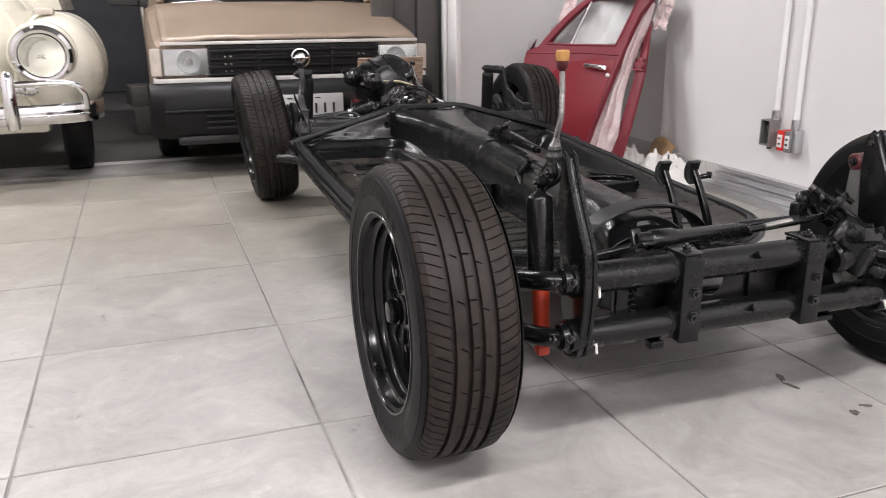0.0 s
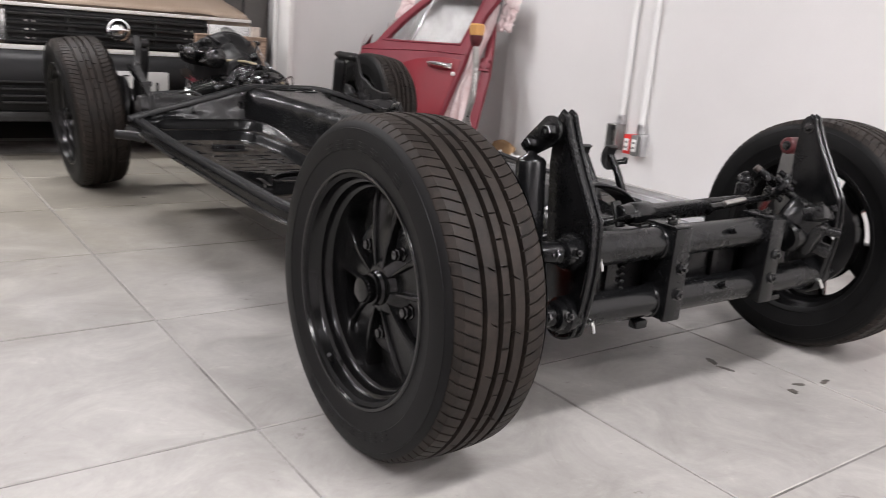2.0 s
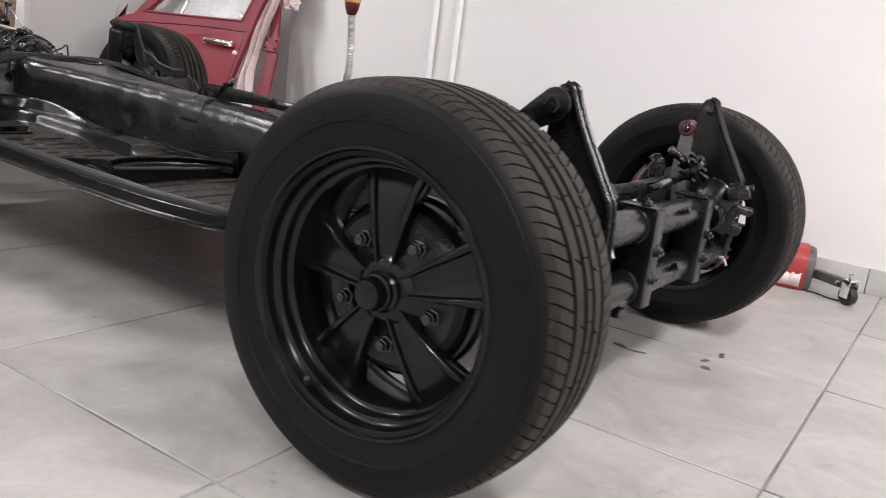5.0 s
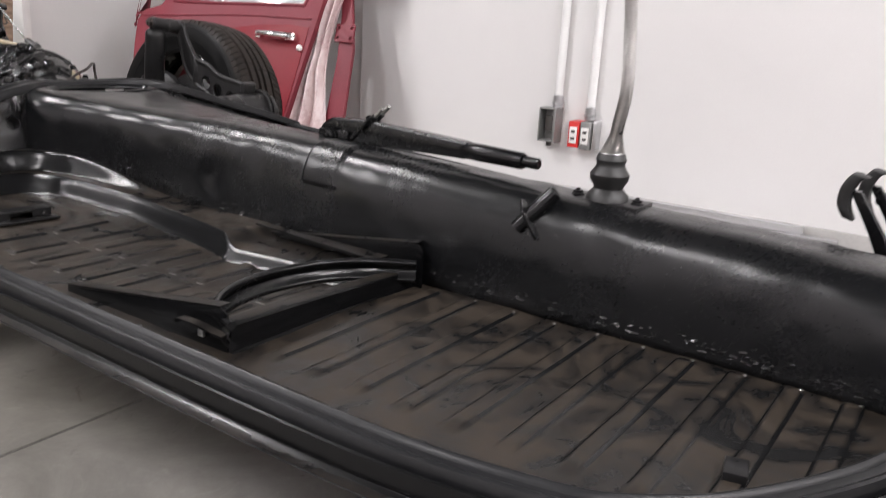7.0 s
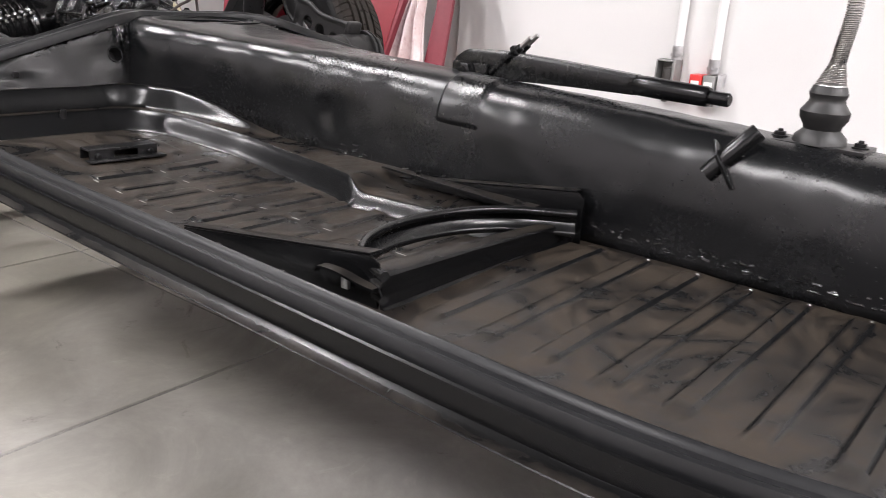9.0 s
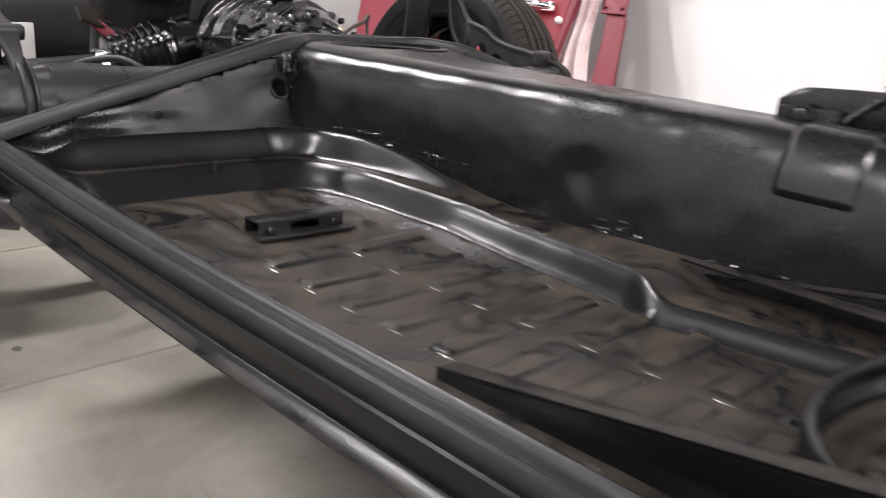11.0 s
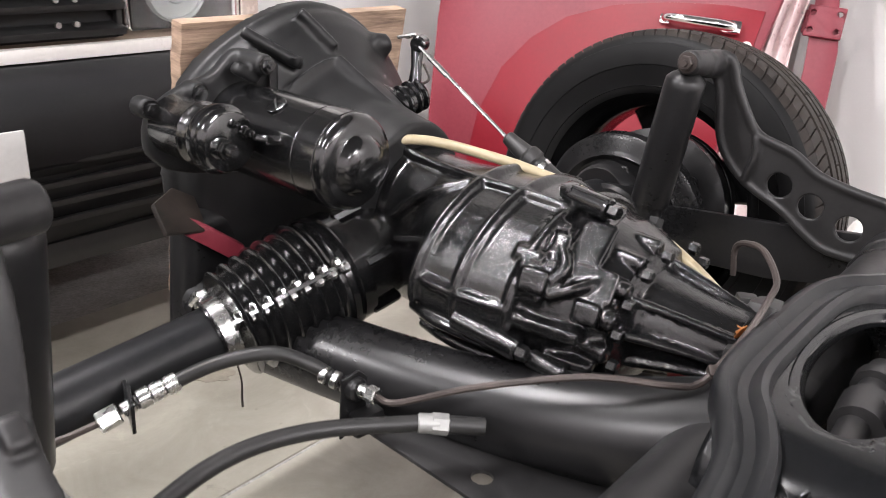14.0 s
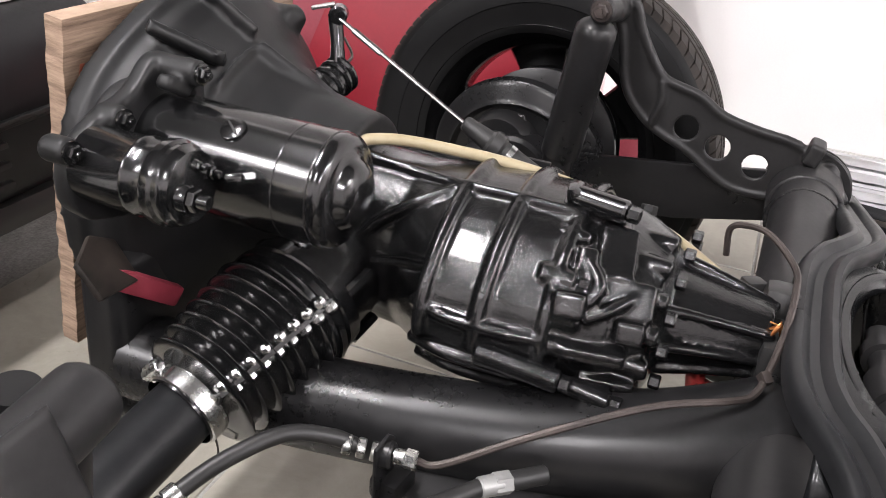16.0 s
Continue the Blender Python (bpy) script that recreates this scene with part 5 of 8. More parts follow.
    rod(bm, (sgn * 0.49, 0.0, 0.288), (sgn * 0.565, 0, 0.288), 0.030, 0.035, 20)
    sweep(bm, [(sgn * 0.49, 0.0, 0.25), (sgn * 0.46, 0.05, 0.26), (sgn * 0.43, 0.09, 0.30)], 0.012, 10)
    part("knuckle", bm, BLACK_DIM, beam)

# steering damper across the beam, track rod, steering box
bm = B()
block(bm, (-0.208, -0.100, 0.400), (0.030, 0.055, 0.008), (-25, 0, 0), 0.003)
block(bm, (-0.208, -0.080, 0.404), (0.022, 0.008, 0.05), (-25, 0, 0), 0.003)
rod(bm, (-0.212, -0.085, 0.406), (-0.150, -0.082, 0.406), 0.016, seg=16, bev=0.003)
part("damper_bracket", bm, BLACK_DIM, beam)
bm = B()
lathe(bm, [(0.018, 0), (0.0225, 0.01), (0.0225, 0.06), (0.0175, 0.07), (0.0175, 0.26), (0.013, 0.266), (0.0, 0.266)], along((-0.185, -0.083, 0.402), (0.15, -0.058, 0.396))[0], 24)
part("steering_damper", bm, BLACK_DIM, beam, "black tubular steering damper")
bm = B()
rod(bm, (0.080, -0.063, 0.397), (0.215, -0.050, 0.402), 0.0055, seg=12)
part("damper_rod", bm, STEEL, beam, "bare steel damper rod")
bm = B()
rod(bm, (0.14, -0.058, 0.399), (0.195, -0.052, 0.402), 0.009, seg=12)
rod(bm, (0.215, -0.045, 0.405), (0.215, -0.045, 0.440), 0.013, seg=14, bev=0.003)
rod(bm, (0.24, -0.03, 0.405), (0.24, -0.03, 0.438), 0.016, seg=14, bev=0.004)
lathe(bm, [(0.018, -0.012), (0.022, 0), (0.018, 0.012), (0.012, 0.014), (0.0, 0.014)], pose(0.255, -0.025, 0.440, 60, 0, 30), 18)
sweep(bm, [(0.24, -0.03, 0.44), (0.28, -0.01, 0.43), (0.34, 0.03, 0.39), (0.42, 0.06, 0.35)], 0.011, 10)
part("track_rod_joint", bm, BLACK_DIM, beam)
bm = B()
sweep(bm, [(-0.42, 0.085, 0.30), (-0.2, 0.02, 0.352), (0.0, -0.055, 0.402), (0.20, -0.07, 0.412)], 0.009, 10)
sweep(bm, [(0.05, -0.09, 0.404), (0.15, -0.085, 0.408), (0.30, -0.07, 0.412)], 0.008, 10)
part("track_rod", bm, BLACK_DIM, beam)
bm = B()
rod(bm, (0.09, -0.095, 0.410), (0.165, -0.088, 0.414), 0.007, seg=10)
part("rod_end", bm, STEEL, beam)
bm = B()
lathe(bm, [(0.03, -0.03), (0.042, -0.02), (0.043, 0.03), (0.036, 0.042), (0.02, 0.046), (0.0, 0.046)], pose(0.255, -0.165, 0.378, 25, 15, 0), 22)
block(bm, (0.275, -0.185, 0.352), (0.07, 0.05, 0.075), (20, 0, 15), 0.014)
rod(bm, (0.205, -0.17, 0.35), (0.31, -0.17, 0.36), 0.033, seg=20, bev=0.006)
block(bm, (0.235, -0.218, 0.408), (0.064, 0.045, 0.028), (-20, 10, 10), 0.008)
for dx, dy in ((-0.022, -0.012), (0.022, -0.014), (0.024, 0.014), (-0.02, 0.016)):
    bolt(bm, (0.235 + dx, -0.220 + dy, 0.420), (0, -0.3, 1), 0.006, 0.007)
rod(bm, (0.275, -0.21, 0.37), (0.30, -0.235, 0.366), 0.010, seg=12, bev=0.002)
rod(bm, (0.29, -0.185, 0.33), (0.31, -0.215, 0.32), 0.016, seg=14, bev=0.003)
part("steering_box", bm, BLACK_DIM, beam, "black cast steering gearbox clamped to the tube")
bm = B()
rod(bm, (0.220, -0.228, 0.420), (0.2195, -0.230, 0.427), 0.007, seg=14, bev=0.002)
part("filler_plug", bm, ORANGE, beam, "orange filler plug")
bm = B()
A0, A1, A2 = Vector((0.300, -0.135, 0.412)), Vector((0.274, -0.098, 0.441)), Vector((0.246, -0.060, 0.470))
rod(bm, A0, A1, 0.009, seg=12)
cm, cl_ = along(A1, A2)
lathe(bm, [(0.0, -0.008), (0.030, -0.008), (0.034, -0.003), (0.034, 0.004), (0.026, 0.008), (0.012, 0.010), (0.0, 0.010)], cm, 24)
for k in range(4):
    a = k * math.pi / 2 + 0.4
    for e in (-1, 1):
        c = cm @ Vector((0.024 * math.cos(a), 0.024 * math.sin(a), 0.006 * e))
        rod(bm, c, c + (A2 - A1).normalized() * 0.016 * e, 0.0062, seg=8, bev=0.001)
rod(bm, A1, A2, 0.009, seg=12)
block(bm, A1.lerp(A2, 0.35), (0.045, 0.016, 0.012), (40, 20, 0), 0.003)
part("steering_coupling", bm, BLACK_DIM, beam, "black rubber disc steering coupling")
bm = B()
rod(bm, A2 - (A2 - A1) * 0.15, A2 + (A2 - A1) * 0.22, 0.0085, seg=12, bev=0.002)
part("column_end", bm, BRAKELINE, beam, "dull worn column stub")

# ---- road wheels ----
R_TYRE = 0.289


def tyre_meshes(bm_tread, bm_side):
    """Tread with grooves, shoulder slots and slanted sipes; then the two sidewalls."""
    cols = []
    def add(x, dr, kind):
        cols.append((x, R_TYRE - 0.004 * (x / 0.078) ** 2 - dr, kind))
    add(-0.0915, 0.0150, "flank"); add(-0.0865, 0.0070, "shoulder"); add(-0.078, 0.001, "shoulder"); add(-0.062, 0, "shoulder"); add(-0.0495, 0, "shoulder")
    for a, b, kind in ((-0.0400, -0.0200, "rib"), (-0.0095, 0.0035, "dots"), (0.0140, 0.0325, "rib2")):
        add(cols[-1][0] + 0.0008, 0.009, "groove"); add(a - 0.0008, 0.009, "groove")
        add(a, 0, kind); add((a * 2 + b) / 3, 0, kind); add((a + 2 * b) / 3, 0, kind); add(b, 0, kind)
    add(0.0333, 0.009, "groove"); add(0.0417, 0.009, "groove")
    add(0.0425, 0, "shoulder"); add(0.060, 0, "shoulder"); add(0.078, 0.001, "shoulder"); add(0.0865, 0.0070, "shoulder"); add(0.0915, 0.0150, "flank")
    N, subs = 92, (0.0, 0.30, 0.34, 0.43, 0.47, 0.80)
    grid = []
    for x, r, kind in cols:
        ring = []
        for i in range(N):
            for k, s in enumerate(subs):
                cut = 0.0
                if kind == "shoulder" and k in (2, 3):
                    cut = 0.0034 if abs(x) < 0.083 else 0.0020
                if kind == "rib" and k in (2, 3) and i % 4 == 0 and x > -0.030:
                    cut = 0.0042
                if kind == "rib2" and k in (2, 3) and i % 4 == 1 and x < 0.024:
                    cut = 0.0042
                if kind == "dots" and k in (2, 3) and i % 2 == 0 and abs(x + 0.003) < 0.004:
                    cut = 0.0045
                skew = {"rib": 26.0 * (x + 0.03), "rib2": 26.0 * (x - 0.0235)}.get(kind, -22.0 * max(0.0, abs(x) - 0.050) if kind in ("shoulder", "flank") else 0.0)
                a = 2 * math.pi * (i + s + skew) / N
                rr = r - cut
                ring.append((x, rr * math.cos(a), rr * math.sin(a)))
        grid.append(ring)
    loft(bm_tread, grid, True, False)
    side = [(0.0915, 0.2750), (0.0965, 0.2700), (0.0985, 0.2640), (0.1000, 0.2635), (0.1015, 0.2560), (0.1035, 0.2420), (0.1030, 0.2300), (0.1015, 0.2290), (0.0990, 0.2180), (0.0960, 0.2090), (0.0945, 0.1990), (0.0935, 0.1930), (0.0880, 0.1850)]
    for sgn in (-1, 1):
        lathe(bm_side, [(r, sgn * x) for x, r in side], pose(0, 0, 0, 0, 90, 0), 120)
    for k0, k1, r, h in ((62, 118, 0.2375, 0.016), (232, 300, 0.2375, 0.016)):
        a = k0
        w = 9.0
        while a < k1:
            c, q = radians(a + w / 2), 0.1034
            block(bm_side, (-q, r * math.cos(c), r * math.sin(c)), (0.0018, h * 0.18, r * radians(w * 0.62)), (math.degrees(c) , 0, 0), 0.0004, seg=1)
            for e in (-1, 1):
                block(bm_side, (-q, (r + e * h * 0.4) * math.cos(c), (r + e * h * 0.4) * math.sin(c)), (0.0016, h * 0.14, r * radians(w * 0.6)), (math.degrees(c), 0, 0), 0.0004, seg=1)
            a += w


def WX(bm, k):
    for v in bm.verts:
        v.co.x *= k


def make_wheel(turn):
    w = thing("road_wheel", "black five-spoke road wheel with a low-profile tyre", "wheel", group="wheels of the chassis")
    bt, bs = B(), B()
    tyre_meshes(bt, bs)
    WX(bt, 0.93), WX(bs, 0.93)
    ty = part("tyre", bs, RUBBER, w, "black rubber tyre")
    part("tread", bt, TREAD, ty, "dusty ribbed tread", sharp=25)
    bm = B()
    lathe(bm, [(0.1995, -0.086), (0.2055, -0.090), (0.2070, -0.094), (0.2050, -0.0965), (0.2005, -0.0960), (0.1975, -0.090), (0.1935, -0.083), (0.1925, -0.072), (0.1880, -0.066), (0.1835, -0.064), (0.1825, -0.052), (0.1785, -0.047), (0.1745, -0.045),
               (0.1735, -0.030), (0.1700, -0.025), (0.1690, 0.02), (0.1720, 0.05), (0.1850, 0.066), (0.1930, 0.078), (0.1990, 0.088), (0.2040, 0.094), (0.2065, 0.092), (0.2030, 0.086)], Matrix.Diagonal((0.94, 0.965, 0.965, 1)) @ pose(0, 0, 0, 0, 90, 0), 96)
    part("rim", bm, RIMBLACK, w, "stepped gloss black rim barrel")
    K = Matrix.Diagonal((0.92, 0.96, 0.96, 1))
    face = K @ pose(-0.030, 0, 0, 0, -90, 0) @ pose(0, 0, 0, 0, 0, turn)   # local z points outward
    bm = B()
    lathe(bm, [(0.128, -0.030), (0.130, -0.022), (0.122, -0.012), (0.100, -0.006), (0.060, -0.002), (0.046, 0.010), (0.040, 0.014), (0.034, 0.015), (0.0, 0.015)], face, 64)
    part("hub_disc", bm, RIMBLACK, w, thick=0.004)
    for k in range(5):
        m = face @ pose(0, 0, 0, 0, 0, 72 * k)
        bm = B()
        rings = []
        for r, wd, z in ((0.026, 0.014, 0.010), (0.045, 0.018, 0.011), (0.070, 0.0245, 0.011), (0.100, 0.033, 0.009), (0.135, 0.043, 0.004), (0.160, 0.051, -0.003), (0.180, 0.057, -0.012)):
            half = [(1.0, -0.022), (1.0, -0.002), (0.96, 0.004), (0.90, 0.0062), (0.74, 0.0066), (0.69, 0.0050), (0.64, -0.0010), (0.56, -0.0020), (0.0, -0.0022)]
            prof = [(-a, b) for a, b in half] + [(a, b) for a, b in half[-2::-1]]
            rings.append([m @ Vector((r, a * wd, z + b)) for a, b in prof] + [m @ Vector((r, wd * 0.9, z - 0.028)), m @ Vector((r, -wd * 0.9, z - 0.028))])
        loft(bm, rings)
        part("spoke", bm, RIMBLACK, w)
        bm = B()
        m2 = face @ pose(0, 0, 0, 0, 0, 72 * k + 36)
        lathe(bm, [(0.0135, -0.006), (0.0135, 0.002), (0.0108, 0.003), (0.0108, 0.012), (0.0090, 0.013), (0.0085, 0.018), (0.0055, 0.0195), (0.0, 0.0197)], m2 @ pose(0.083, 0, 0), 6)
        part("lug_nut", bm, STARTER, w)
    bm = B()
    lathe(bm, [(0.031, 0.012), (0.031, 0.022), (0.027, 0.026), (0.027, 0.034), (0.0225, 0.036), (0.0225, 0.050), (0.0205, 0.054), (0.013, 0.0555), (0.0, 0.056)], face, 32)
    rings = []
    for r, h in ((0.0222, 0.036), (0.0236, 0.038), (0.0236, 0.048), (0.0222, 0.050)):
        rings.append([face @ Vector((r * (1.05 if k % 4 < 2 else 0.97) * math.cos(2 * math.pi * k / 80), r * (1.05 if k % 4 < 2 else 0.97) * math.sin(2 * math.pi * k / 80), h)) for k in range(80)])
    loft(bm, rings)
    part("centre_cap", bm, RIMBLACK, w, "knurled black centre cap")
    bm = B()
    lathe(bm, [(0.0, -0.026), (0.108, -0.026), (0.118, -0.018), (0.122, 0.0), (0.122, 0.028), (0.128, 0.030), (0.128, 0.040), (0.110, 0.046), (0.06, 0.050), (0.055, 0.064), (0.0, 0.066)], pose(0, 0, 0, 0, 90, 0), 56)
    for k in range(6):
        a = 2 * math.pi * k / 6 + 0.4
        rod(bm, (0.040, 0.085 * math.cos(a), 0.085 * math.sin(a)), (0.055, 0.085 * math.cos(a), 0.085 * math.sin(a)), 0.011, seg=12, bev=0.002)
    part("brake_drum", bm, BLACK, w, "satin black brake drum and backing plate")
    bm = B()
    a = radians(300)
    rod(bm, (-0.070, 0.190 * math.cos(a), 0.190 * math.sin(a)), (-0.085, 0.168 * math.cos(a), 0.168 * math.sin(a)), 0.004, seg=8)
    part("valve", bm, HOSE, w)
    return w


fl_wheel = make_wheel(4)
fl_wheel.matrix_basis = CH @ pose(-0.630, 0, R_TYRE - 0.001)
copy_thing(fl_wheel, CH @ pose(0.622, 0, R_TYRE - 0.001, 0, 0, 180) @ pose(0, 0, 0, 40, 0, 0))
copy_thing(fl_wheel, CH @ pose(-0.645, 2.345, R_TYRE + 0.006, 0, -7.5, 0) @ pose(0, 0, 0, 100, 0, 0))
copy_thing(fl_wheel, CH @ pose(0.645, 2.345, R_TYRE + 0.006, 0, -7.5, 180) @ pose(0, 0, 0, 17, 0, 0))

# ---- transaxle ----
gear = thing("transaxle", "glossy black gearbox and bell housing hung in the rear fork", "gearbox", CH)


def case_ring(y, w, zb, zt, e=0.55, cu=0.0, n=56):
    out = []
    for k in range(n):
        a = 2 * math.pi * k / n
        c, s = math.cos(a), math.sin(a)
        out.append(Vector((cu + w * math.copysign(abs(c) ** e, c), y, (zb + zt) / 2 + (zt - zb) / 2 * math.copysign(abs(s) ** e, s))))
    return out


bm = B()
secs = [(2.42, 0.100, 0.350, 0.560, 0.9), (2.37, 0.078, 0.345, 0.522, 0.9), (2.32, 0.066, 0.342, 0.506, 0.9), (2.275, 0.072, 0.340, 0.504, 0.92), (2.245, 0.100, 0.337, 0.506, 1.0), (2.225, 0.119, 0.335, 0.507, 1.06), (2.175, 0.121, 0.335, 0.508, 1.06), (2.128, 0.118, 0.337, 0.506, 1.04), (2.122, 0.106, 0.342, 0.500, 1.0), (2.085, 0.098, 0.348, 0.494, 0.96), (2.052, 0.078, 0.356, 0.478, 0.92), (2.044, 0.050, 0.372, 0.462, 0.9), (2.00, 0.040, 0.385, 0.454, 0.9), (1.965, 0.032, 0.396, 0.449, 1.0)]
loft(bm, [case_ring(y, w, a, b, e) for y, w, a, b, e in secs])


def case_at(y, a, out=0.0):
    """A point on the case's skin at y and angle a (degrees, 90 is the top)."""
    w, zb, zt, e = (float(np.interp(-y, [-q[0] for q in secs], [q[k] for q in secs])) for k in (1, 2, 3, 4))
    c, q = math.cos(radians(a)), math.sin(radians(a))
    return Vector(((w + out) * math.copysign(abs(c) ** e, c), y, (zb + zt) / 2 + ((zt - zb) / 2 + out) * math.copysign(abs(q) ** e, q)))


# two broad ribs round the barrel, the flange at its foot and the flat rim of the end cover
for y, r in ((2.224, 0.0062), (2.176, 0.0062), (2.126, 0.0056)):
    sweep(bm, [case_at(y, a, 0.0012) for a in range(-8, 189, 7)], r, 8, 2)
sweep(bm, [case_at(y, 106, 0.002) for y in (2.40, 2.34, 2.28, 2.224, 2.176, 2.13)], 0.0055, 8, 4)
sweep(bm, [case_at(y, 171, 0.002) for y in (2.236, 2.20, 2.16, 2.126)], 0.0055, 8, 4)
sweep(bm, [case_at(2.226, 106, 0.001), case_at(2.262, 128, 0.003), case_at(2.292, 150, 0.003), case_at(2.315, 172, 0.002)], [0.0055, 0.005, 0.005, 0.004], 8, 4)
sweep(bm, [case_at(2.228, 150, 0.001), case_at(2.256, 160, 0.004), case_at(2.29, 172, 0.006)], 0.005, 8, 4)
for a, r in ((196, 0.006), (214, 0.005)):
    sweep(bm, [case_at(y, a, 0.003) for y in (2.236, 2.20, 2.16, 2.13)], r, 8, 4)
# fins of the nose
for x0, z0, x1, z1 in ((-0.052, 0.452, -0.026, 0.438), (-0.066, 0.425, -0.030, 0.415), (0.02, 0.468, 0.012, 0.446), (-0.05, 0.39, -0.026, 0.402)):
    p0, p1 = Vector((x0, 2.062, z0)), Vector((x1, 1.962, z1))
    sweep(bm, [p0, p0.lerp(p1, 0.5) + Vector((-0.001, 0, 0.002)), p1], [0.0058, 0.0042, 0.0034], 8, 4)
# end cover: stepped plates, bosses and webs of the casting
for y, a, sx, sy, sz in ((2.108, 134, 0.040, 0.016, 0.012), (2.090, 118, 0.050, 0.030, 0.006), (2.112, 152, 0.020, 0.024, 0.030), (2.072, 142, 0.030, 0.040, 0.008), (2.088, 176, 0.012, 0.050, 0.020), (2.066, 160, 0.018, 0.022, 0.028), (2.10, 98, 0.050, 0.024, 0.008), (2.075, 196, 0.014, 0.044, 0.018)):
    block(bm, case_at(y, a, 0.002), (sx, sy, sz), (0, 90 - a, 10), 0.003)
for y, a, r, h in ((2.124, 140, 0.0105, 0.012), (2.116, 158, 0.0105, 0.014), (2.122, 176, 0.009, 0.012), (2.058, 112, 0.009, 0.010), (2.056, 136, 0.009, 0.012), (2.056, 160, 0.010, 0.012), (2.056, 184, 0.010, 0.010), (2.060, 90, 0.009, 0.010), (2.122, 116, 0.008, 0.010)):
    p = case_at(y, a, 0.000)
    rod(bm, p + Vector((0, 0.016, 0)), p + Vector((0, -h, 0)), r, r * 0.9, 14, 0.002)
sweep(bm, [case_at(2.112, 126, 0.004), case_at(2.094, 140, 0.007), case_at(2.104, 154, 0.004)], 0.006, 8, 4)
sweep(bm, [case_at(2.10, 158, 0.004), case_at(2.082, 150, 0.006), case_at(2.066, 138, 0.004)], 0.005, 8, 4)
part("main_case", bm, GLOSS, gear, "ribbed gearbox case under thick wet black paint", cast=0.0021, soften=2)
# long studs with nuts low on the flank, and bolts round the end cover
for x, y0, y1, z, r in ((-0.124, 2.172, 2.104, 0.409, 0.0095), (-0.112, 2.100, 2.066, 0.396, 0.0085)):
    bm = B()
    rod(bm, (x, y0, z + 0.004), (x, y1, z), r, r, 14, 0.002)
    block(bm, (x + 0.010, (y0 + y1) / 2, z), (0.02, abs(y0 - y1) * 0.8, 0.012), (0, 0, 0), 0.003)
    rod(bm, (x, y1, z), (x, y1 - 0.009, z), r * 0.72, seg=6, bev=0.001)
    part("case_stud", bm, GLOSS, gear)
for y, angles, r in ((2.044, (96, 120, 146, 168, 190, 212, 60, 30), 0.0060), (2.110, (140, 158, 178), 0.0055)):
    for a in angles:
        bm = B()
        p = case_at(2.056 if y < 2.1 else 2.122, a, 0.002)
        p.y = y
        rod(bm, p, p + Vector((0, -0.009, 0)), r, seg=6, bev=0.0012)
        part("case_bolt", bm, GLOSS, gear)
bm = B()
rnd = random.Random(31)
for i in range(5):
    for k in range(4):
        p = case_at(2.222 - 0.0075 * i, 200 + 3.4 * k, 0.0015)
        block(bm, p, (0.0024, 0.0044, 0.0016), (0, 0, 0), 0.0004, seg=1)
part("cast_marks", bm, GLOSS, gear, "small raised cast marks", stuff=True)

# bell housing: a smooth squat dome with a step at the starter and two sharp webs
bm = B()
rr = []
for y, k, cx in [(2.512, 1.0, 0), (2.492, 1.0, 0), (2.488, 0.970, 0), (2.474, 0.945, 0), (2.462, 0.89, 0), (2.450, 0.80, 0.002), (2.438, 0.705, 0.004), (2.42, 0.60, 0.006), (2.39, 0.50, 0.010), (2.36, 0.45, 0.014), (2.33, 0.42, 0.014)]:
    ring = []
    for i in range(96):
        a = 2 * math.pi * i / 96
        r = 0.172 * k * (1 + 0.018 * math.cos(4 * a + 0.6) + 0.055 * math.exp(-((math.degrees(a) - 144) / 20) ** 2))
        ring.append(Vector((-0.020 + cx + r * math.cos(a), y, 0.462 + r * math.sin(a))))
    rr.append(ring)
loft(bm, rr)
apex = Vector((-0.022, 2.434, 0.584))
for tip, r0, r1 in (((0.022, 2.345, 0.512), 0.006, 0.0045), ((-0.110, 2.432, 0.588), 0.006, 0.006)):
    tip = Vector(tip)
    loft(bm, [[c + Vector(o) * q for o in ((-1, 0, -6), (-1, 0, 0.6), (0, -0.4, 1.2), (1, 0, 0.6), (1, 0, -6))] for c, q in ((apex, r0), (apex.lerp(tip, 0.5), (r0 + r1) / 2), (tip, r1))])
for p0, p1, r in (((-0.045, 2.47, 0.632), (-0.020, 2.440, 0.596), 0.006), ((-0.115, 2.475, 0.615), (-0.075, 2.435, 0.585), 0.007)):
    sweep(bm, [p0, p1], r, 8, 0)
rod(bm, (0.062, 2.452, 0.588), (0.068, 2.512, 0.584), 0.016, seg=18, bev=0.004)
rod(bm, (0.062, 2.462, 0.588), (0.078, 2.458, 0.592), 0.012, seg=14, bev=0.003)
for a in (215, 318):
    c = radians(a)
    rod(bm, (-0.02 + 0.168 * math.cos(c), 2.455, 0.462 + 0.168 * math.sin(c)), (-0.02 + 0.168 * math.cos(c), 2.512, 0.462 + 0.168 * math.sin(c)), 0.020, seg=16, bev=0.004)
part("bell_housing", bm, BELL, gear, "satin black bell housing with sharp cast webs", cast=0.0032, soften=3)
bm = B()
rod(bm, (-0.016, 2.136, 0.512), (-0.0235, 2.092, 0.511), 0.0105, seg=16, bev=0.002)
rod(bm, (-0.0235, 2.092, 0.511), (-0.025, 2.082, 0.511), 0.0065, seg=6, bev=0.001)
block(bm, (-0.015, 2.138, 0.516), (0.024, 0.012, 0.012), (0, 0, 8), 0.004)
block(bm, (-0.014, 2.128, 0.500), (0.020, 0.036, 0.020), (0, 0, 8), 0.005)
part("plug_boss", bm, STARTER, gear)
bm = B()
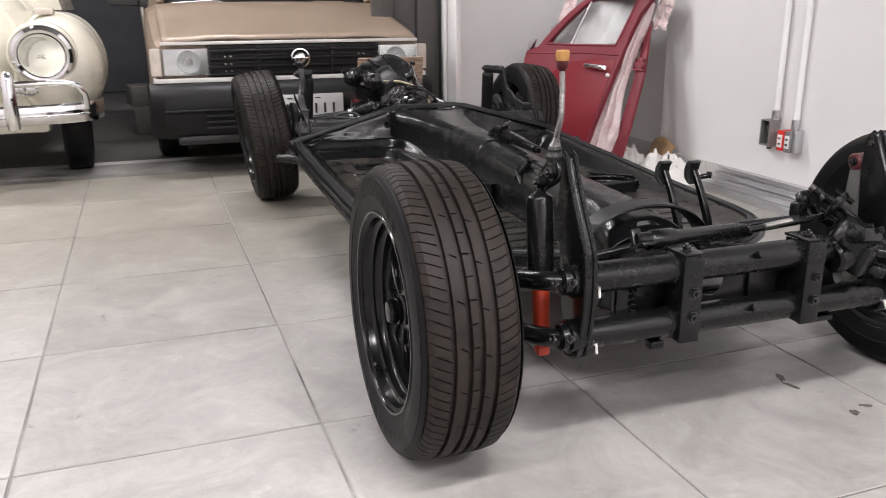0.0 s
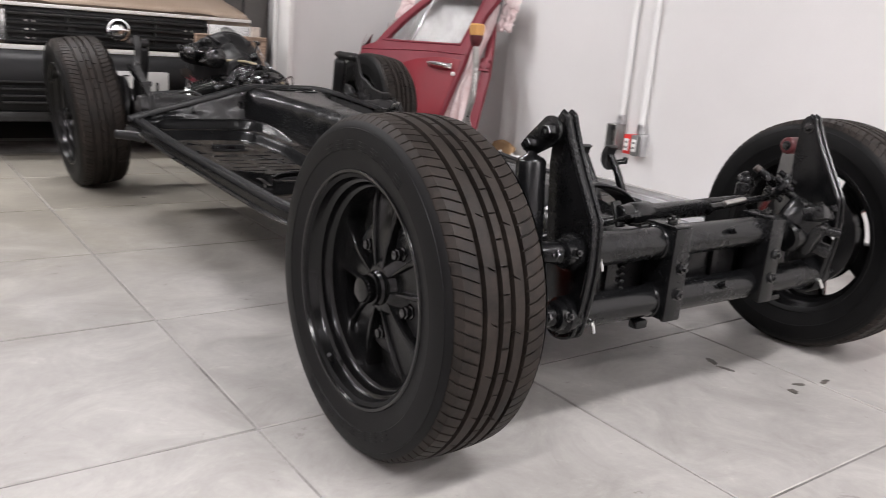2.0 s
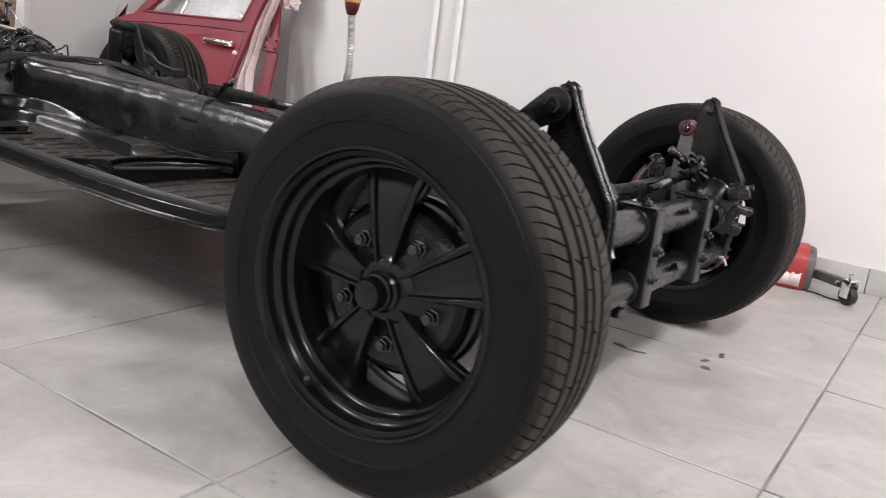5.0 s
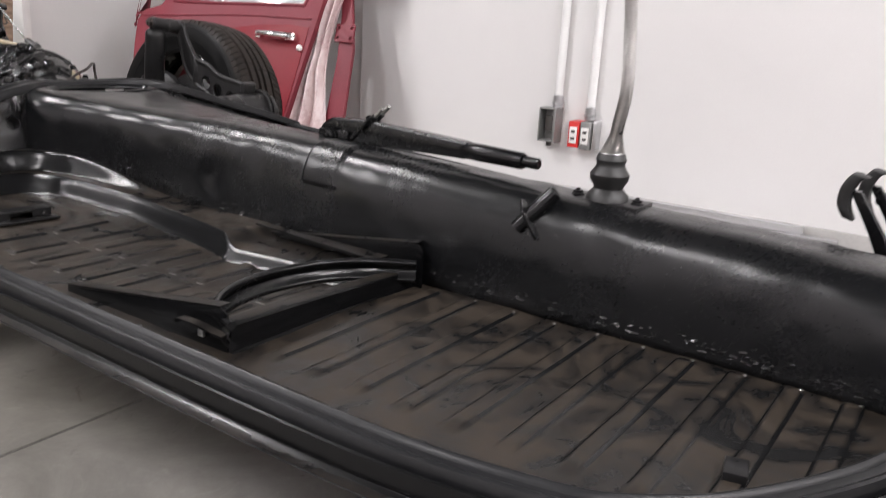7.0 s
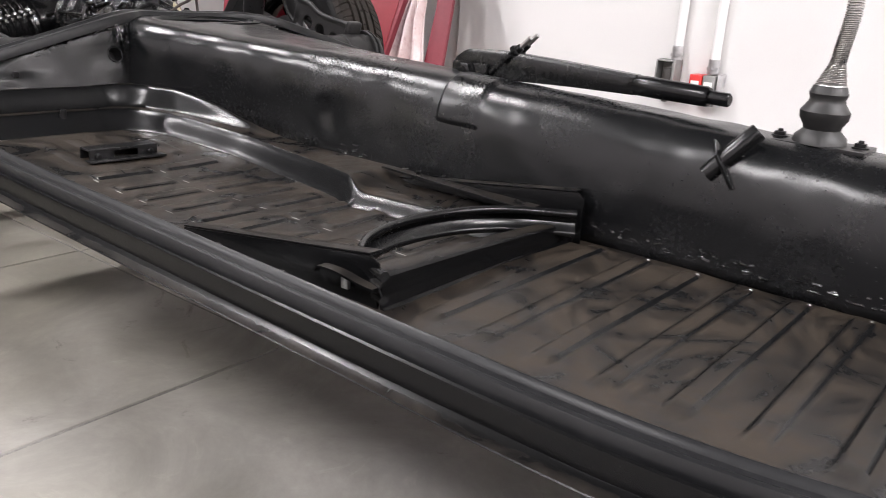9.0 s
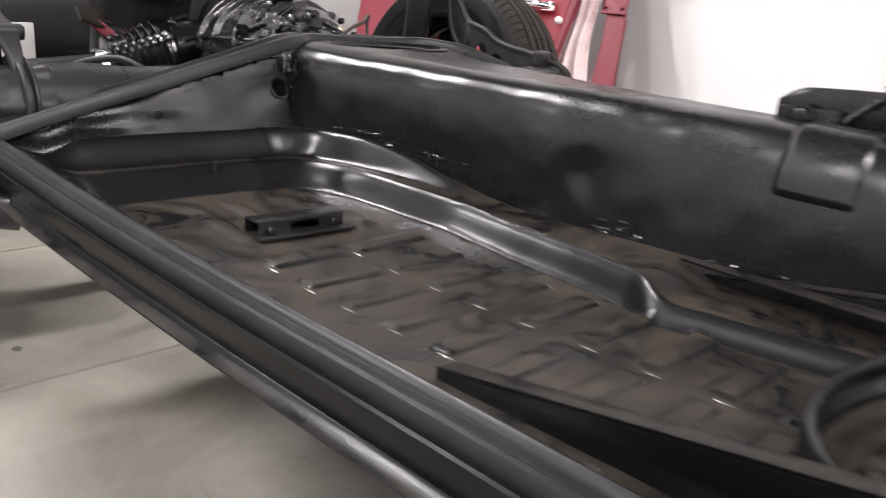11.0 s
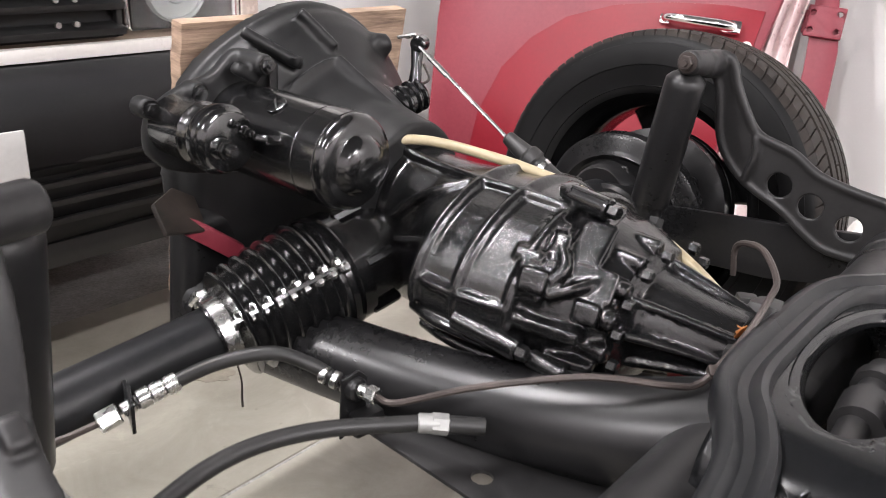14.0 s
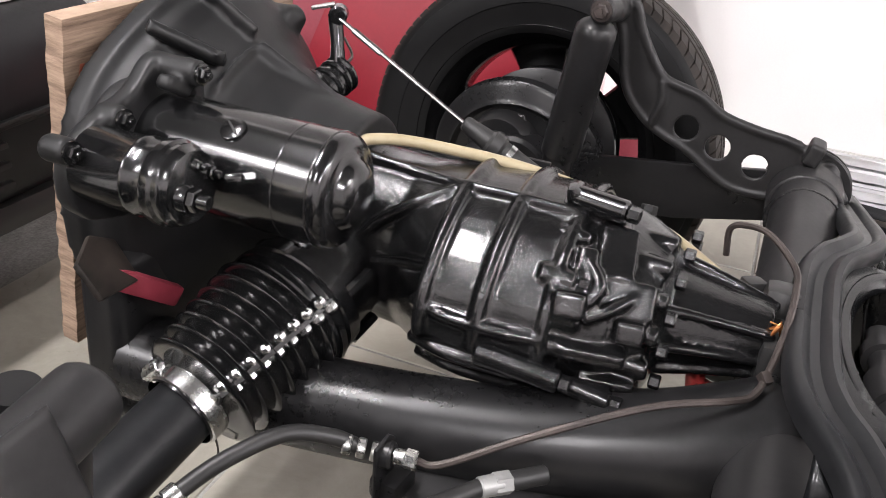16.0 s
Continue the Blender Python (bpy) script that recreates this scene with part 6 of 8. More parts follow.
rod(bm, (0.050, 2.086, 0.462), (0.060, 2.086, 0.486), 0.0075, seg=6, bev=0.001)
block(bm, (0.046, 2.078, 0.468), (0.026, 0.020, 0.005), (0, -20, 20), 0.002)
part("tube_clip", bm, BELL, gear)
bm = B()
block(bm, (0.010, 1.955, 0.402), (0.10, 0.034, 0.070), (0, 0, 0), 0.010)
block(bm, (0.030, 1.962, 0.438), (0.042, 0.030, 0.034), (0, 12, 0), 0.009)
block(bm, (0.045, 1.985, 0.432), (0.020, 0.018, 0.030), (0, 8, 30), 0.004)
part("front_mount", bm, HOSE, gear, "rubber and steel nose mount")
bm = B()
block(bm, (-0.050, 1.990, 0.345), (0.05, 0.012, 0.075), (0, 8, 20), 0.003)
part("mount_pad", bm, REDBOX, gear, "red rubber mount pad")
bm = B()
rnd = random.Random(6)
for i in range(9):
    sweep(bm, [(-0.028, 1.968, 0.436), (-0.031 + 0.008 * rnd.random(), 1.962, 0.446 + 0.006 * rnd.random()), (-0.030 + 0.012 * rnd.random(), 1.956 + 0.014 * rnd.random(), 0.440 + 0.014 * rnd.random())], 0.0008, 5, 5)
part("bond_wire", bm, COPPER, gear, "frayed copper wire end")
bm = B()
sweep(bm, [(-0.004, 2.052, 0.462), (-0.012, 2.01, 0.448), (-0.026, 1.972, 0.436)], 0.0028, 8)
part("bond_cable", bm, HOSE, gear)
# clutch lever and its cable
bm = B()
rod(bm, (0.030, 2.420, 0.522), (0.084, 2.414, 0.538), 0.0165, seg=20, bev=0.003)
for q in (0.55, 0.78, 0.95):
    c = Vector((0.030, 2.420, 0.522)).lerp(Vector((0.084, 2.414, 0.538)), q)
    rod(bm, c, c + Vector((0.006, -0.001, 0.002)), 0.0200, seg=20, bev=0.002)
sweep(bm, [(0.078, 2.415, 0.536), (0.086, 2.420, 0.566), (0.094, 2.427, 0.590)], [0.0095, 0.0065, 0.0075], 10)
rod(bm, (0.086, 2.420, 0.594), (0.104, 2.428, 0.594), 0.0095, seg=14, bev=0.002)
part("clutch_lever", bm, STARTER, gear)
bm = B()
sweep(bm, [(0.070, 2.413, 0.548), (0.082, 2.406, 0.552), (0.098, 2.41, 0.556), (0.096, 2.418, 0.572)], 0.0016, 6)
part("return_wire", bm, BRAKELINE, gear)
bm = B()
rod(bm, (0.090, 2.428, 0.596), (0.066, 2.262, 0.517), 0.0021, seg=8)
c0, c1 = Vector((0.090, 2.428, 0.596)), Vector((0.066, 2.262, 0.517))
rod(bm, c0.lerp(c1, 0.16), c0.lerp(c1, 0.36), 0.0034, seg=8)
block(bm, (0.086, 2.436, 0.602), (0.007, 0.024, 0.004), (-14, 0, 24), 0.0015)
block(bm, (0.094, 2.438, 0.600), (0.006, 0.018, 0.004), (-14, 0, -20), 0.0015)
part("clutch_cable", bm, ZINC, gear, "bright clutch cable with wing nut")
bm = B()
rod(bm, (0.070, 2.272, 0.521), (0.070, 2.240, 0.505), 0.0075, 0.0105, 12, 0.002)
rod(bm, (0.070, 2.246, 0.508), (0.072, 2.232, 0.500), 0.0135, seg=14, bev=0.003)
rod(bm, (0.072, 2.232, 0.500), (0.084, 2.13, 0.440), 0.0105, seg=12)
part("cable_boot", bm, HOSE, gear)
bm = B()
rod(bm, (0.0725, 2.228, 0.4975), (0.0730, 2.223, 0.4945), 0.0118, seg=14)
part("boot_ring", bm, ZINC, gear)
bm = B()
block(bm, (0.088, 2.205, 0.468), (0.006, 0.036, 0.05), (0, 0, 0), 0.003)
rod(bm, (0.075, 2.20, 0.462), (0.10, 2.20, 0.462), 0.012, seg=14, bev=0.002)
part("cable_bracket", bm, BLACK, gear)
bm = B()
sweep(bm, [(-0.070, 2.36, 0.518), (-0.010, 2.318, 0.520), (0.018, 2.246, 0.513), (0.040, 2.190, 0.501), (0.050, 2.138, 0.489), (0.052, 2.082, 0.473), (0.049, 2.038, 0.454), (0.040, 1.992, 0.431)], 0.0053, 12)
part("guide_tube", bm, BEIGE, gear, "beige cable guide tube")
# swing axle boots and tubes on both sides
for sgn in (-1, 1):
    m, ln = along((sgn * 0.117, 2.345, 0.394), (sgn * 0.230, 2.364, 0.364))
    prof = [(0.050, -0.006), (0.0600, 0.0), (0.0610, 0.006), (0.0585, 0.010)]
    for i in range(7):
        h, r = 0.013 + i * 0.0138, 0.0650 - 0.0018 * i
        prof += [(r - 0.0066, h), (r - 0.0052, h + 0.0045), (r - 0.0022, h + 0.0078), (r - 0.0004, h + 0.0092), (r, h + 0.0102), (r - 0.0010, h + 0.0114), (r - 0.0052, h + 0.0130)]
    prof += [(0.044, ln - 0.010), (0.0335, ln - 0.005), (0.0322, ln + 0.012)]
    bm = B()
    lathe(bm, prof, m, 56)
    part("axle_boot", bm, STARTER, gear, "pleated black rubber axle boot")
    bm = B()
    lathe(bm, [(0.0605, 0.0005), (0.0622, 0.001), (0.0622, 0.0075), (0.0605, 0.008)], m, 48)
    for k in range(14):
        a = radians(190 + 5 * k)
        block(bm, m @ Vector((0.0624 * math.cos(a), 0.0624 * math.sin(a), 0.0042)), (0.0016, 0.0016, 0.0060), (0, 0, 0), 0.0004, seg=1)
    part("inner_band", bm, STARTER, gear, "black worm-drive band at the gearbox end")
    bm = B()
    lathe(bm, [(0.050, -0.024), (0.059, -0.020), (0.060, -0.006), (0.054, 0.000)], m, 40)
    lathe(bm, [(0.040, -0.076), (0.050, -0.062), (0.054, -0.040), (0.054, -0.022)], m, 40)
    flange = part("side_flange", bm, STARTER, gear)
    for k in range(6):
        a = radians(25 + 60 * k)
        bm = B()
        rod(bm, m @ Vector((0.0565 * math.cos(a), 0.0565 * math.sin(a), -0.050)), m @ Vector((0.0565 * math.cos(a), 0.0565 * math.sin(a), -0.018)), 0.0055, seg=6, bev=0.001)
        part("flange_nut", bm, STARTER, flange)
    bm = B()
    d = (m.to_3x3() @ Vector((0, 0, 1))).normalized()
    lathe(bm, [(0.0325, ln - 0.006), (0.0345, ln - 0.005), (0.0345, ln + 0.009), (0.0325, ln + 0.010)], m, 40)
    c = m @ Vector((0, 0, ln + 0.002))
    block(bm, c + Vector((0, 0.029, 0.022)), (0.014, 0.016, 0.012), (45, 0, 0), 0.003)
    rod(bm, c + Vector((-0.004, 0.036, 0.016)), c + Vector((-0.004, 0.020, 0.032)), 0.005, seg=8, bev=0.001)
    part("hose_clamp", bm, ZINC, gear, "bright worm-drive hose clamp")
    # Raised black bars give the band's slots their shade by colour.
    bm = B()
    for k in range(7):
        a = -0.55 + 0.075 * k
        block(bm, c + Vector((0, -0.0346 * math.cos(a), 0.0346 * math.sin(a + 0.9) * 0.9)), (0.010, 0.0012, 0.0014), (0, 0, 0), 0)
    part("clamp_slot", bm, INK, gear)
    # split seam of the boot with its row of screws, facing forward and up
    w = Vector((0, -0.80, 0.60))
    w = (w - d * w.dot(d)).normalized()
    bm = B()
    seam = [m @ Vector((0, 0, h)) + w * r for h, r in ((0.004, 0.062), (0.04, 0.056), (0.08, 0.048), (ln - 0.004, 0.039))]
    side = d.cross(w).normalized()
    loft(bm, [[p + side * 0.002 - w * 0.02, p + side * 0.002 + w * 0.008, p - side * 0.002 + w * 0.008, p - side * 0.002 - w * 0.02] for p in catmull(seam, 6)])
    part("boot_seam", bm, STARTER, gear)
    for i in range(8):
        t = (i + 0.4) / 8
        p = m @ Vector((0, 0, 0.004 + (ln - 0.010) * t)) + w * (0.066 - 0.024 * t)
        for e in (-1, 1):
            bm = B()
            q = p + side * e * 0.0068 + d * 0.003 * e
            mm, _ = along(q - side * e * 0.006, q + side * e * 0.01)
            lathe(bm, [(0.0042, -0.002), (0.0058, 0.0), (0.0064, 0.001), (0.0064, 0.0055), (0.0044, 0.0078), (0.0, 0.0082)], mm, 8)
            part("boot_screw", bm, ZINC, gear)
    bm = B()
    a0, a1 = Vector((sgn * 0.222, 2.364, 0.364)), Vector((sgn * 0.60, 2.366, 0.330))
    rod(bm, a0, a1, 0.0275, seg=32)
    part("swing_axle_tube", bm, SEAL, gear, "satin black swing axle tube")
    bm = B()
    rod(bm, a0.lerp(a1, 0.62), a0.lerp(a1, 0.80), 0.048, 0.060, 28, 0.004)
    part("bearing_carrier", bm, BLACK, gear)
    bm = B()
    lathe(bm, [(0.0, -0.022), (0.05, -0.022), (0.058, -0.012), (0.100, -0.010), (0.108, -0.016), (0.114, -0.010), (0.132, -0.006), (0.138, 0.0), (0.138, 0.016), (0.130, 0.018), (0.0, 0.018)], along((sgn * 0.515, 2.350, 0.300), (sgn * 0.60, 2.350, 0.311))[0], 56)
    backing = part("backing_plate", bm, BLACK, gear, "satin black brake backing plate")
    for a in (60, 95, 130, 200, 320):
        c = along((sgn * 0.515, 2.350, 0.300), (sgn * 0.60, 2.350, 0.311))[0] @ Vector((0.085 * math.cos(radians(a)), 0.085 * math.sin(radians(a)), -0.010))
        bm = B()
        rod(bm, c, c - Vector((sgn * 0.008, 0, 0)), 0.009, seg=6, bev=0.002)
        part("plate_bolt", bm, BLACK, backing)

bm = B()
block(bm, (-0.015, 2.006, 0.352), (0.030, 0.022, 0.034), (20, 10, 0), 0.005)
rod(bm, (-0.012, 2.010, 0.362), (-0.008, 2.016, 0.396), 0.008, seg=12)
part("drain_lug", bm, REDCASE, gear, "small red lug under the gearbox nose")

# ---- starter ----
st = thing("starter_motor", "gloss black starter motor with solenoid on the bell housing", "starter motor", CH)
SA, SB = Vector((-0.143, 2.480, 0.530)), Vector((-0.143, 2.262, 0.530))
m, ln = along(SA, SB)
bm = B()
lathe(bm, [(0.030, 0), (0.0445, 0.008), (0.0445, 0.028), (0.0458, 0.030), (0.0458, 0.036), (0.0442, 0.038), (0.0442, 0.1655), (0.0434, 0.1662), (0.0434, 0.1672), (0.0445, 0.168), (0.0445, 0.1930), (0.0437, 0.1936), (0.0439, 0.1944), (0.0430, 0.1995), (0.0395, 0.2036), (0.0340, 0.2052), (0.0285, 0.2056), (0.0262, 0.2074), (0.0242, 0.2116), (0.0190, 0.2158), (0.0100, 0.2180), (0.0, 0.2184)], m, 56)
part("motor_body", bm, STARTER, st)
bm = B()
sd = Vector((-0.50, 0, 0.866))
c = Vector((-0.143, 2.358, 0.530)) + sd * 0.0436
mm = along(c, c + sd)[0]
lathe(bm, [(0.0098, 0), (0.0098, 0.0022), (0.0086, 0.0028), (0.0, 0.0028)], mm, 24)
part("cover_screw", bm, STARTER, st)
# Thin black bar on the head, painted shade in place of a cut slot.
bm = B()
block(bm, (0, 0, 0.0030), (0.0016, 0.0165, 0.0010), (0, 0, 52), 0.0002, mm)
part("screw_slot", bm, INK, st)
m2, l2 = along((-0.219, 2.440, 0.543), (-0.219, 2.352, 0.545))
bm = B()
lathe(bm, [(0.0, 0), (0.024, 0.0), (0.0275, 0.003), (0.0280, 0.048), (0.0288, 0.049), (0.0288, 0.052), (0.0275, 0.054), (0.0275, 0.066), (0.0302, 0.067), (0.0308, 0.069), (0.0308, 0.074), (0.0288, 0.076), (0.0288, 0.080), (0.0268, 0.082), (0.0255, 0.087), (0.0180, 0.0895), (0.0, 0.090)], m2, 44)
part("solenoid", bm, STARTER, st)
dd = (m2.to_3x3() @ Vector((0, 0, 1)))
for dx, dz, r, h in ((-0.010, -0.004, 0.0105, 0.022), (0.014, 0.006, 0.0060, 0.014), (0.004, 0.014, 0.0045, 0.010)):
    c = Vector((-0.221 + dx, 2.352, 0.547 + dz))
    bm = B()
    rod(bm, c, c + dd * h * 0.35, r, r * 0.9, 18, 0.001)
    rod(bm, c + dd * h * 0.35, c + dd * h * 0.62, r * 0.8, seg=6, bev=0.001)
    rod(bm, c + dd * h * 0.60, c + dd * h, r * 0.5, seg=12, bev=0.001)
    part("terminal", bm, STARTER, st)
bm = B()
block(bm, (-0.196, 2.336, 0.548), (0.016, 0.012, 0.006), (0, 20, 30), 0.002)
rod(bm, (-0.193, 2.338, 0.546), (-0.186, 2.325, 0.548), 0.0045, seg=6, bev=0.001)
part("spade_terminal", bm, STARTER, st)
# drive end flange that clamps both cylinders to the bell housing
bm = B()
prism(bm, catmull2([(-0.085, -0.030), (-0.050, -0.040), (0.0, -0.046), (0.042, -0.030), (0.048, 0.020), (0.030, 0.062), (-0.002, 0.074), (-0.030, 0.054), (-0.070, 0.042), (-0.098, 0.022), (-0.102, -0.010), (-0.085, -0.030)])[:-1], 0.016, pose(-0.143, 2.446, 0.530, 90, 0, 0), 0.004)
rod(bm, (-0.143, 2.438, 0.530), (-0.143, 2.480, 0.530), 0.048, 0.050, 36, 0.004)
rod(bm, (-0.139, 2.405, 0.594), (-0.139, 2.452, 0.594), 0.0105, seg=16, bev=0.002)
block(bm, (-0.152, 2.420, 0.586), (0.030, 0.014, 0.012), (0, 28, 0), 0.004)
for p in ((-0.246, 2.430, 0.562), (-0.196, 2.430, 0.570)):
    rod(bm, p, (p[0], 2.452, p[2]), 0.010, seg=14, bev=0.002)
part("drive_flange", bm, BELL, st, "cast black drive end flange", cast=0.0022, soften=3)
for p in ((-0.139, 2.405, 0.594), (-0.246, 2.430, 0.562), (-0.196, 2.430, 0.570), (-0.120, 2.432, 0.590)):
    bm = B()
    bolt(bm, p, (0, -1, 0), 0.0062, 0.006)
    part("flange_bolt", bm, STARTER, st)

# ---- board, straps and brake hoses ----
board = thing("plywood_board", "rough pine board propped behind the bell housing", "board", CH @ pose(-0.148, 2.583, 0.296, 8, 0, 0))
bm = B()
rnd = random.Random(12)
edge = [(0.0, 0.0)] + [(0.33 * k / 24, 0.0) for k in range(1, 24)] + [(0.33, 0.0), (0.33, 0.325), (0.0, 0.325)] + [(rnd.uniform(-0.0012, 0.0012), 0.325 - 0.325 * k / 40) for k in range(1, 40)]
prism(bm, edge, 0.018, pose(0, 0, 0, 90, 0, 0), 0)
part("board", bm, WOOD, board)
bm = B()
for i in range(4):
    for dx in (-0.009, 0.009):
        block(bm, (0.026 + dx, -0.0094, 0.272 - 0.052 * i), (0.004, 0.0006, 0.026), (0, 6, 0), 0)
    block(bm, (0.026, -0.0094, 0.282 - 0.052 * i), (0.018, 0.0006, 0.004), (0, 6, 0), 0)
part("ink_mark", bm, STAMP, board, "faded red stencil bars")
rag = thing("rear_mount_bracket", "worn steel bracket with a red tag under the bell housing", "bracket", CH)
bm = B()
prism(bm, [(-0.030, -0.018), (0.026, -0.026), (0.034, 0.012), (0.010, 0.026), (-0.026, 0.014)], 0.006, pose(-0.216, 2.450, 0.452, 52, 8, 20), 0.002)
part("bracket_plate", bm, TREAD, rag)
bm = B()
block(bm, (-0.190, 2.446, 0.425), (0.088, 0.012, 0.019), (0, 36, -20), 0.004)
part("red_tag", bm, REDPAINT, rag, "small red painted lug")
bm = B()
block(bm, (-0.150, 2.478, 0.362), (0.110, 0.05, 0.160), (0, 4, 0), 0.020, seg=4)
part("foot", bm, BLACK, rag)

hose = thing("brake_hose", "black brake hoses with bright ferrules and a steel pipe", "brake hose", CH)
bm = B()
sweep(bm, [(-0.345, 2.316, 0.360), (-0.315, 2.306, 0.371), (-0.284, 2.288, 0.384), (-0.249, 2.264, 0.389), (-0.228, 2.240, 0.380), (-0.217, 2.226, 0.369)], 0.0062, 10)
part("flex_hose", bm, HOSE, hose)
bm = B()
sweep(bm, [(-0.372, 2.322, 0.351), (-0.400, 2.335, 0.342), (-0.44, 2.345, 0.342), (-0.50, 2.34, 0.345)], 0.0030, 8)
part("pipe_end", bm, BRAKELINE, hose)
bm = B()
rod(bm, (-0.374, 2.323, 0.350), (-0.358, 2.3185, 0.3555), 0.0088, seg=6, bev=0.001)
rod(bm, (-0.356, 2.318, 0.356), (-0.346, 2.316, 0.360), 0.0065, seg=12, bev=0.001)
for q in range(3):
    p = Vector((-0.343, 2.316, 0.361)).lerp(Vector((-0.322, 2.309, 0.368)), q / 2)
    rod(bm, p, p + Vector((0.0098, -0.0034, 0.0034)), 0.0085 - 0.0006 * (q % 2), seg=12, bev=0.001)
part("ferrule", bm, ZINC, hose, "bright hose ferrule")
bm = B()
for q in range(3):
    p = Vector((-0.2225, 2.233, 0.372)).lerp(Vector((-0.2145, 2.214, 0.367)), q / 2)
    rod(bm, p, p + Vector((0.0022, -0.0062, -0.001)), 0.0078, seg=12, bev=0.001)
rod(bm, (-0.2125, 2.196, 0.368), (-0.2115, 2.186, 0.369), 0.0062, seg=12, bev=0.001)
rod(bm, (-0.2115, 2.188, 0.369), (-0.2105, 2.178, 0.369), 0.0075, seg=6, bev=0.001)
part("ferrule", bm, ZINC, hose, "bright hose ferrule")
bm = B()
prism(bm, [(-0.013, -0.045), (0.014, -0.034), (0.014, 0.008), (0.006, 0.016), (-0.012, 0.013)], 0.003, pose(-0.2135, 2.204, 0.366, 90, 0, -6), 0.001)
rod(bm, (-0.2135, 2.207, 0.367), (-0.2125, 2.196, 0.368), 0.0105, seg=16, bev=0.002)
block(bm, (-0.205, 2.20, 0.335), (0.03, 0.024, 0.02), (0, 0, -6), 0.004)
part("hose_bracket", bm, BLACK, hose)
bm = B()
prism(bm, [(-0.022, -0.012), (0.018, -0.016), (0.026, 0.010), (0.004, 0.010), (-0.006, 0.024), (-0.014, 0.012), (-0.026, 0.016)], 0.003, pose(-0.350, 2.317, 0.358, 90, 0, 68), 0.0008)
part("hose_bracket", bm, BLACK, hose)
bm = B()
sweep(bm, [(-0.2105, 2.180, 0.369), (-0.204, 2.162, 0.368), (-0.176, 2.106, 0.396), (-0.132, 2.036, 0.418), (-0.098, 1.985, 0.419), (-0.082, 1.969, 0.420), (-0.060, 1.962, 0.432), (-0.028, 1.957, 0.449), (0.002, 1.956, 0.467), (0.026, 1.960, 0.476), (0.055, 1.983, 0.486), (0.073, 2.003, 0.482), (0.081, 2.016, 0.472), (0.083, 2.014, 0.445)], 0.0029, 8)
part("brake_pipe", bm, BRAKELINE, hose, "dull brown steel brake pipe")
bm = B()
block(bm, (-0.068, 1.964, 0.427), (0.010, 0.008, 0.009), (0, -30, 40), 0.002)
part("pipe_clip", bm, BRAKELINE, hose)
bm = B()
sweep(bm, [(-0.49, 2.150, 0.372), (-0.404, 2.176, 0.380), (-0.344, 2.181, 0.383), (-0.284, 2.168, 0.378), (-0.216, 2.129, 0.371)], 0.0066, 10)
rod(bm, (-0.206, 2.120, 0.370), (-0.177, 2.092, 0.367), 0.0072, seg=14, bev=0.001)
part("loose_hose", bm, HOSE, hose, "loose black cable sleeve")
bm = B()
rod(bm, (-0.216, 2.129, 0.371), (-0.203, 2.117, 0.370), 0.0078, seg=12, bev=0.001)
rod(bm, (-0.208, 2.122, 0.3705), (-0.198, 2.112, 0.369), 0.0086, seg=6, bev=0.001)
part("sleeve_ferrule", bm, GREYBOX, hose, "bright end ferrule of the sleeve")

bm = B()
sweep(bm, [(-0.228, 2.345, 0.336), (-0.220, 2.350, 0.31), (-0.212, 2.362, 0.282), (-0.203, 2.374, 0.262)], [0.0009, 0.0009, 0.0015, 0.0012], 6)
part("hanging_wire", bm, BRAKELINE, hose, "thin wire hanging under the axle boot")

# ---- red car door leaning at the wall ----
REDCLEAN = surface("clean_red_paint", (0.17, 0.004, 0.012), (0.21, 0.006, 0.016), (0.42, 0.52), scale=3, fine=120, bump=0.01, coat=0.0, spec=0.3)
d0, d1 = Vector((1.115, 2.37, 0)), Vector((0.945, 3.23, 0))
along_d = (d1 - d0).normalized()
lean = (Vector((0.32, 0.065, 1.0))).normalized()
DM = Matrix.Translation(d0) @ Matrix((along_d, lean, along_d.cross(lean))).transposed().to_4x4()   # x along, y up, z out of the skin (towards the wall is -z)
if (DM.to_3x3() @ Vector((0, 0, 1))).x > 0:
    DM = DM @ Matrix.Diagonal((1, 1, -1, 1))
door = thing("car_door", "dusty red old car door leaning against the white wall", "car door")
OUT = [(0.072, 0.03), (0.10, 0.0), (0.66, 0.0), (0.73, 0.04), (0.78, 0.25), (0.81, 0.50), (0.815, 0.59), (0.79, 0.63), (0.71, 0.655), (0.65, 0.73), (0.56, 0.82), (0.455, 0.905), (0.36, 0.962), (0.22, 0.980), (-0.10, 0.982), (-0.130, 0.965), (-0.105, 0.92), (-0.060, 0.85), (-0.032, 0.75), (-0.008, 0.60), (0.018, 0.45), (0.050, 0.25)]
WIN = [(0.062, 0.682), (0.605, 0.672), (0.615, 0.69), (0.53, 0.785), (0.44, 0.865), (0.37, 0.915), (0.32, 0.934), (0.0, 0.936), (-0.018, 0.925), (0.045, 0.70)]
bm = B()
prism(bm, OUT, 0.030, DM @ pose(0, 0, 0), 0.006, holes=(WIN,))
part("skin", bm, REDPAINT, door)
bm = B()
prism(bm, [(0.088, 0.03), (0.60, 0.03), (0.645, 0.14), (0.64, 0.28), (0.60, 0.40), (0.54, 0.48), (0.46, 0.54), (0.35, 0.580), (0.22, 0.600), (0.10, 0.606), (0.014, 0.600), (0.042, 0.36)], 0.003, DM @ pose(0, 0, 0.0165), 0.001)
part("clean_panel", bm, REDCLEAN, door, "clean dark red area below the dusty arc")
bm = B()
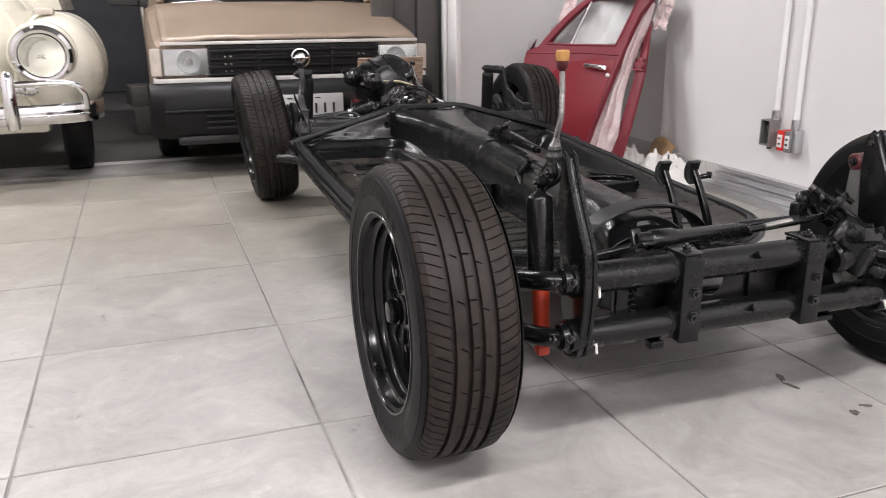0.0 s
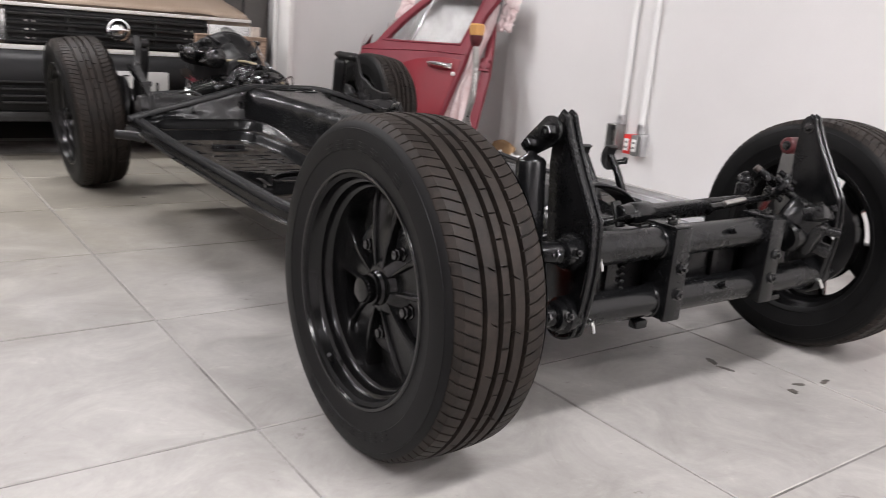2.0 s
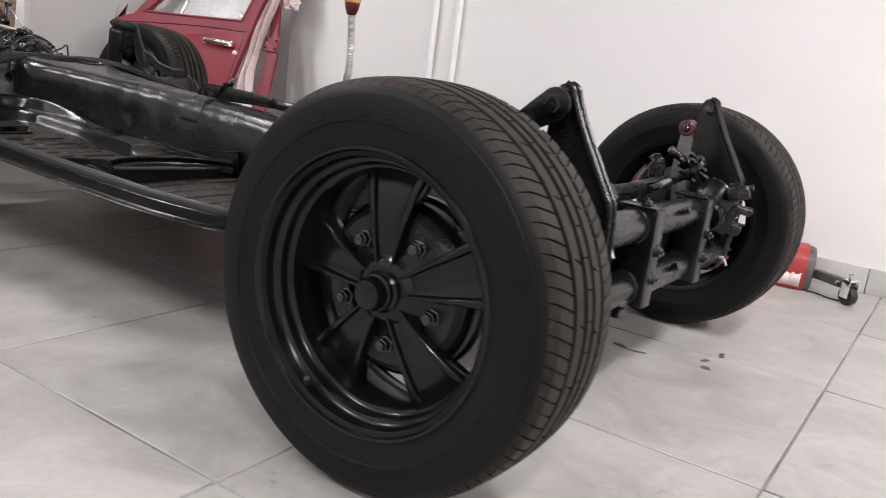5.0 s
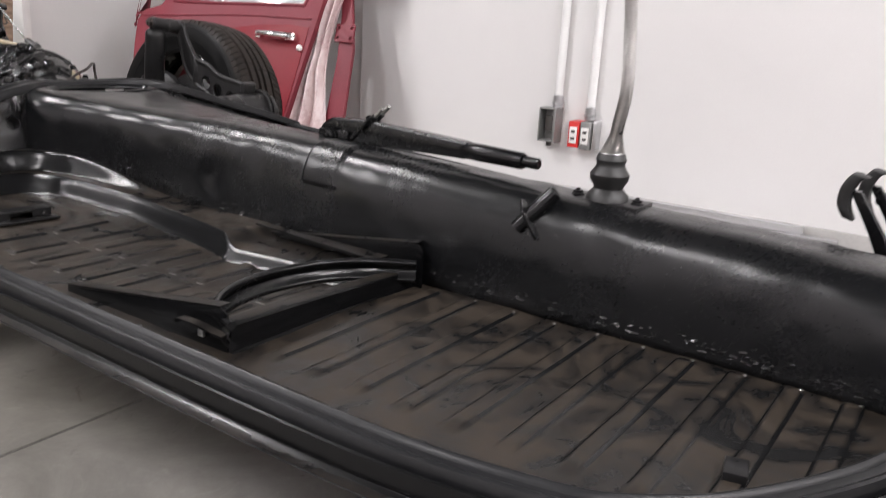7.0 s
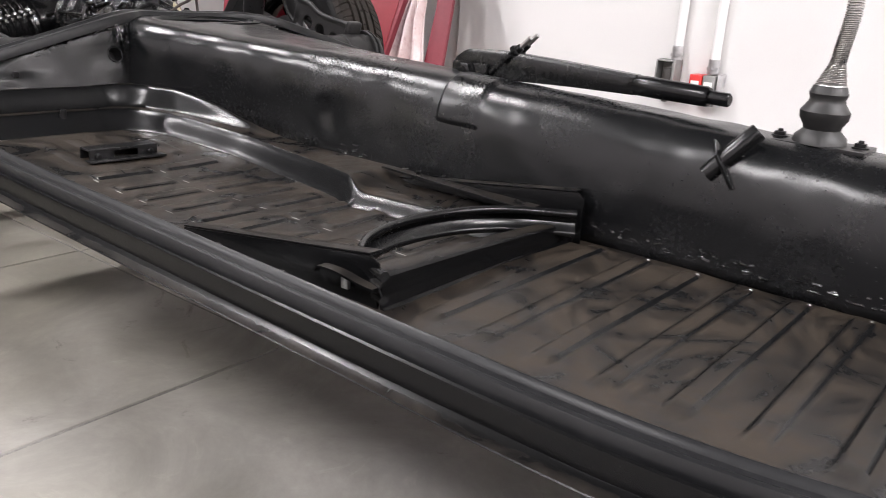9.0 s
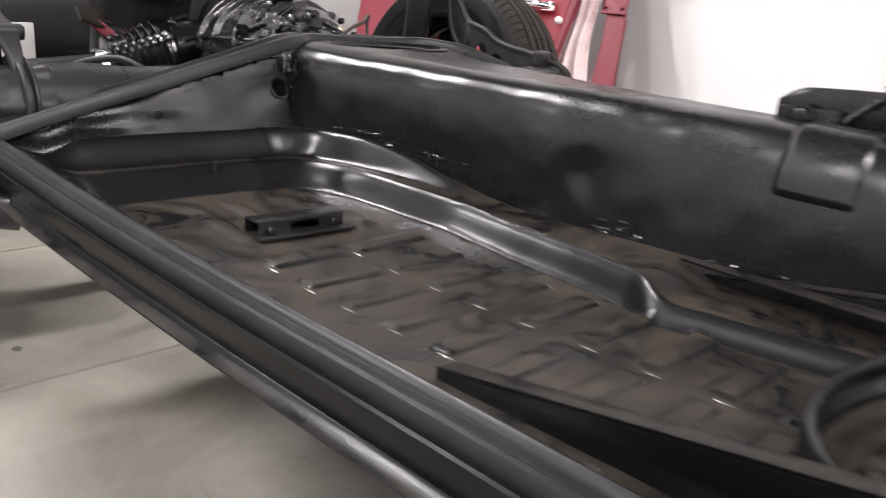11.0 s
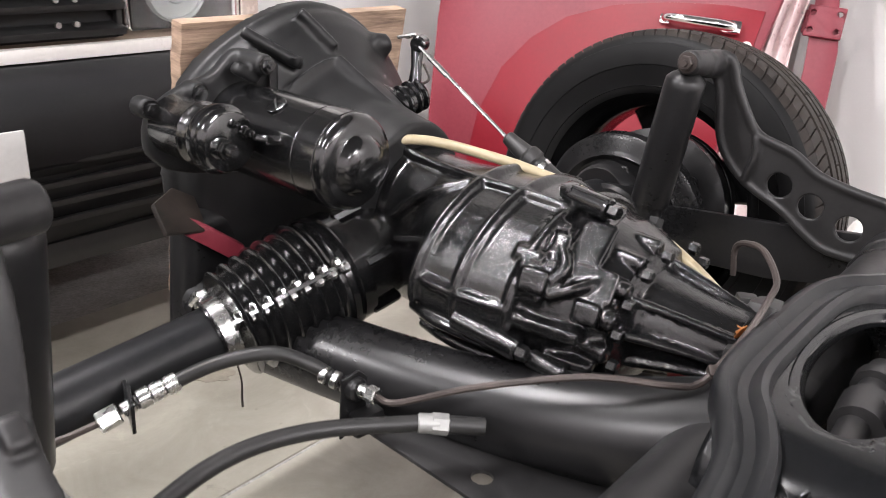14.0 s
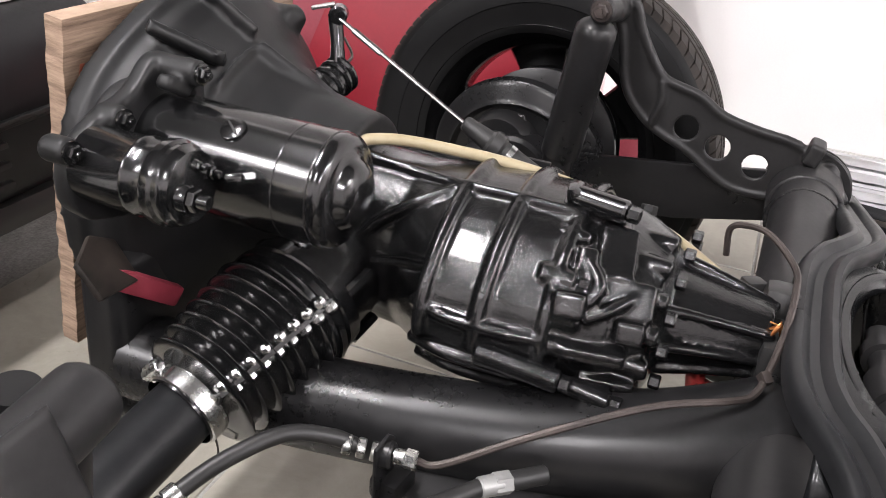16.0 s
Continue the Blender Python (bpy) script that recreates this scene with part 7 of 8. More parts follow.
sweep(bm, [DM @ Vector((a, 0.632 - 0.05 * max(0.0, a - 0.3), 0.016)) for a in (0.01, 0.3, 0.6, 0.79)], 0.0035, 10)
sweep(bm, [DM @ Vector((a, b, 0.014)) for a, b in WIN + WIN[:1]], 0.007, 8, 3)
part("moulding", bm, REDPAINT, door)
bm = B()
prism(bm, [(0.085, 0.03), (0.66, 0.03), (0.76, 0.30), (0.79, 0.6), (0.02, 0.64), (0.05, 0.4)], 0.05, DM @ pose(0.0, 0, -0.055), 0.008)
part("inner_frame", bm, REDPAINT, door)
bm = B()
prism(bm, [(-0.150, 0.06), (-0.10, 0.02), (-0.070, 0.04), (-0.082, 0.50), (-0.070, 0.66), (-0.050, 0.84), (-0.075, 0.86), (-0.115, 0.68), (-0.142, 0.55), (-0.152, 0.25)], 0.02, DM @ pose(0, 0, -0.065), 0.004)
part("hinge_edge", bm, REDPAINT, door, "red inner edge of the door")
for a, b, dz, w, mat in ((-0.102, 0.606, -0.048, 0.078, REDPAINT), (0.835, 0.600, -0.03, 0.055, REDPAINT)):
    br = B()
    prism(br, [(-w / 2, -0.035), (w / 2, -0.033), (w / 2, 0.035), (-w / 2, 0.033)], 0.010, DM @ pose(a, b, dz), 0.003, holes=[ring_pts(q * 0.027, e * 0.019, 0.006, 10) for q in (-1, 1) for e in (-1, 1)])
    block(br, (a + (0.03 if a < 0 else -0.02), b, dz - 0.012), (0.03, 0.05, 0.016), (0, 0, 0), 0.003, DM)
    part("hinge", br, mat, door, "dusty red hinge plate with four holes" if a < 0 else "")
bm = B()
lathe(bm, [(0.011, -0.01), (0.011, 0.012), (0.007, 0.017), (0.0, 0.018)], DM @ pose(0.036, 0.520, 0.016), 14)
part("lock_pin", bm, WHITE, door, "pale round pin at the door edge")
bm = B()
sweep(bm, [DM @ Vector(p) for p in ((0.225, 0.560, 0.020), (0.215, 0.560, 0.045), (0.17, 0.558, 0.050), (0.09, 0.556, 0.046), (0.065, 0.556, 0.030))], [0.008, 0.009, 0.011, 0.012, 0.010], 12)
block(bm, (0.075, 0.556, 0.028), (0.045, 0.030, 0.026), (0, 0, 0), 0.008, DM)
block(bm, (0.225, 0.560, 0.020), (0.024, 0.022, 0.012), (0, 0, 0), 0.004, DM)
part("handle", bm, CHROME, door, "chrome door handle")
bm = B()
sweep(bm, [DM @ Vector((0.425, 0.672, 0.006)), DM @ Vector((0.388, 0.80, 0.006)), DM @ Vector((0.352, 0.930, 0.006))], 0.0075, 10)
part("vent_bar", bm, CHROME, door, "chrome quarter window bar")
bm = B()
prism(bm, WIN, 0.004, DM @ pose(0, 0, -0.004), 0)
gl = part("window_glass", bm, GLASS, door)
gl.visible_shadow = False
bm = B()
sheet(bm, lambda a, b: DM @ Vector((a, b, -0.055 + 0.018 * noise.noise(Vector((a * 7, b * 6, 4))))), np.linspace(-0.09, 0.76, 42), np.linspace(0.62, 1.02, 26))
bm.faces.ensure_lookup_table()
dele = [f for f in bm.faces if (lambda c: c.x > 0.79 - 0.85 * max(0, c.y - 0.66) - 0.03 * math.sin(30 * c.y))(DM.inverted() @ f.calc_center_median())]
bmesh.ops.delete(bm, geom=dele, context="FACES")
part("film", bm, FILM, door, "crumpled clear protective film behind the window")
bm = B()
front_edge = lambda y: float(np.interp(y, [0.03, 0.25, 0.45, 0.60, 0.75, 0.85, 0.95], [0.072, 0.050, 0.018, -0.008, -0.032, -0.060, -0.11]))
sheet(bm, lambda s, t: (lambda y: DM @ Vector((front_edge(y) + 0.02 - (front_edge(y) + 0.090 + 0.02 * math.sin(9 * t)) * s, y, -0.030 - 0.012 * s + 0.022 * noise.noise(Vector((s * 7, t * 5, 2))) + 0.016 * math.sin(17 * s + 5 * t))))(0.07 + 0.86 * t), np.linspace(0, 1, 30), np.linspace(0, 1, 60))
part("pink_film", bm, PINK, door, "crumpled pink plastic film hanging at the edge", thick=0.001)
for cx, cy, sx, sy in ((-0.135, 0.90, 0.11, 0.20), (0.62, 0.90, 0.16, 0.24)):
    bm = B()
    sheet(bm, lambda s, t: DM @ Vector((cx + sx * (s - 0.5) + 0.02 * noise.noise(Vector((s * 5, t * 5, cx))), cy + sy * (t - 0.5) + 0.02 * noise.noise(Vector((s * 6, t * 5, 7))), -0.075 + 0.03 * noise.noise(Vector((s * 5, t * 6, 3 + cx))))), np.linspace(0, 1, 18), np.linspace(0, 1, 18))
    part("loose_film", bm, PINK, door, "loose pink plastic film at the top corner", thick=0.001)

# ---- conduits and boxes on the wall ----
for k, (y, zb) in enumerate(((1.532, 0.358), (1.408, 0.328))):
    c = thing("conduit", "white plastic conduit running down the wall", "conduit", group="wall conduits")
    bm = B()
    rod(bm, (WALL_X - 0.016, y, zb + 0.03), (WALL_X - 0.016, y, CEIL_Z), 0.0145, seg=20)
    part("pipe", bm, PVC, c)
    bm = B()
    rod(bm, (WALL_X - 0.018, y, zb), (WALL_X - 0.018, y, zb + 0.045), 0.0175, seg=20, bev=0.002)
    rod(bm, (WALL_X - 0.018, y, zb + 0.012), (WALL_X - 0.018, y, zb + 0.022), 0.021, seg=6, bev=0.001)
    part("connector", bm, ALU, c, "metal end connector")
    for z in (1.1, 2.1):
        bm = B()
        block(bm, (WALL_X - 0.010, y, z), (0.022, 0.052, 0.016), (0, 0, 0), 0.004)
        part("saddle", bm, PVC, c)
jb = thing("junction_box", "open grey metal junction box under the conduit", "junction box")
q = WALL_X
for c, d in [((q - 0.028, 1.565 + dy, 0.306), (0.054, 0.006, 0.130)) for dy in (-0.036, 0.036)] + [((q - 0.028, 1.565, 0.306 + dz), (0.054, 0.066, 0.006)) for dz in (-0.062, 0.062)] + [((q - 0.005, 1.565, 0.306), (0.006, 0.066, 0.118))]:
    bm = B()
    block(bm, c, d, (0, 0, 0), 0.002)
    part("box_wall", bm, GREYBOX, jb)
bm = B()
block(bm, (q - 0.03, 1.521, 0.306), (0.058, 0.010, 0.136), (0, 0, 0), 0.003)
part("flange", bm, GREYBOX, jb)
# Dark filler block takes the place of shade in the open box.
bm = B()
block(bm, (q - 0.018, 1.567, 0.31), (0.02, 0.04, 0.06), (0, 0, 0), 0.004)
part("insert", bm, DARKDOOR, jb, "dark block for the shade inside the box")
bm = B()
rod(bm, (q - 0.02, 1.565, 0.241), (q - 0.02, 1.565, 0.222), 0.012, seg=14)
part("gland", bm, DARKDOOR, jb)
rs = thing("switch_module", "red switch module with white label plates and a grey cover", "switch box")
bm = B()
block(bm, (q - 0.032, 1.462, 0.287), (0.062, 0.046, 0.098), (0, 0, 0), 0.003)
part("red_box", bm, REDBOX, rs)
bm = B()
block(bm, (q - 0.030, 1.413, 0.285), (0.058, 0.046, 0.104), (0, 0, 0), 0.003)
part("grey_box", bm, GREYBOX, rs)
bm = B()
block(bm, (q - 0.025, 1.380, 0.288), (0.05, 0.018, 0.110), (0, 0, 8), 0.003)
part("cover", bm, ALU, rs)
for yy in (1.462, 1.413):
    bm = B()
    block(bm, (q - 0.0645 + (0.003 if yy < 1.45 else 0), yy, 0.285), (0.003, 0.032, 0.062), (0, 0, 0), 0.001)
    lab = part("label_plate", bm, WHITE, rs, "white label plate with dark marks")
    bm = B()
    for i in range(2):
        block(bm, (q - 0.0665 + (0.003 if yy < 1.45 else 0), yy, 0.298 - 0.026 * i), (0.001, 0.016, 0.010), (0, 0, 0), 0)
    part("mark", bm, DARKDOOR, lab)

jb.matrix_basis = pose(0, 1.553, 0.300) @ Matrix.Diagonal((1, 0.76, 0.90, 1)) @ pose(0, -1.565, -0.306)
rs.matrix_basis = pose(0, 1.408, 0.280) @ Matrix.Diagonal((1, 0.84, 0.90, 1)) @ pose(0, -1.420, -0.287)

# ---- things on the floor by the wall ----
rods = thing("aluminium_profiles", "bundle of bare aluminium profiles lying along the wall", "metal profiles")
rnd = random.Random(21)
for layer, xs in enumerate(((1.42, 1.445, 1.47, 1.495, 1.52, 1.545, 1.57), (1.475, 1.50, 1.528, 1.555), (1.53, 1.558), (1.562,))):
    for x in xs:
        y0, y1 = 0.62 + rnd.uniform(0, 0.16) - 0.03 * layer, 1.84 + rnd.uniform(-0.14, 0.05)
        bm = B()
        m = Matrix.Translation((x + rnd.uniform(-0.003, 0.003), (y0 + y1) / 2, 0.0115 + 0.0235 * layer)) @ pose(0, 0, 0, 0, 0, rnd.uniform(-0.4, 0.4))
        for dx, dz, sx, sz in ((0, -0.010, 0.022, 0.002), (0, 0.010, 0.022, 0.002), (-0.010, 0, 0.002, 0.018), (0.010, 0, 0.002, 0.018)):
            block(bm, (dx, 0, dz), (sx, y1 - y0, sz), (0, 0, 0), 0.0004, m, 1)
        part("profile", bm, ALU, rods)


def rag_heap(name, label, cx, cy, sx, sy, h, mat, seed, cat):
    t = thing(name, label, cat, pose(cx, cy, 0))
    bm = B()
    def f(u, v):
        r = math.hypot(u, v)
        k = max(0.0, 1 - r ** 2.2)
        w = Vector((u * 2.6 + seed, v * 2.6, seed * 0.7))
        fold = 0.5 + 0.5 * noise.noise(w) + 0.35 * noise.noise(w * 2.3) + 0.18 * abs(noise.noise(w * 5.2))
        return Vector((sx * u * (1 + 0.16 * noise.noise(Vector((u * 2, v * 2, seed + 9)))), sy * v * (1 + 0.16 * noise.noise(Vector((v * 2, u * 2, seed + 4)))), 0.003 + h * k * max(0.08, fold)))
    ra, th = np.linspace(0.02, 1, 26), np.linspace(0, 2 * math.pi, 73)
    sheet(bm, lambda a, r: f(r * math.cos(a), r * math.sin(a)), th, ra)
    part("cloth", bm, mat, t)


rag_heap("white_rag", "crumpled white rag heap on the floor", 1.43, 2.10, 0.17, 0.24, 0.15, CLOTH, 3.1, "rag")
rag_heap("grey_rag", "crumpled off-white rag by the door", 1.36, 2.42, 0.14, 0.15, 0.17, CLOTH, 7.7, "rag")
box = thing("cardboard_scrap", "flattened brown cardboard scrap leaning in the corner", "cardboard")
bm = B()
sheet(bm, lambda a, b: Vector((1.50 + 0.07 * b + 0.02 * math.sin(3 * a), 2.34 + 0.20 * a, 0.012 + 0.15 * b * (1 - 0.5 * a * a))), np.linspace(-0.6, 0.6, 9), np.linspace(0, 1, 7))
part("sheet", bm, CARD, box, thick=0.006)
case = thing("red_case", "scraped red metal box with a dark end cap", "tool case", pose(1.377, -0.232, 0, 0, 0, 10))
# local x towards the wall, y along the box away from its end cap
bm = B()
loft(bm, [[Vector((x, y, z)) for x, z in ((0.004, 0.002), (0.0, 0.008), (0.006, 0.104), (0.012, 0.116), (0.034, 0.136), (0.044, 0.140), (0.15, 0.140), (0.162, 0.128), (0.166, 0.008), (0.160, 0.002))] for y in (0.0, 0.006, 0.40, 0.406)])
part("body", bm, REDCASE, case)
bm = B()
rnd = random.Random(77)
rim = [(0.012 + 0.20 * k / 24, 0.030 + 0.034 * (1 - (k / 24) ** 2) * 0.6 + 0.012 * rnd.random()) for k in range(25)]
loft(bm, [[Vector((-0.0012 + 0.0006 * e, y + 0.002 * e, 0.012)), Vector((0.0012 + 0.0006 * e, y, h))] for y, h in rim for e in (0,)], closed=False, cap=False)
part("scraped_patch", bm, PINK, case, "scraped bare pinkish metal low on the side", thick=0.0012)
bm = B()
ringo = lambda q, y: [Vector((0.083 + q * x, y, 0.071 + q * z)) for x, z in ((-0.076, -0.066), (-0.080, -0.05), (-0.076, 0.030), (-0.05, 0.062), (-0.03, 0.066), (0.065, 0.066), (0.078, 0.05), (0.080, -0.05), (0.074, -0.066))]
loft(bm, [ringo(0.97, 0.004), ringo(0.97, -0.010), ringo(0.90, -0.022), ringo(0.60, -0.026)])
part("end_cap", bm, DARKDOOR, case, "dark grey rusty end cap")
bm = B()
sweep(bm, [(0.09, 0.10, 0.150), (0.06, 0.16, 0.162), (0.05, 0.24, 0.156), (0.07, 0.34, 0.148)], 0.008, 8)
part("hose", bm, HOSE, case, "black hose lying on the box")
tr = thing("trolley_foot", "chrome caster fork with a black wheel on a dark bar", "trolley", pose(1.335, -0.375, 0))
bm = B()
rod(bm, (-0.013, 0.008, 0.030), (0.013, -0.008, 0.030), 0.030, seg=28, bev=0.006)
part("wheel", bm, HOSE, tr, "black rubber wheel")
bm = B()
for e in (-1, 1):
    block(bm, (0.018 * e, -0.011 * e, 0.052), (0.004, 0.030, 0.056), (0, 0, -32), 0.0015)
block(bm, (0, 0, 0.080), (0.044, 0.034, 0.006), (0, 0, -32), 0.002)
rod(bm, (0, 0, 0.08), (0, 0, 0.105), 0.010, seg=14, bev=0.002)
part("fork", bm, CHROME, tr, "chrome caster fork")
bm = B()
block(bm, (0.06, 0.06, 0.060), (0.030, 0.16, 0.030), (0, 0, -32), 0.003)
part("bar", bm, DARKDOOR, tr, "dark steel bar")
for k in range(2):
    bm = B()
    rod(bm, (0.030 - 0.012 * k, 0.044 - 0.022 * k, 0.060), (0.018 - 0.012 * k, 0.037 - 0.022 * k, 0.060), 0.007, seg=6, bev=0.001)
    part("bolt", bm, ZINC, tr)
bm = B()
for k in range(16):
    q = k / 15
    lathe(bm, [(0.0022, -0.003), (0.0030, 0.0), (0.0022, 0.003)], pose(0.055 - 0.035 * q + 0.006 * math.sin(7 * q), 0.125 - 0.10 * q, 0.003, 90, 0, 20 + 40 * (k % 2)), 8, True)
part("chain", bm, HOSE, tr, "thin black chain on the floor", stuff=True)

# ---- brown hatchback in the rear bay ----
GX = -0.30
hatch = thing("hatchback_car", "dusty gold-brown square hatchback parked nose first", "car")


def gp(x, y, z):
    return Vector((GX + x, y, z))


def car_ring(y, w, zb, zt, wt, r=0.05):
    """Half-section of the body, closed: bottom, side, shoulder, top."""
    pts = []
    for sx in (-1, 1):
        side = [(w * 0.96, zb), (w, zb + 0.10), (w, zt - 0.10), (w - 0.02, zt - 0.03), (wt, zt), (wt * 0.5, zt + 0.012)]
        side = [(sx * a, b) for a, b in side]
        pts += side if sx > 0 else side[::-1]
    n = len(pts) // 2
    order = pts[n:] + pts[:n]
    return [gp(a, y, b) for a, b in order]


bm = B()
loft(bm, [car_ring(3.13, 0.725, 0.30, 0.690, 0.66), car_ring(3.20, 0.738, 0.27, 0.712, 0.66), car_ring(3.45, 0.745, 0.25, 0.760, 0.66), car_ring(3.85, 0.75, 0.25, 0.845, 0.67), car_ring(4.02, 0.75, 0.25, 0.865, 0.68)])
loft(bm, [car_ring(4.021, 0.75, 0.25, 0.867, 0.68), car_ring(4.9, 0.75, 0.25, 0.885, 0.68), car_ring(6.2, 0.74, 0.28, 0.88, 0.66)])
part("body", bm, BROWNCAR, hatch)
bm = B()
sheet(bm, lambda u, y: gp(0.655 * u, y, float(np.interp(y, [3.095, 3.12, 3.20, 3.45, 3.85, 4.0], [0.690, 0.706, 0.728, 0.777, 0.862, 0.882])) + 0.010 * (1 - u * u) + (0.006 if 0.42 < abs(u) < 0.78 else 0)), np.linspace(-1.04, 1.04, 41), np.linspace(3.095, 4.0, 24))
part("bonnet", bm, BROWNCAR, hatch, "dusty brown bonnet", thick=0.006)
bm = B()
block(bm, gp(0, 3.092, 0.682), (1.38, 0.018, 0.016), (0, 0, 0), 0.004)
part("bonnet_trim", bm, TRIMWHITE, hatch, "pale trim strip under the bonnet edge")
bm = B()
block(bm, gp(0, 3.085, 0.494), (1.46, 0.02, 0.022), (0, 0, 0), 0.004)
for sx in (-1, 1):
    block(bm, gp(sx * 0.735, 3.14, 0.494), (0.012, 0.10, 0.022), (0, 0, 0), 0.003)
part("lower_trim", bm, TRIMWHITE, hatch, "pale trim strip over the bumper")
grille = part("grille", (lambda b: (block(b, gp(0, 3.125, 0.588), (0.93, 0.02, 0.165), (0, 0, 0), 0.003), b)[1])(B()), INK, hatch, "black radiator grille")
for i in range(4):
    bm = B()
    block(bm, gp(0, 3.094, 0.525 + 0.040 * i), (0.92, 0.030, 0.012), (18, 0, 0), 0.003)
    part("slat", bm, GRILLE, grille)
for sx in (-0.455, -0.2, 0.2, 0.455):
    bm = B()
    block(bm, gp(sx, 3.10, 0.588), (0.010, 0.016, 0.155), (0, 0, 0), 0.002)
    part("grille_bar", bm, GRILLE, grille)
for i in range(3):
    for dx in (-0.375, -0.345, 0.345, 0.375):
        bm = B()
        rod(bm, gp(dx, 3.085, 0.536 + 0.038 * i), gp(dx, 3.079, 0.536 + 0.038 * i), 0.005, seg=8)
        part("grille_clip", bm, STEEL, grille)
bm = B()
lathe(bm, [(0.047, 0), (0.052, 0.004), (0.052, 0.008), (0.045, 0.009), (0.043, 0.004)], pose(GX + 0.02, 3.078, 0.596, 90, 0, 0), 36)
lathe(bm, [(0.0, 0.004), (0.026, 0.004), (0.030, 0.001)], pose(GX + 0.02, 3.078, 0.596, 90, 0, 0), 32)
block(bm, gp(0.02, 3.074, 0.596), (0.088, 0.006, 0.010), (0, 0, 0), 0.002)
part("round_badge", bm, CHROME, hatch, "round chrome badge")
for sx in (-1, 1):
    lamp = part("headlight", (lambda b: (block(b, gp(sx * 0.575, 3.118, 0.588), (0.225, 0.05, 0.138), (0, 0, 0), 0.008), b)[1])(B()), LAMPSILVER, hatch, "square headlight")
    bm = B()
    lathe(bm, [(0.0, 0.004), (0.020, 0.005), (0.022, 0.010), (0.026, 0.010), (0.028, 0.006), (0.050, 0.007), (0.052, 0.013), (0.057, 0.013), (0.059, 0.004)], pose(GX + sx * 0.56, 3.098, 0.588, 90, 0, 0), 32)
    part("reflector_bowl", bm, GREYBOX, lamp)
    bm = B()
    block(bm, gp(sx * 0.575, 3.078, 0.588), (0.222, 0.012, 0.136), (0, 0, 0), 0.004)
    g = part("lens", bm, GLASS, lamp, "clear ribbed lens")
    g.visible_shadow = False
    bm = B()
    block(bm, gp(sx * 0.715, 3.122, 0.588), (0.055, 0.06, 0.138), (0, 0, sx * 18), 0.006)
    part("indicator", bm, LENS, hatch, "pale indicator lens")
bumper = part("front_bumper", (lambda b: (loft(b, [[gp(sx * w, y, z) for y, z in ((yf + 0.03, 0.20), (yf, 0.235), (yf - 0.006, 0.33), (yf - 0.02, 0.345), (yf - 0.02, 0.42), (yf, 0.455), (yf + 0.05, 0.482), (yf + 0.12, 0.478), (yf + 0.12, 0.20))] for sx, w, yf in ((-1, 0.775, 3.30), (-1, 0.765, 3.07), (-1, 0.70, 3.015), (-1, 0.3, 3.0), (1, 0.3, 3.0), (1, 0.70, 3.015), (1, 0.765, 3.07), (1, 0.775, 3.30))]), b)[1])(B()), BUMPER, hatch, "charcoal plastic front bumper")
# Raised black strips imitate the shade in the bumper's grooves.
bm = B()
for i in range(3):
    block(bm, gp(0.0, 2.992, 0.255 + 0.030 * i), (1.0, 0.012, 0.010), (0, 0, 0), 0.003)
block(bm, gp(0, 2.986, 0.348), (1.40, 0.012, 0.008), (0, 0, 0), 0.003)
part("groove_shade_strip", bm, INK, bumper)
bm = B()
block(bm, gp(0, 3.09, 0.19), (1.3, 0.16, 0.05), (0, 0, 0), 0.02)
part("valance", bm, GRILLE, hatch)
plate = part("number_plate", (lambda b: (block(b, gp(0.022, 2.968, 0.348), (0.40, 0.006, 0.130), (0, 0, 0), 0.012), b)[1])(B()), PLATE, hatch, "pale grey number plate with dark bars")
for dx, z, w, h in [(q, 0.338, 0.012, 0.052) for q in (-0.150, -0.105, -0.060, 0.002, 0.050, 0.098, 0.146)] + [(q, 0.392, 0.030, 0.007) for q in (-0.09, 0.0, 0.06)]:
    bm = B()
    block(bm, gp(0.022 + dx, 2.9645, z), (w, 0.002, h), (0, 0, 0), 0)
    part("plate_bar", bm, INK, plate)
for sx in (-1, 1):
    for y in (3.82, 6.0):
        w = part("wheel", (lambda b: (lathe(b, [(0.17, -0.085), (0.235, -0.085), (0.262, -0.070), (0.268, -0.055), (0.268, -0.006), (0.260, -0.004), (0.260, 0.004), (0.268, 0.006), (0.268, 0.055), (0.262, 0.070), (0.235, 0.085), (0.17, 0.085)], Matrix.Translation(gp(sx * 0.655, y, 0.262)) @ pose(0, 0, 0, 0, 90, 0), 48), b)[1])(B()), RUBBER, hatch, "black tyre")
        bm = B()
        lathe(bm, [(0.0, 0.06), (0.10, 0.05), (0.165, 0.075), (0.172, 0.07), (0.172, -0.07), (0.0, -0.06)], Matrix.Translation(gp(sx * 0.655, y, 0.262)) @ pose(0, 0, 0, 0, sx * 90, 0), 36)
        part("rim", bm, GREYBOX, w)
bm = B()
sheet(bm, lambda u, t: gp(0.64 * u * (1 - 0.10 * t), 4.0 + 0.52 * t, 0.882 + 0.40 * t - 0.03 * u * u), np.linspace(-1, 1, 21), np.linspace(0, 1, 9))
part("windscreen", bm, SMOKE, hatch, "dark windscreen", thick=0.005)
bm = B()
loft(bm, [[gp(sx * w, y, z) for sx, w, z in ((-1, 0.70, 0.87), (-1, 0.60, 1.27), (1, 0.60, 1.27), (1, 0.70, 0.87))] for y in (4.54, 6.15)])
part("cabin", bm, BROWNCAR, hatch)
bm = B()
for sx in (-1, 1):
    sweep(bm, [gp(sx * 0.65, 3.99, 0.885), gp(sx * 0.60, 4.5, 1.27)], 0.022, 10)
part("pillar", bm, BROWNCAR, hatch)
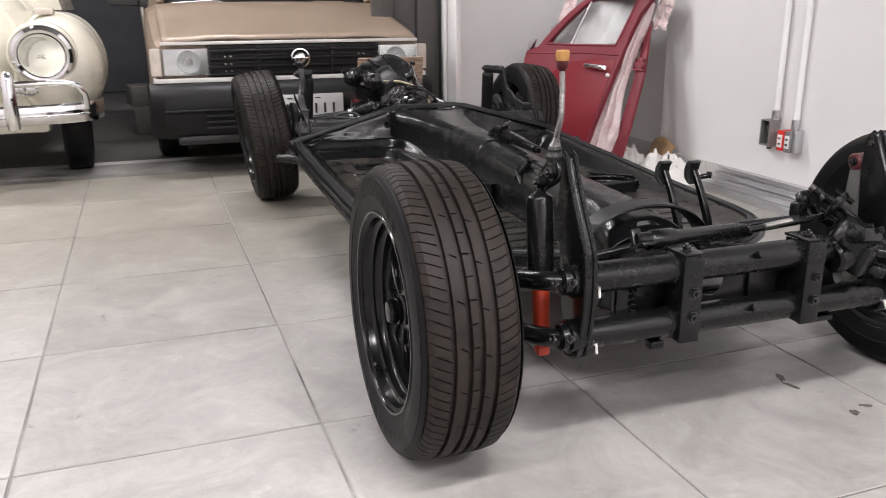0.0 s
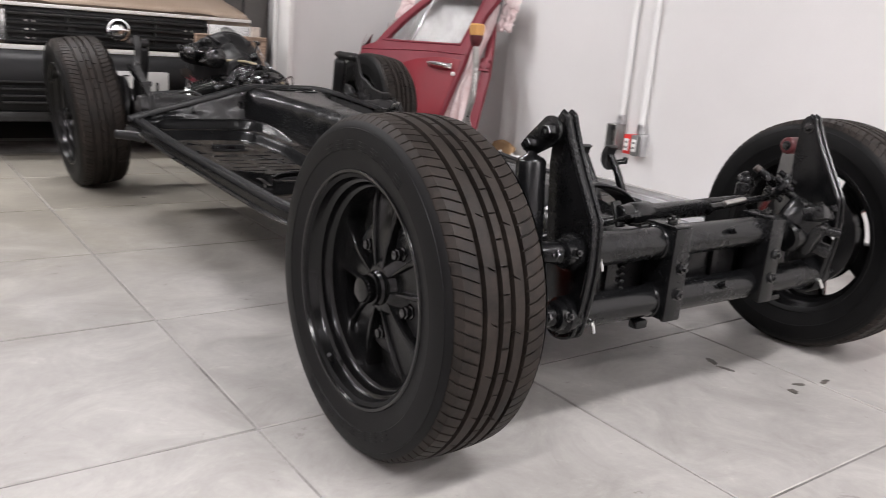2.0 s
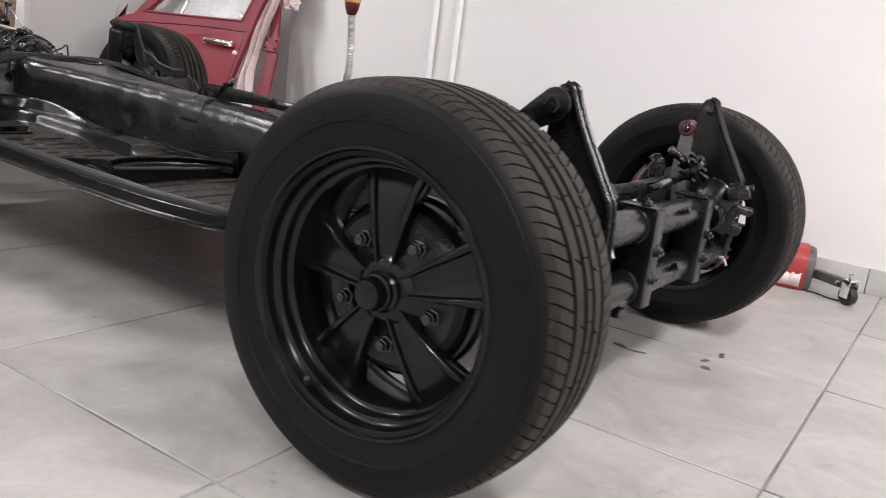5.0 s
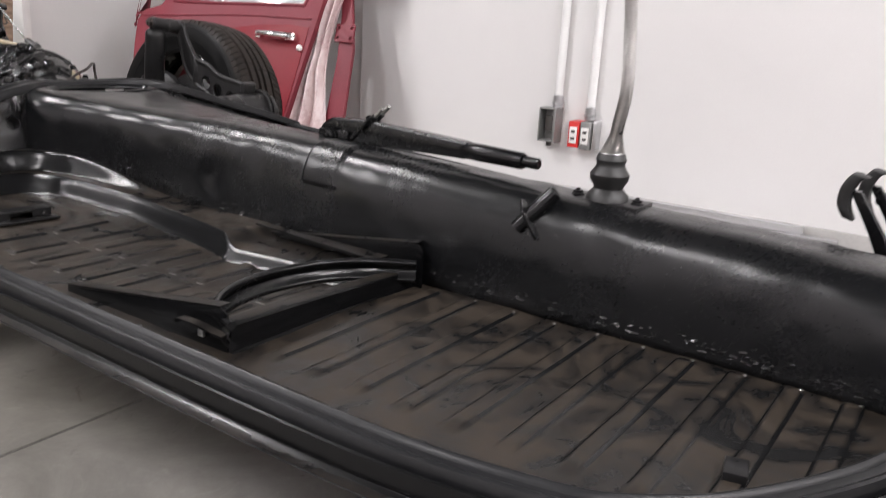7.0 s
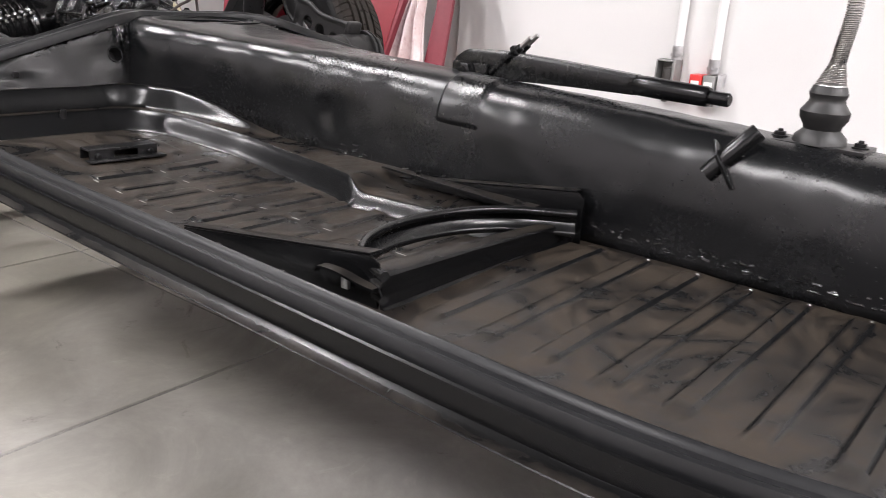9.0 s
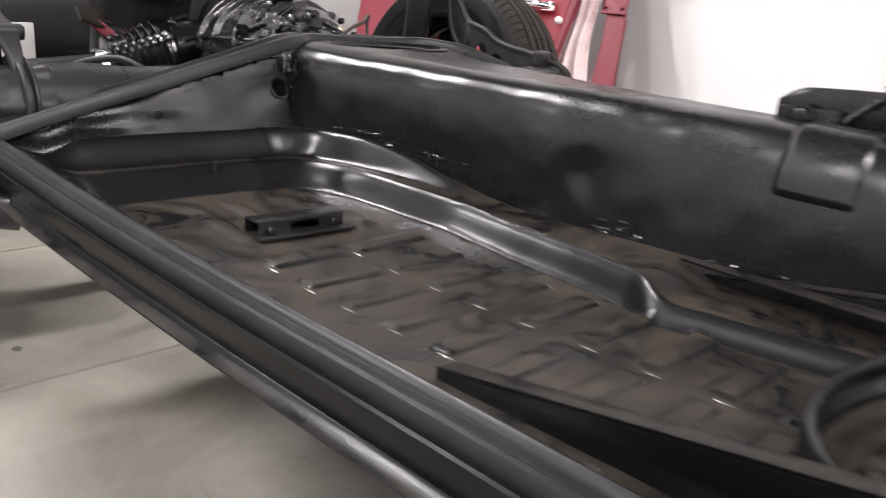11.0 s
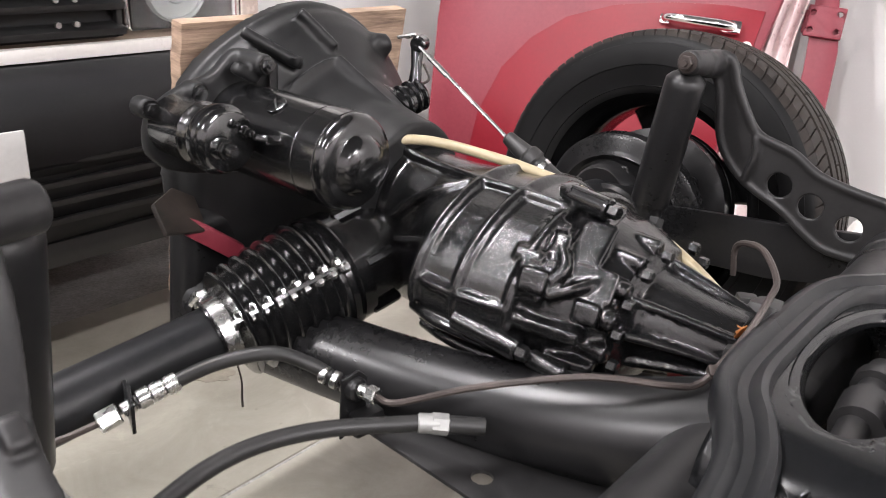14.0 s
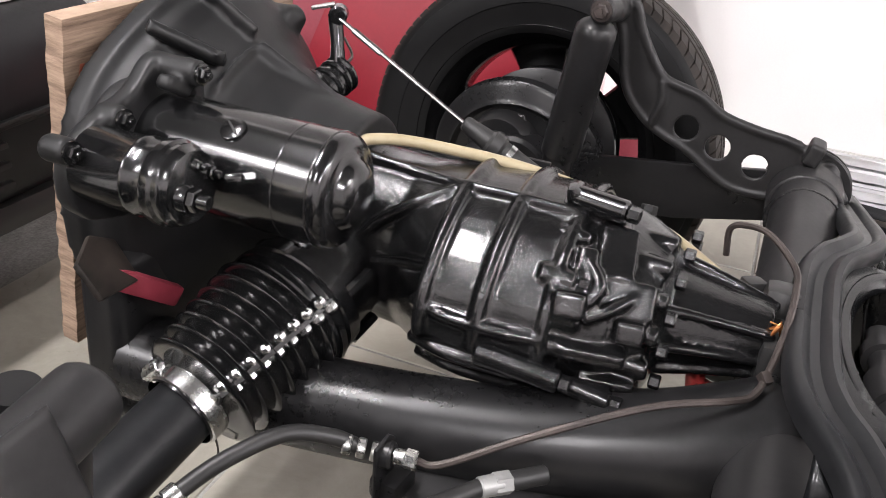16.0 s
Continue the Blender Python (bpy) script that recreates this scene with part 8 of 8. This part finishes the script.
for sx in (-1, 1):
    bm = B()
    block(bm, gp(sx * 0.85, 4.10, 0.925), (0.17, 0.07, 0.11), (0, 0, sx * 12), 0.02)
    block(bm, gp(sx * 0.75, 4.11, 0.89), (0.06, 0.04, 0.05), (0, 0, 0), 0.01)
    part("mirror", bm, GRILLE, hatch, "black door mirror")
bm = B()
sweep(bm, [gp(0.35, 4.0, 0.905), gp(0.05, 4.03, 0.93), gp(-0.28, 4.0, 0.905)], 0.006, 6)
part("wiper", bm, GRILLE, hatch)

# ---- cream beetle-shaped car beside it ----
beetle = thing("cream_car", "cream rounded old car with chrome bumper, parked nose first", "car")
BX = -1.50


def bulb(bm, c, r, yb, n=20, m=36, e=2.0):
    """A rounded fender nose: an ellipsoid whose rear runs straight back to yb."""
    rings = []
    for i in range(n):
        t = math.pi / 2 * i / (n - 1)
        k = math.sin(t) ** (2 / e)
        y = c[1] - r[1] * math.cos(t)
        rings.append([Vector((c[0] + r[0] * k * math.cos(a), y, c[2] + r[2] * k * math.sin(a))) for a in (2 * math.pi * j / m for j in range(m))])
    rings.append([Vector((c[0] + r[0] * 1.02 * math.cos(a), yb, c[2] + r[2] * math.sin(a))) for a in (2 * math.pi * j / m for j in range(m))])
    loft(bm, rings)


for k, x in enumerate((BX, BX - 1.02)):
    bm = B()
    bulb(bm, (x, 3.46, 0.555), (0.215, 0.36, 0.285), 3.95, e=2.7)
    q = [f for f in bm.faces if (f.calc_center_median() - Vector((x, 3.56, 0.30))).length < 0.20 and f.calc_center_median().z < 0.40]
    bmesh.ops.delete(bm, geom=q, context="FACES")
    part("fender", bm, CREAM, beetle, "rounded cream front fender", thick=0.004)
    hl = part("headlight", (lambda b: (lathe(b, [(0.10, -0.05), (0.140, -0.03), (0.146, 0.0), (0.140, 0.016), (0.124, 0.024), (0.110, 0.020), (0.104, 0.008)], pose(x - 0.045 + 0.09 * k, 3.095, 0.640, 98, 0, 0), 48), b)[1])(B()), CHROME, beetle, "round headlight with chrome ring")
    bm = B()
    lathe(bm, [(0.147, -0.06), (0.158, -0.05), (0.158, -0.012), (0.147, 0.002)], pose(x - 0.045 + 0.09 * k, 3.095, 0.640, 98, 0, 0), 48)
    part("bezel", bm, CREAM, hl)
    bm = B()
    lathe(bm, [(0.108, 0.006), (0.09, -0.03), (0.05, -0.06), (0.0, -0.066)], pose(x - 0.045 + 0.09 * k, 3.095, 0.640, 98, 0, 0), 40)
    part("reflector", bm, LAMPSILVER, hl)
    bm = B()
    lathe(bm, [(0.110, 0.010), (0.08, 0.020), (0.04, 0.026), (0.0, 0.028)], pose(x - 0.045 + 0.09 * k, 3.095, 0.640, 98, 0, 0), 40)
    g = part("lens", bm, GLASS, hl, thick=0.003)
    g.visible_shadow = False
    bm = B()
    block(bm, (x - 0.03, 3.35, 0.845), (0.09, 0.10, 0.035), (0, 0, 0), 0.015)
    part("indicator", bm, LENS, beetle, "small amber indicator on the fender")
    w = part("wheel", (lambda b: (lathe(b, [(0.19, -0.07), (0.255, -0.072), (0.285, -0.060), (0.292, -0.04), (0.292, 0.04), (0.285, 0.060), (0.255, 0.072), (0.19, 0.07)], pose(x + 0.03 - 0.06 * k, 3.545, 0.284, 0, 90, 6), 48), b)[1])(B()), RUBBER, beetle, "narrow black tyre")
    bm = B()
    lathe(bm, [(0.0, 0.050), (0.08, 0.045), (0.12, 0.020), (0.185, 0.045), (0.192, 0.05), (0.192, -0.05), (0.0, -0.02)], pose(x + 0.03 - 0.06 * k, 3.545, 0.284, 0, 90 if k == 0 else -90, 6), 36)
    part("rim", bm, ALU, w)
bm = B()
bulb(bm, (BX - 0.51, 3.62, 0.66), (0.42, 0.48, 0.40), 4.6, e=2.4)
part("bonnet", bm, CREAM, beetle, "rounded cream bonnet")
bm = B()
sweep(bm, [(BX + 0.06, 3.4, 0.80), (BX - 0.05, 3.32, 0.83), (BX - 0.13, 3.25, 0.74), (BX - 0.18, 3.22, 0.6), (BX - 0.20, 3.25, 0.45)], 0.010, 8)
part("fender_bead", bm, CREAM, beetle)
bm = B()
loft(bm, [[Vector((BX - 0.51 + sx * 0.42, y, z)) for sx, z in ((-1, 0.34), (-1, 0.85), (1, 0.85), (1, 0.34))] for y in (3.35, 5.6)])
part("body", bm, CREAM, beetle)
bm = B()
loft(bm, [[Vector((BX - 0.51 + sx * w, y, z)) for sx, w, z in ((-1, 0.48, 0.85), (-1, 0.36, 1.35), (1, 0.36, 1.35), (1, 0.48, 0.85))] for y in (4.45, 5.6)])
part("cabin", bm, CREAM, beetle)
chrome_line = catmull([(BX - 1.22, 3.30, 0.36), (BX - 1.15, 3.10, 0.36), (BX - 0.9, 3.02, 0.36), (BX - 0.51, 2.99, 0.36), (BX - 0.12, 3.02, 0.36), (BX + 0.13, 3.10, 0.36), (BX + 0.20, 3.30, 0.36)], 8)
bp = part("front_bumper", (lambda b: (ribbon(b, chrome_line, [(0.02, -0.050), (0.0, -0.052), (-0.014, -0.035), (-0.018, -0.012), (-0.010, -0.004), (-0.010, 0.004), (-0.018, 0.012), (-0.014, 0.035), (0.0, 0.046), (0.02, 0.044)], lambda i: Vector((0, 1, 0))), b)[1])(B()), CHROME, beetle, "chrome blade front bumper")
bm = B()
sweep(bm, [(BX - 1.16, 3.09, 0.38), (BX - 1.15, 3.05, 0.46), (BX - 1.08, 3.03, 0.505), (BX - 0.8, 2.99, 0.51), (BX - 0.22, 2.99, 0.51), (BX + 0.05, 3.03, 0.505), (BX + 0.12, 3.05, 0.46), (BX + 0.13, 3.09, 0.38)], 0.016, 12)
part("tow_bar", bm, CHROME, bp)
for x in (BX - 0.20, BX - 0.82):
    bm = B()
    sweep(bm, [(x, 2.985, 0.30), (x, 2.970, 0.36), (x, 2.965, 0.45), (x, 2.975, 0.54), (x, 2.985, 0.555)], [0.030, 0.034, 0.034, 0.030, 0.018], 14)
    part("overrider", bm, CHROME, bp)
bm = B()
lathe(bm, [(0.0, 0.004), (0.05, 0.003), (0.056, 0.0), (0.056, -0.01)], pose(BX - 0.14, 3.13, 0.47, 95, 0, 0) @ Matrix.Diagonal((1, 0.6, 1, 1)), 28)
for i in range(5):
    block(bm, (BX - 0.178 + 0.019 * i, 3.122, 0.47), (0.005, 0.008, 0.05), (0, 0, 0), 0.001)
part("horn_grille", bm, CHROME, beetle)
bm = B()
block(bm, (BX - 0.51, 3.30, 0.30), (0.9, 0.3, 0.10), (0, 0, 0), 0.03)
part("front_apron", bm, CREAM, beetle)

# ---- odds in the rear bay ----
post = thing("metal_post", "pale metal post standing between the two cars", "post")
bm = B()
rod(bm, (-1.02, 4.6, -0.01), (-1.10, 4.75, 2.4), 0.014, seg=12)
part("tube", bm, STEEL, post)
# Assumed boxes, added in the dark gap between the two cars.
crate = thing("dark_crate", "assumed stack of dark grey boxes in the dark gap on the bay floor", "box")
for i, (x, z, sx, sz) in enumerate(((-1.02, 0.09, 0.30, 0.20), (-0.93, 0.27, 0.22, 0.16), (-1.12, 0.26, 0.16, 0.14))):
    bm = B()
    block(bm, (x, 4.9, z), (sx, 0.3, sz), (0, 0, 4 * i), 0.006)
    part("box", bm, (DARKDOOR, DARKWALL, DARKFLOOR)[i], crate)
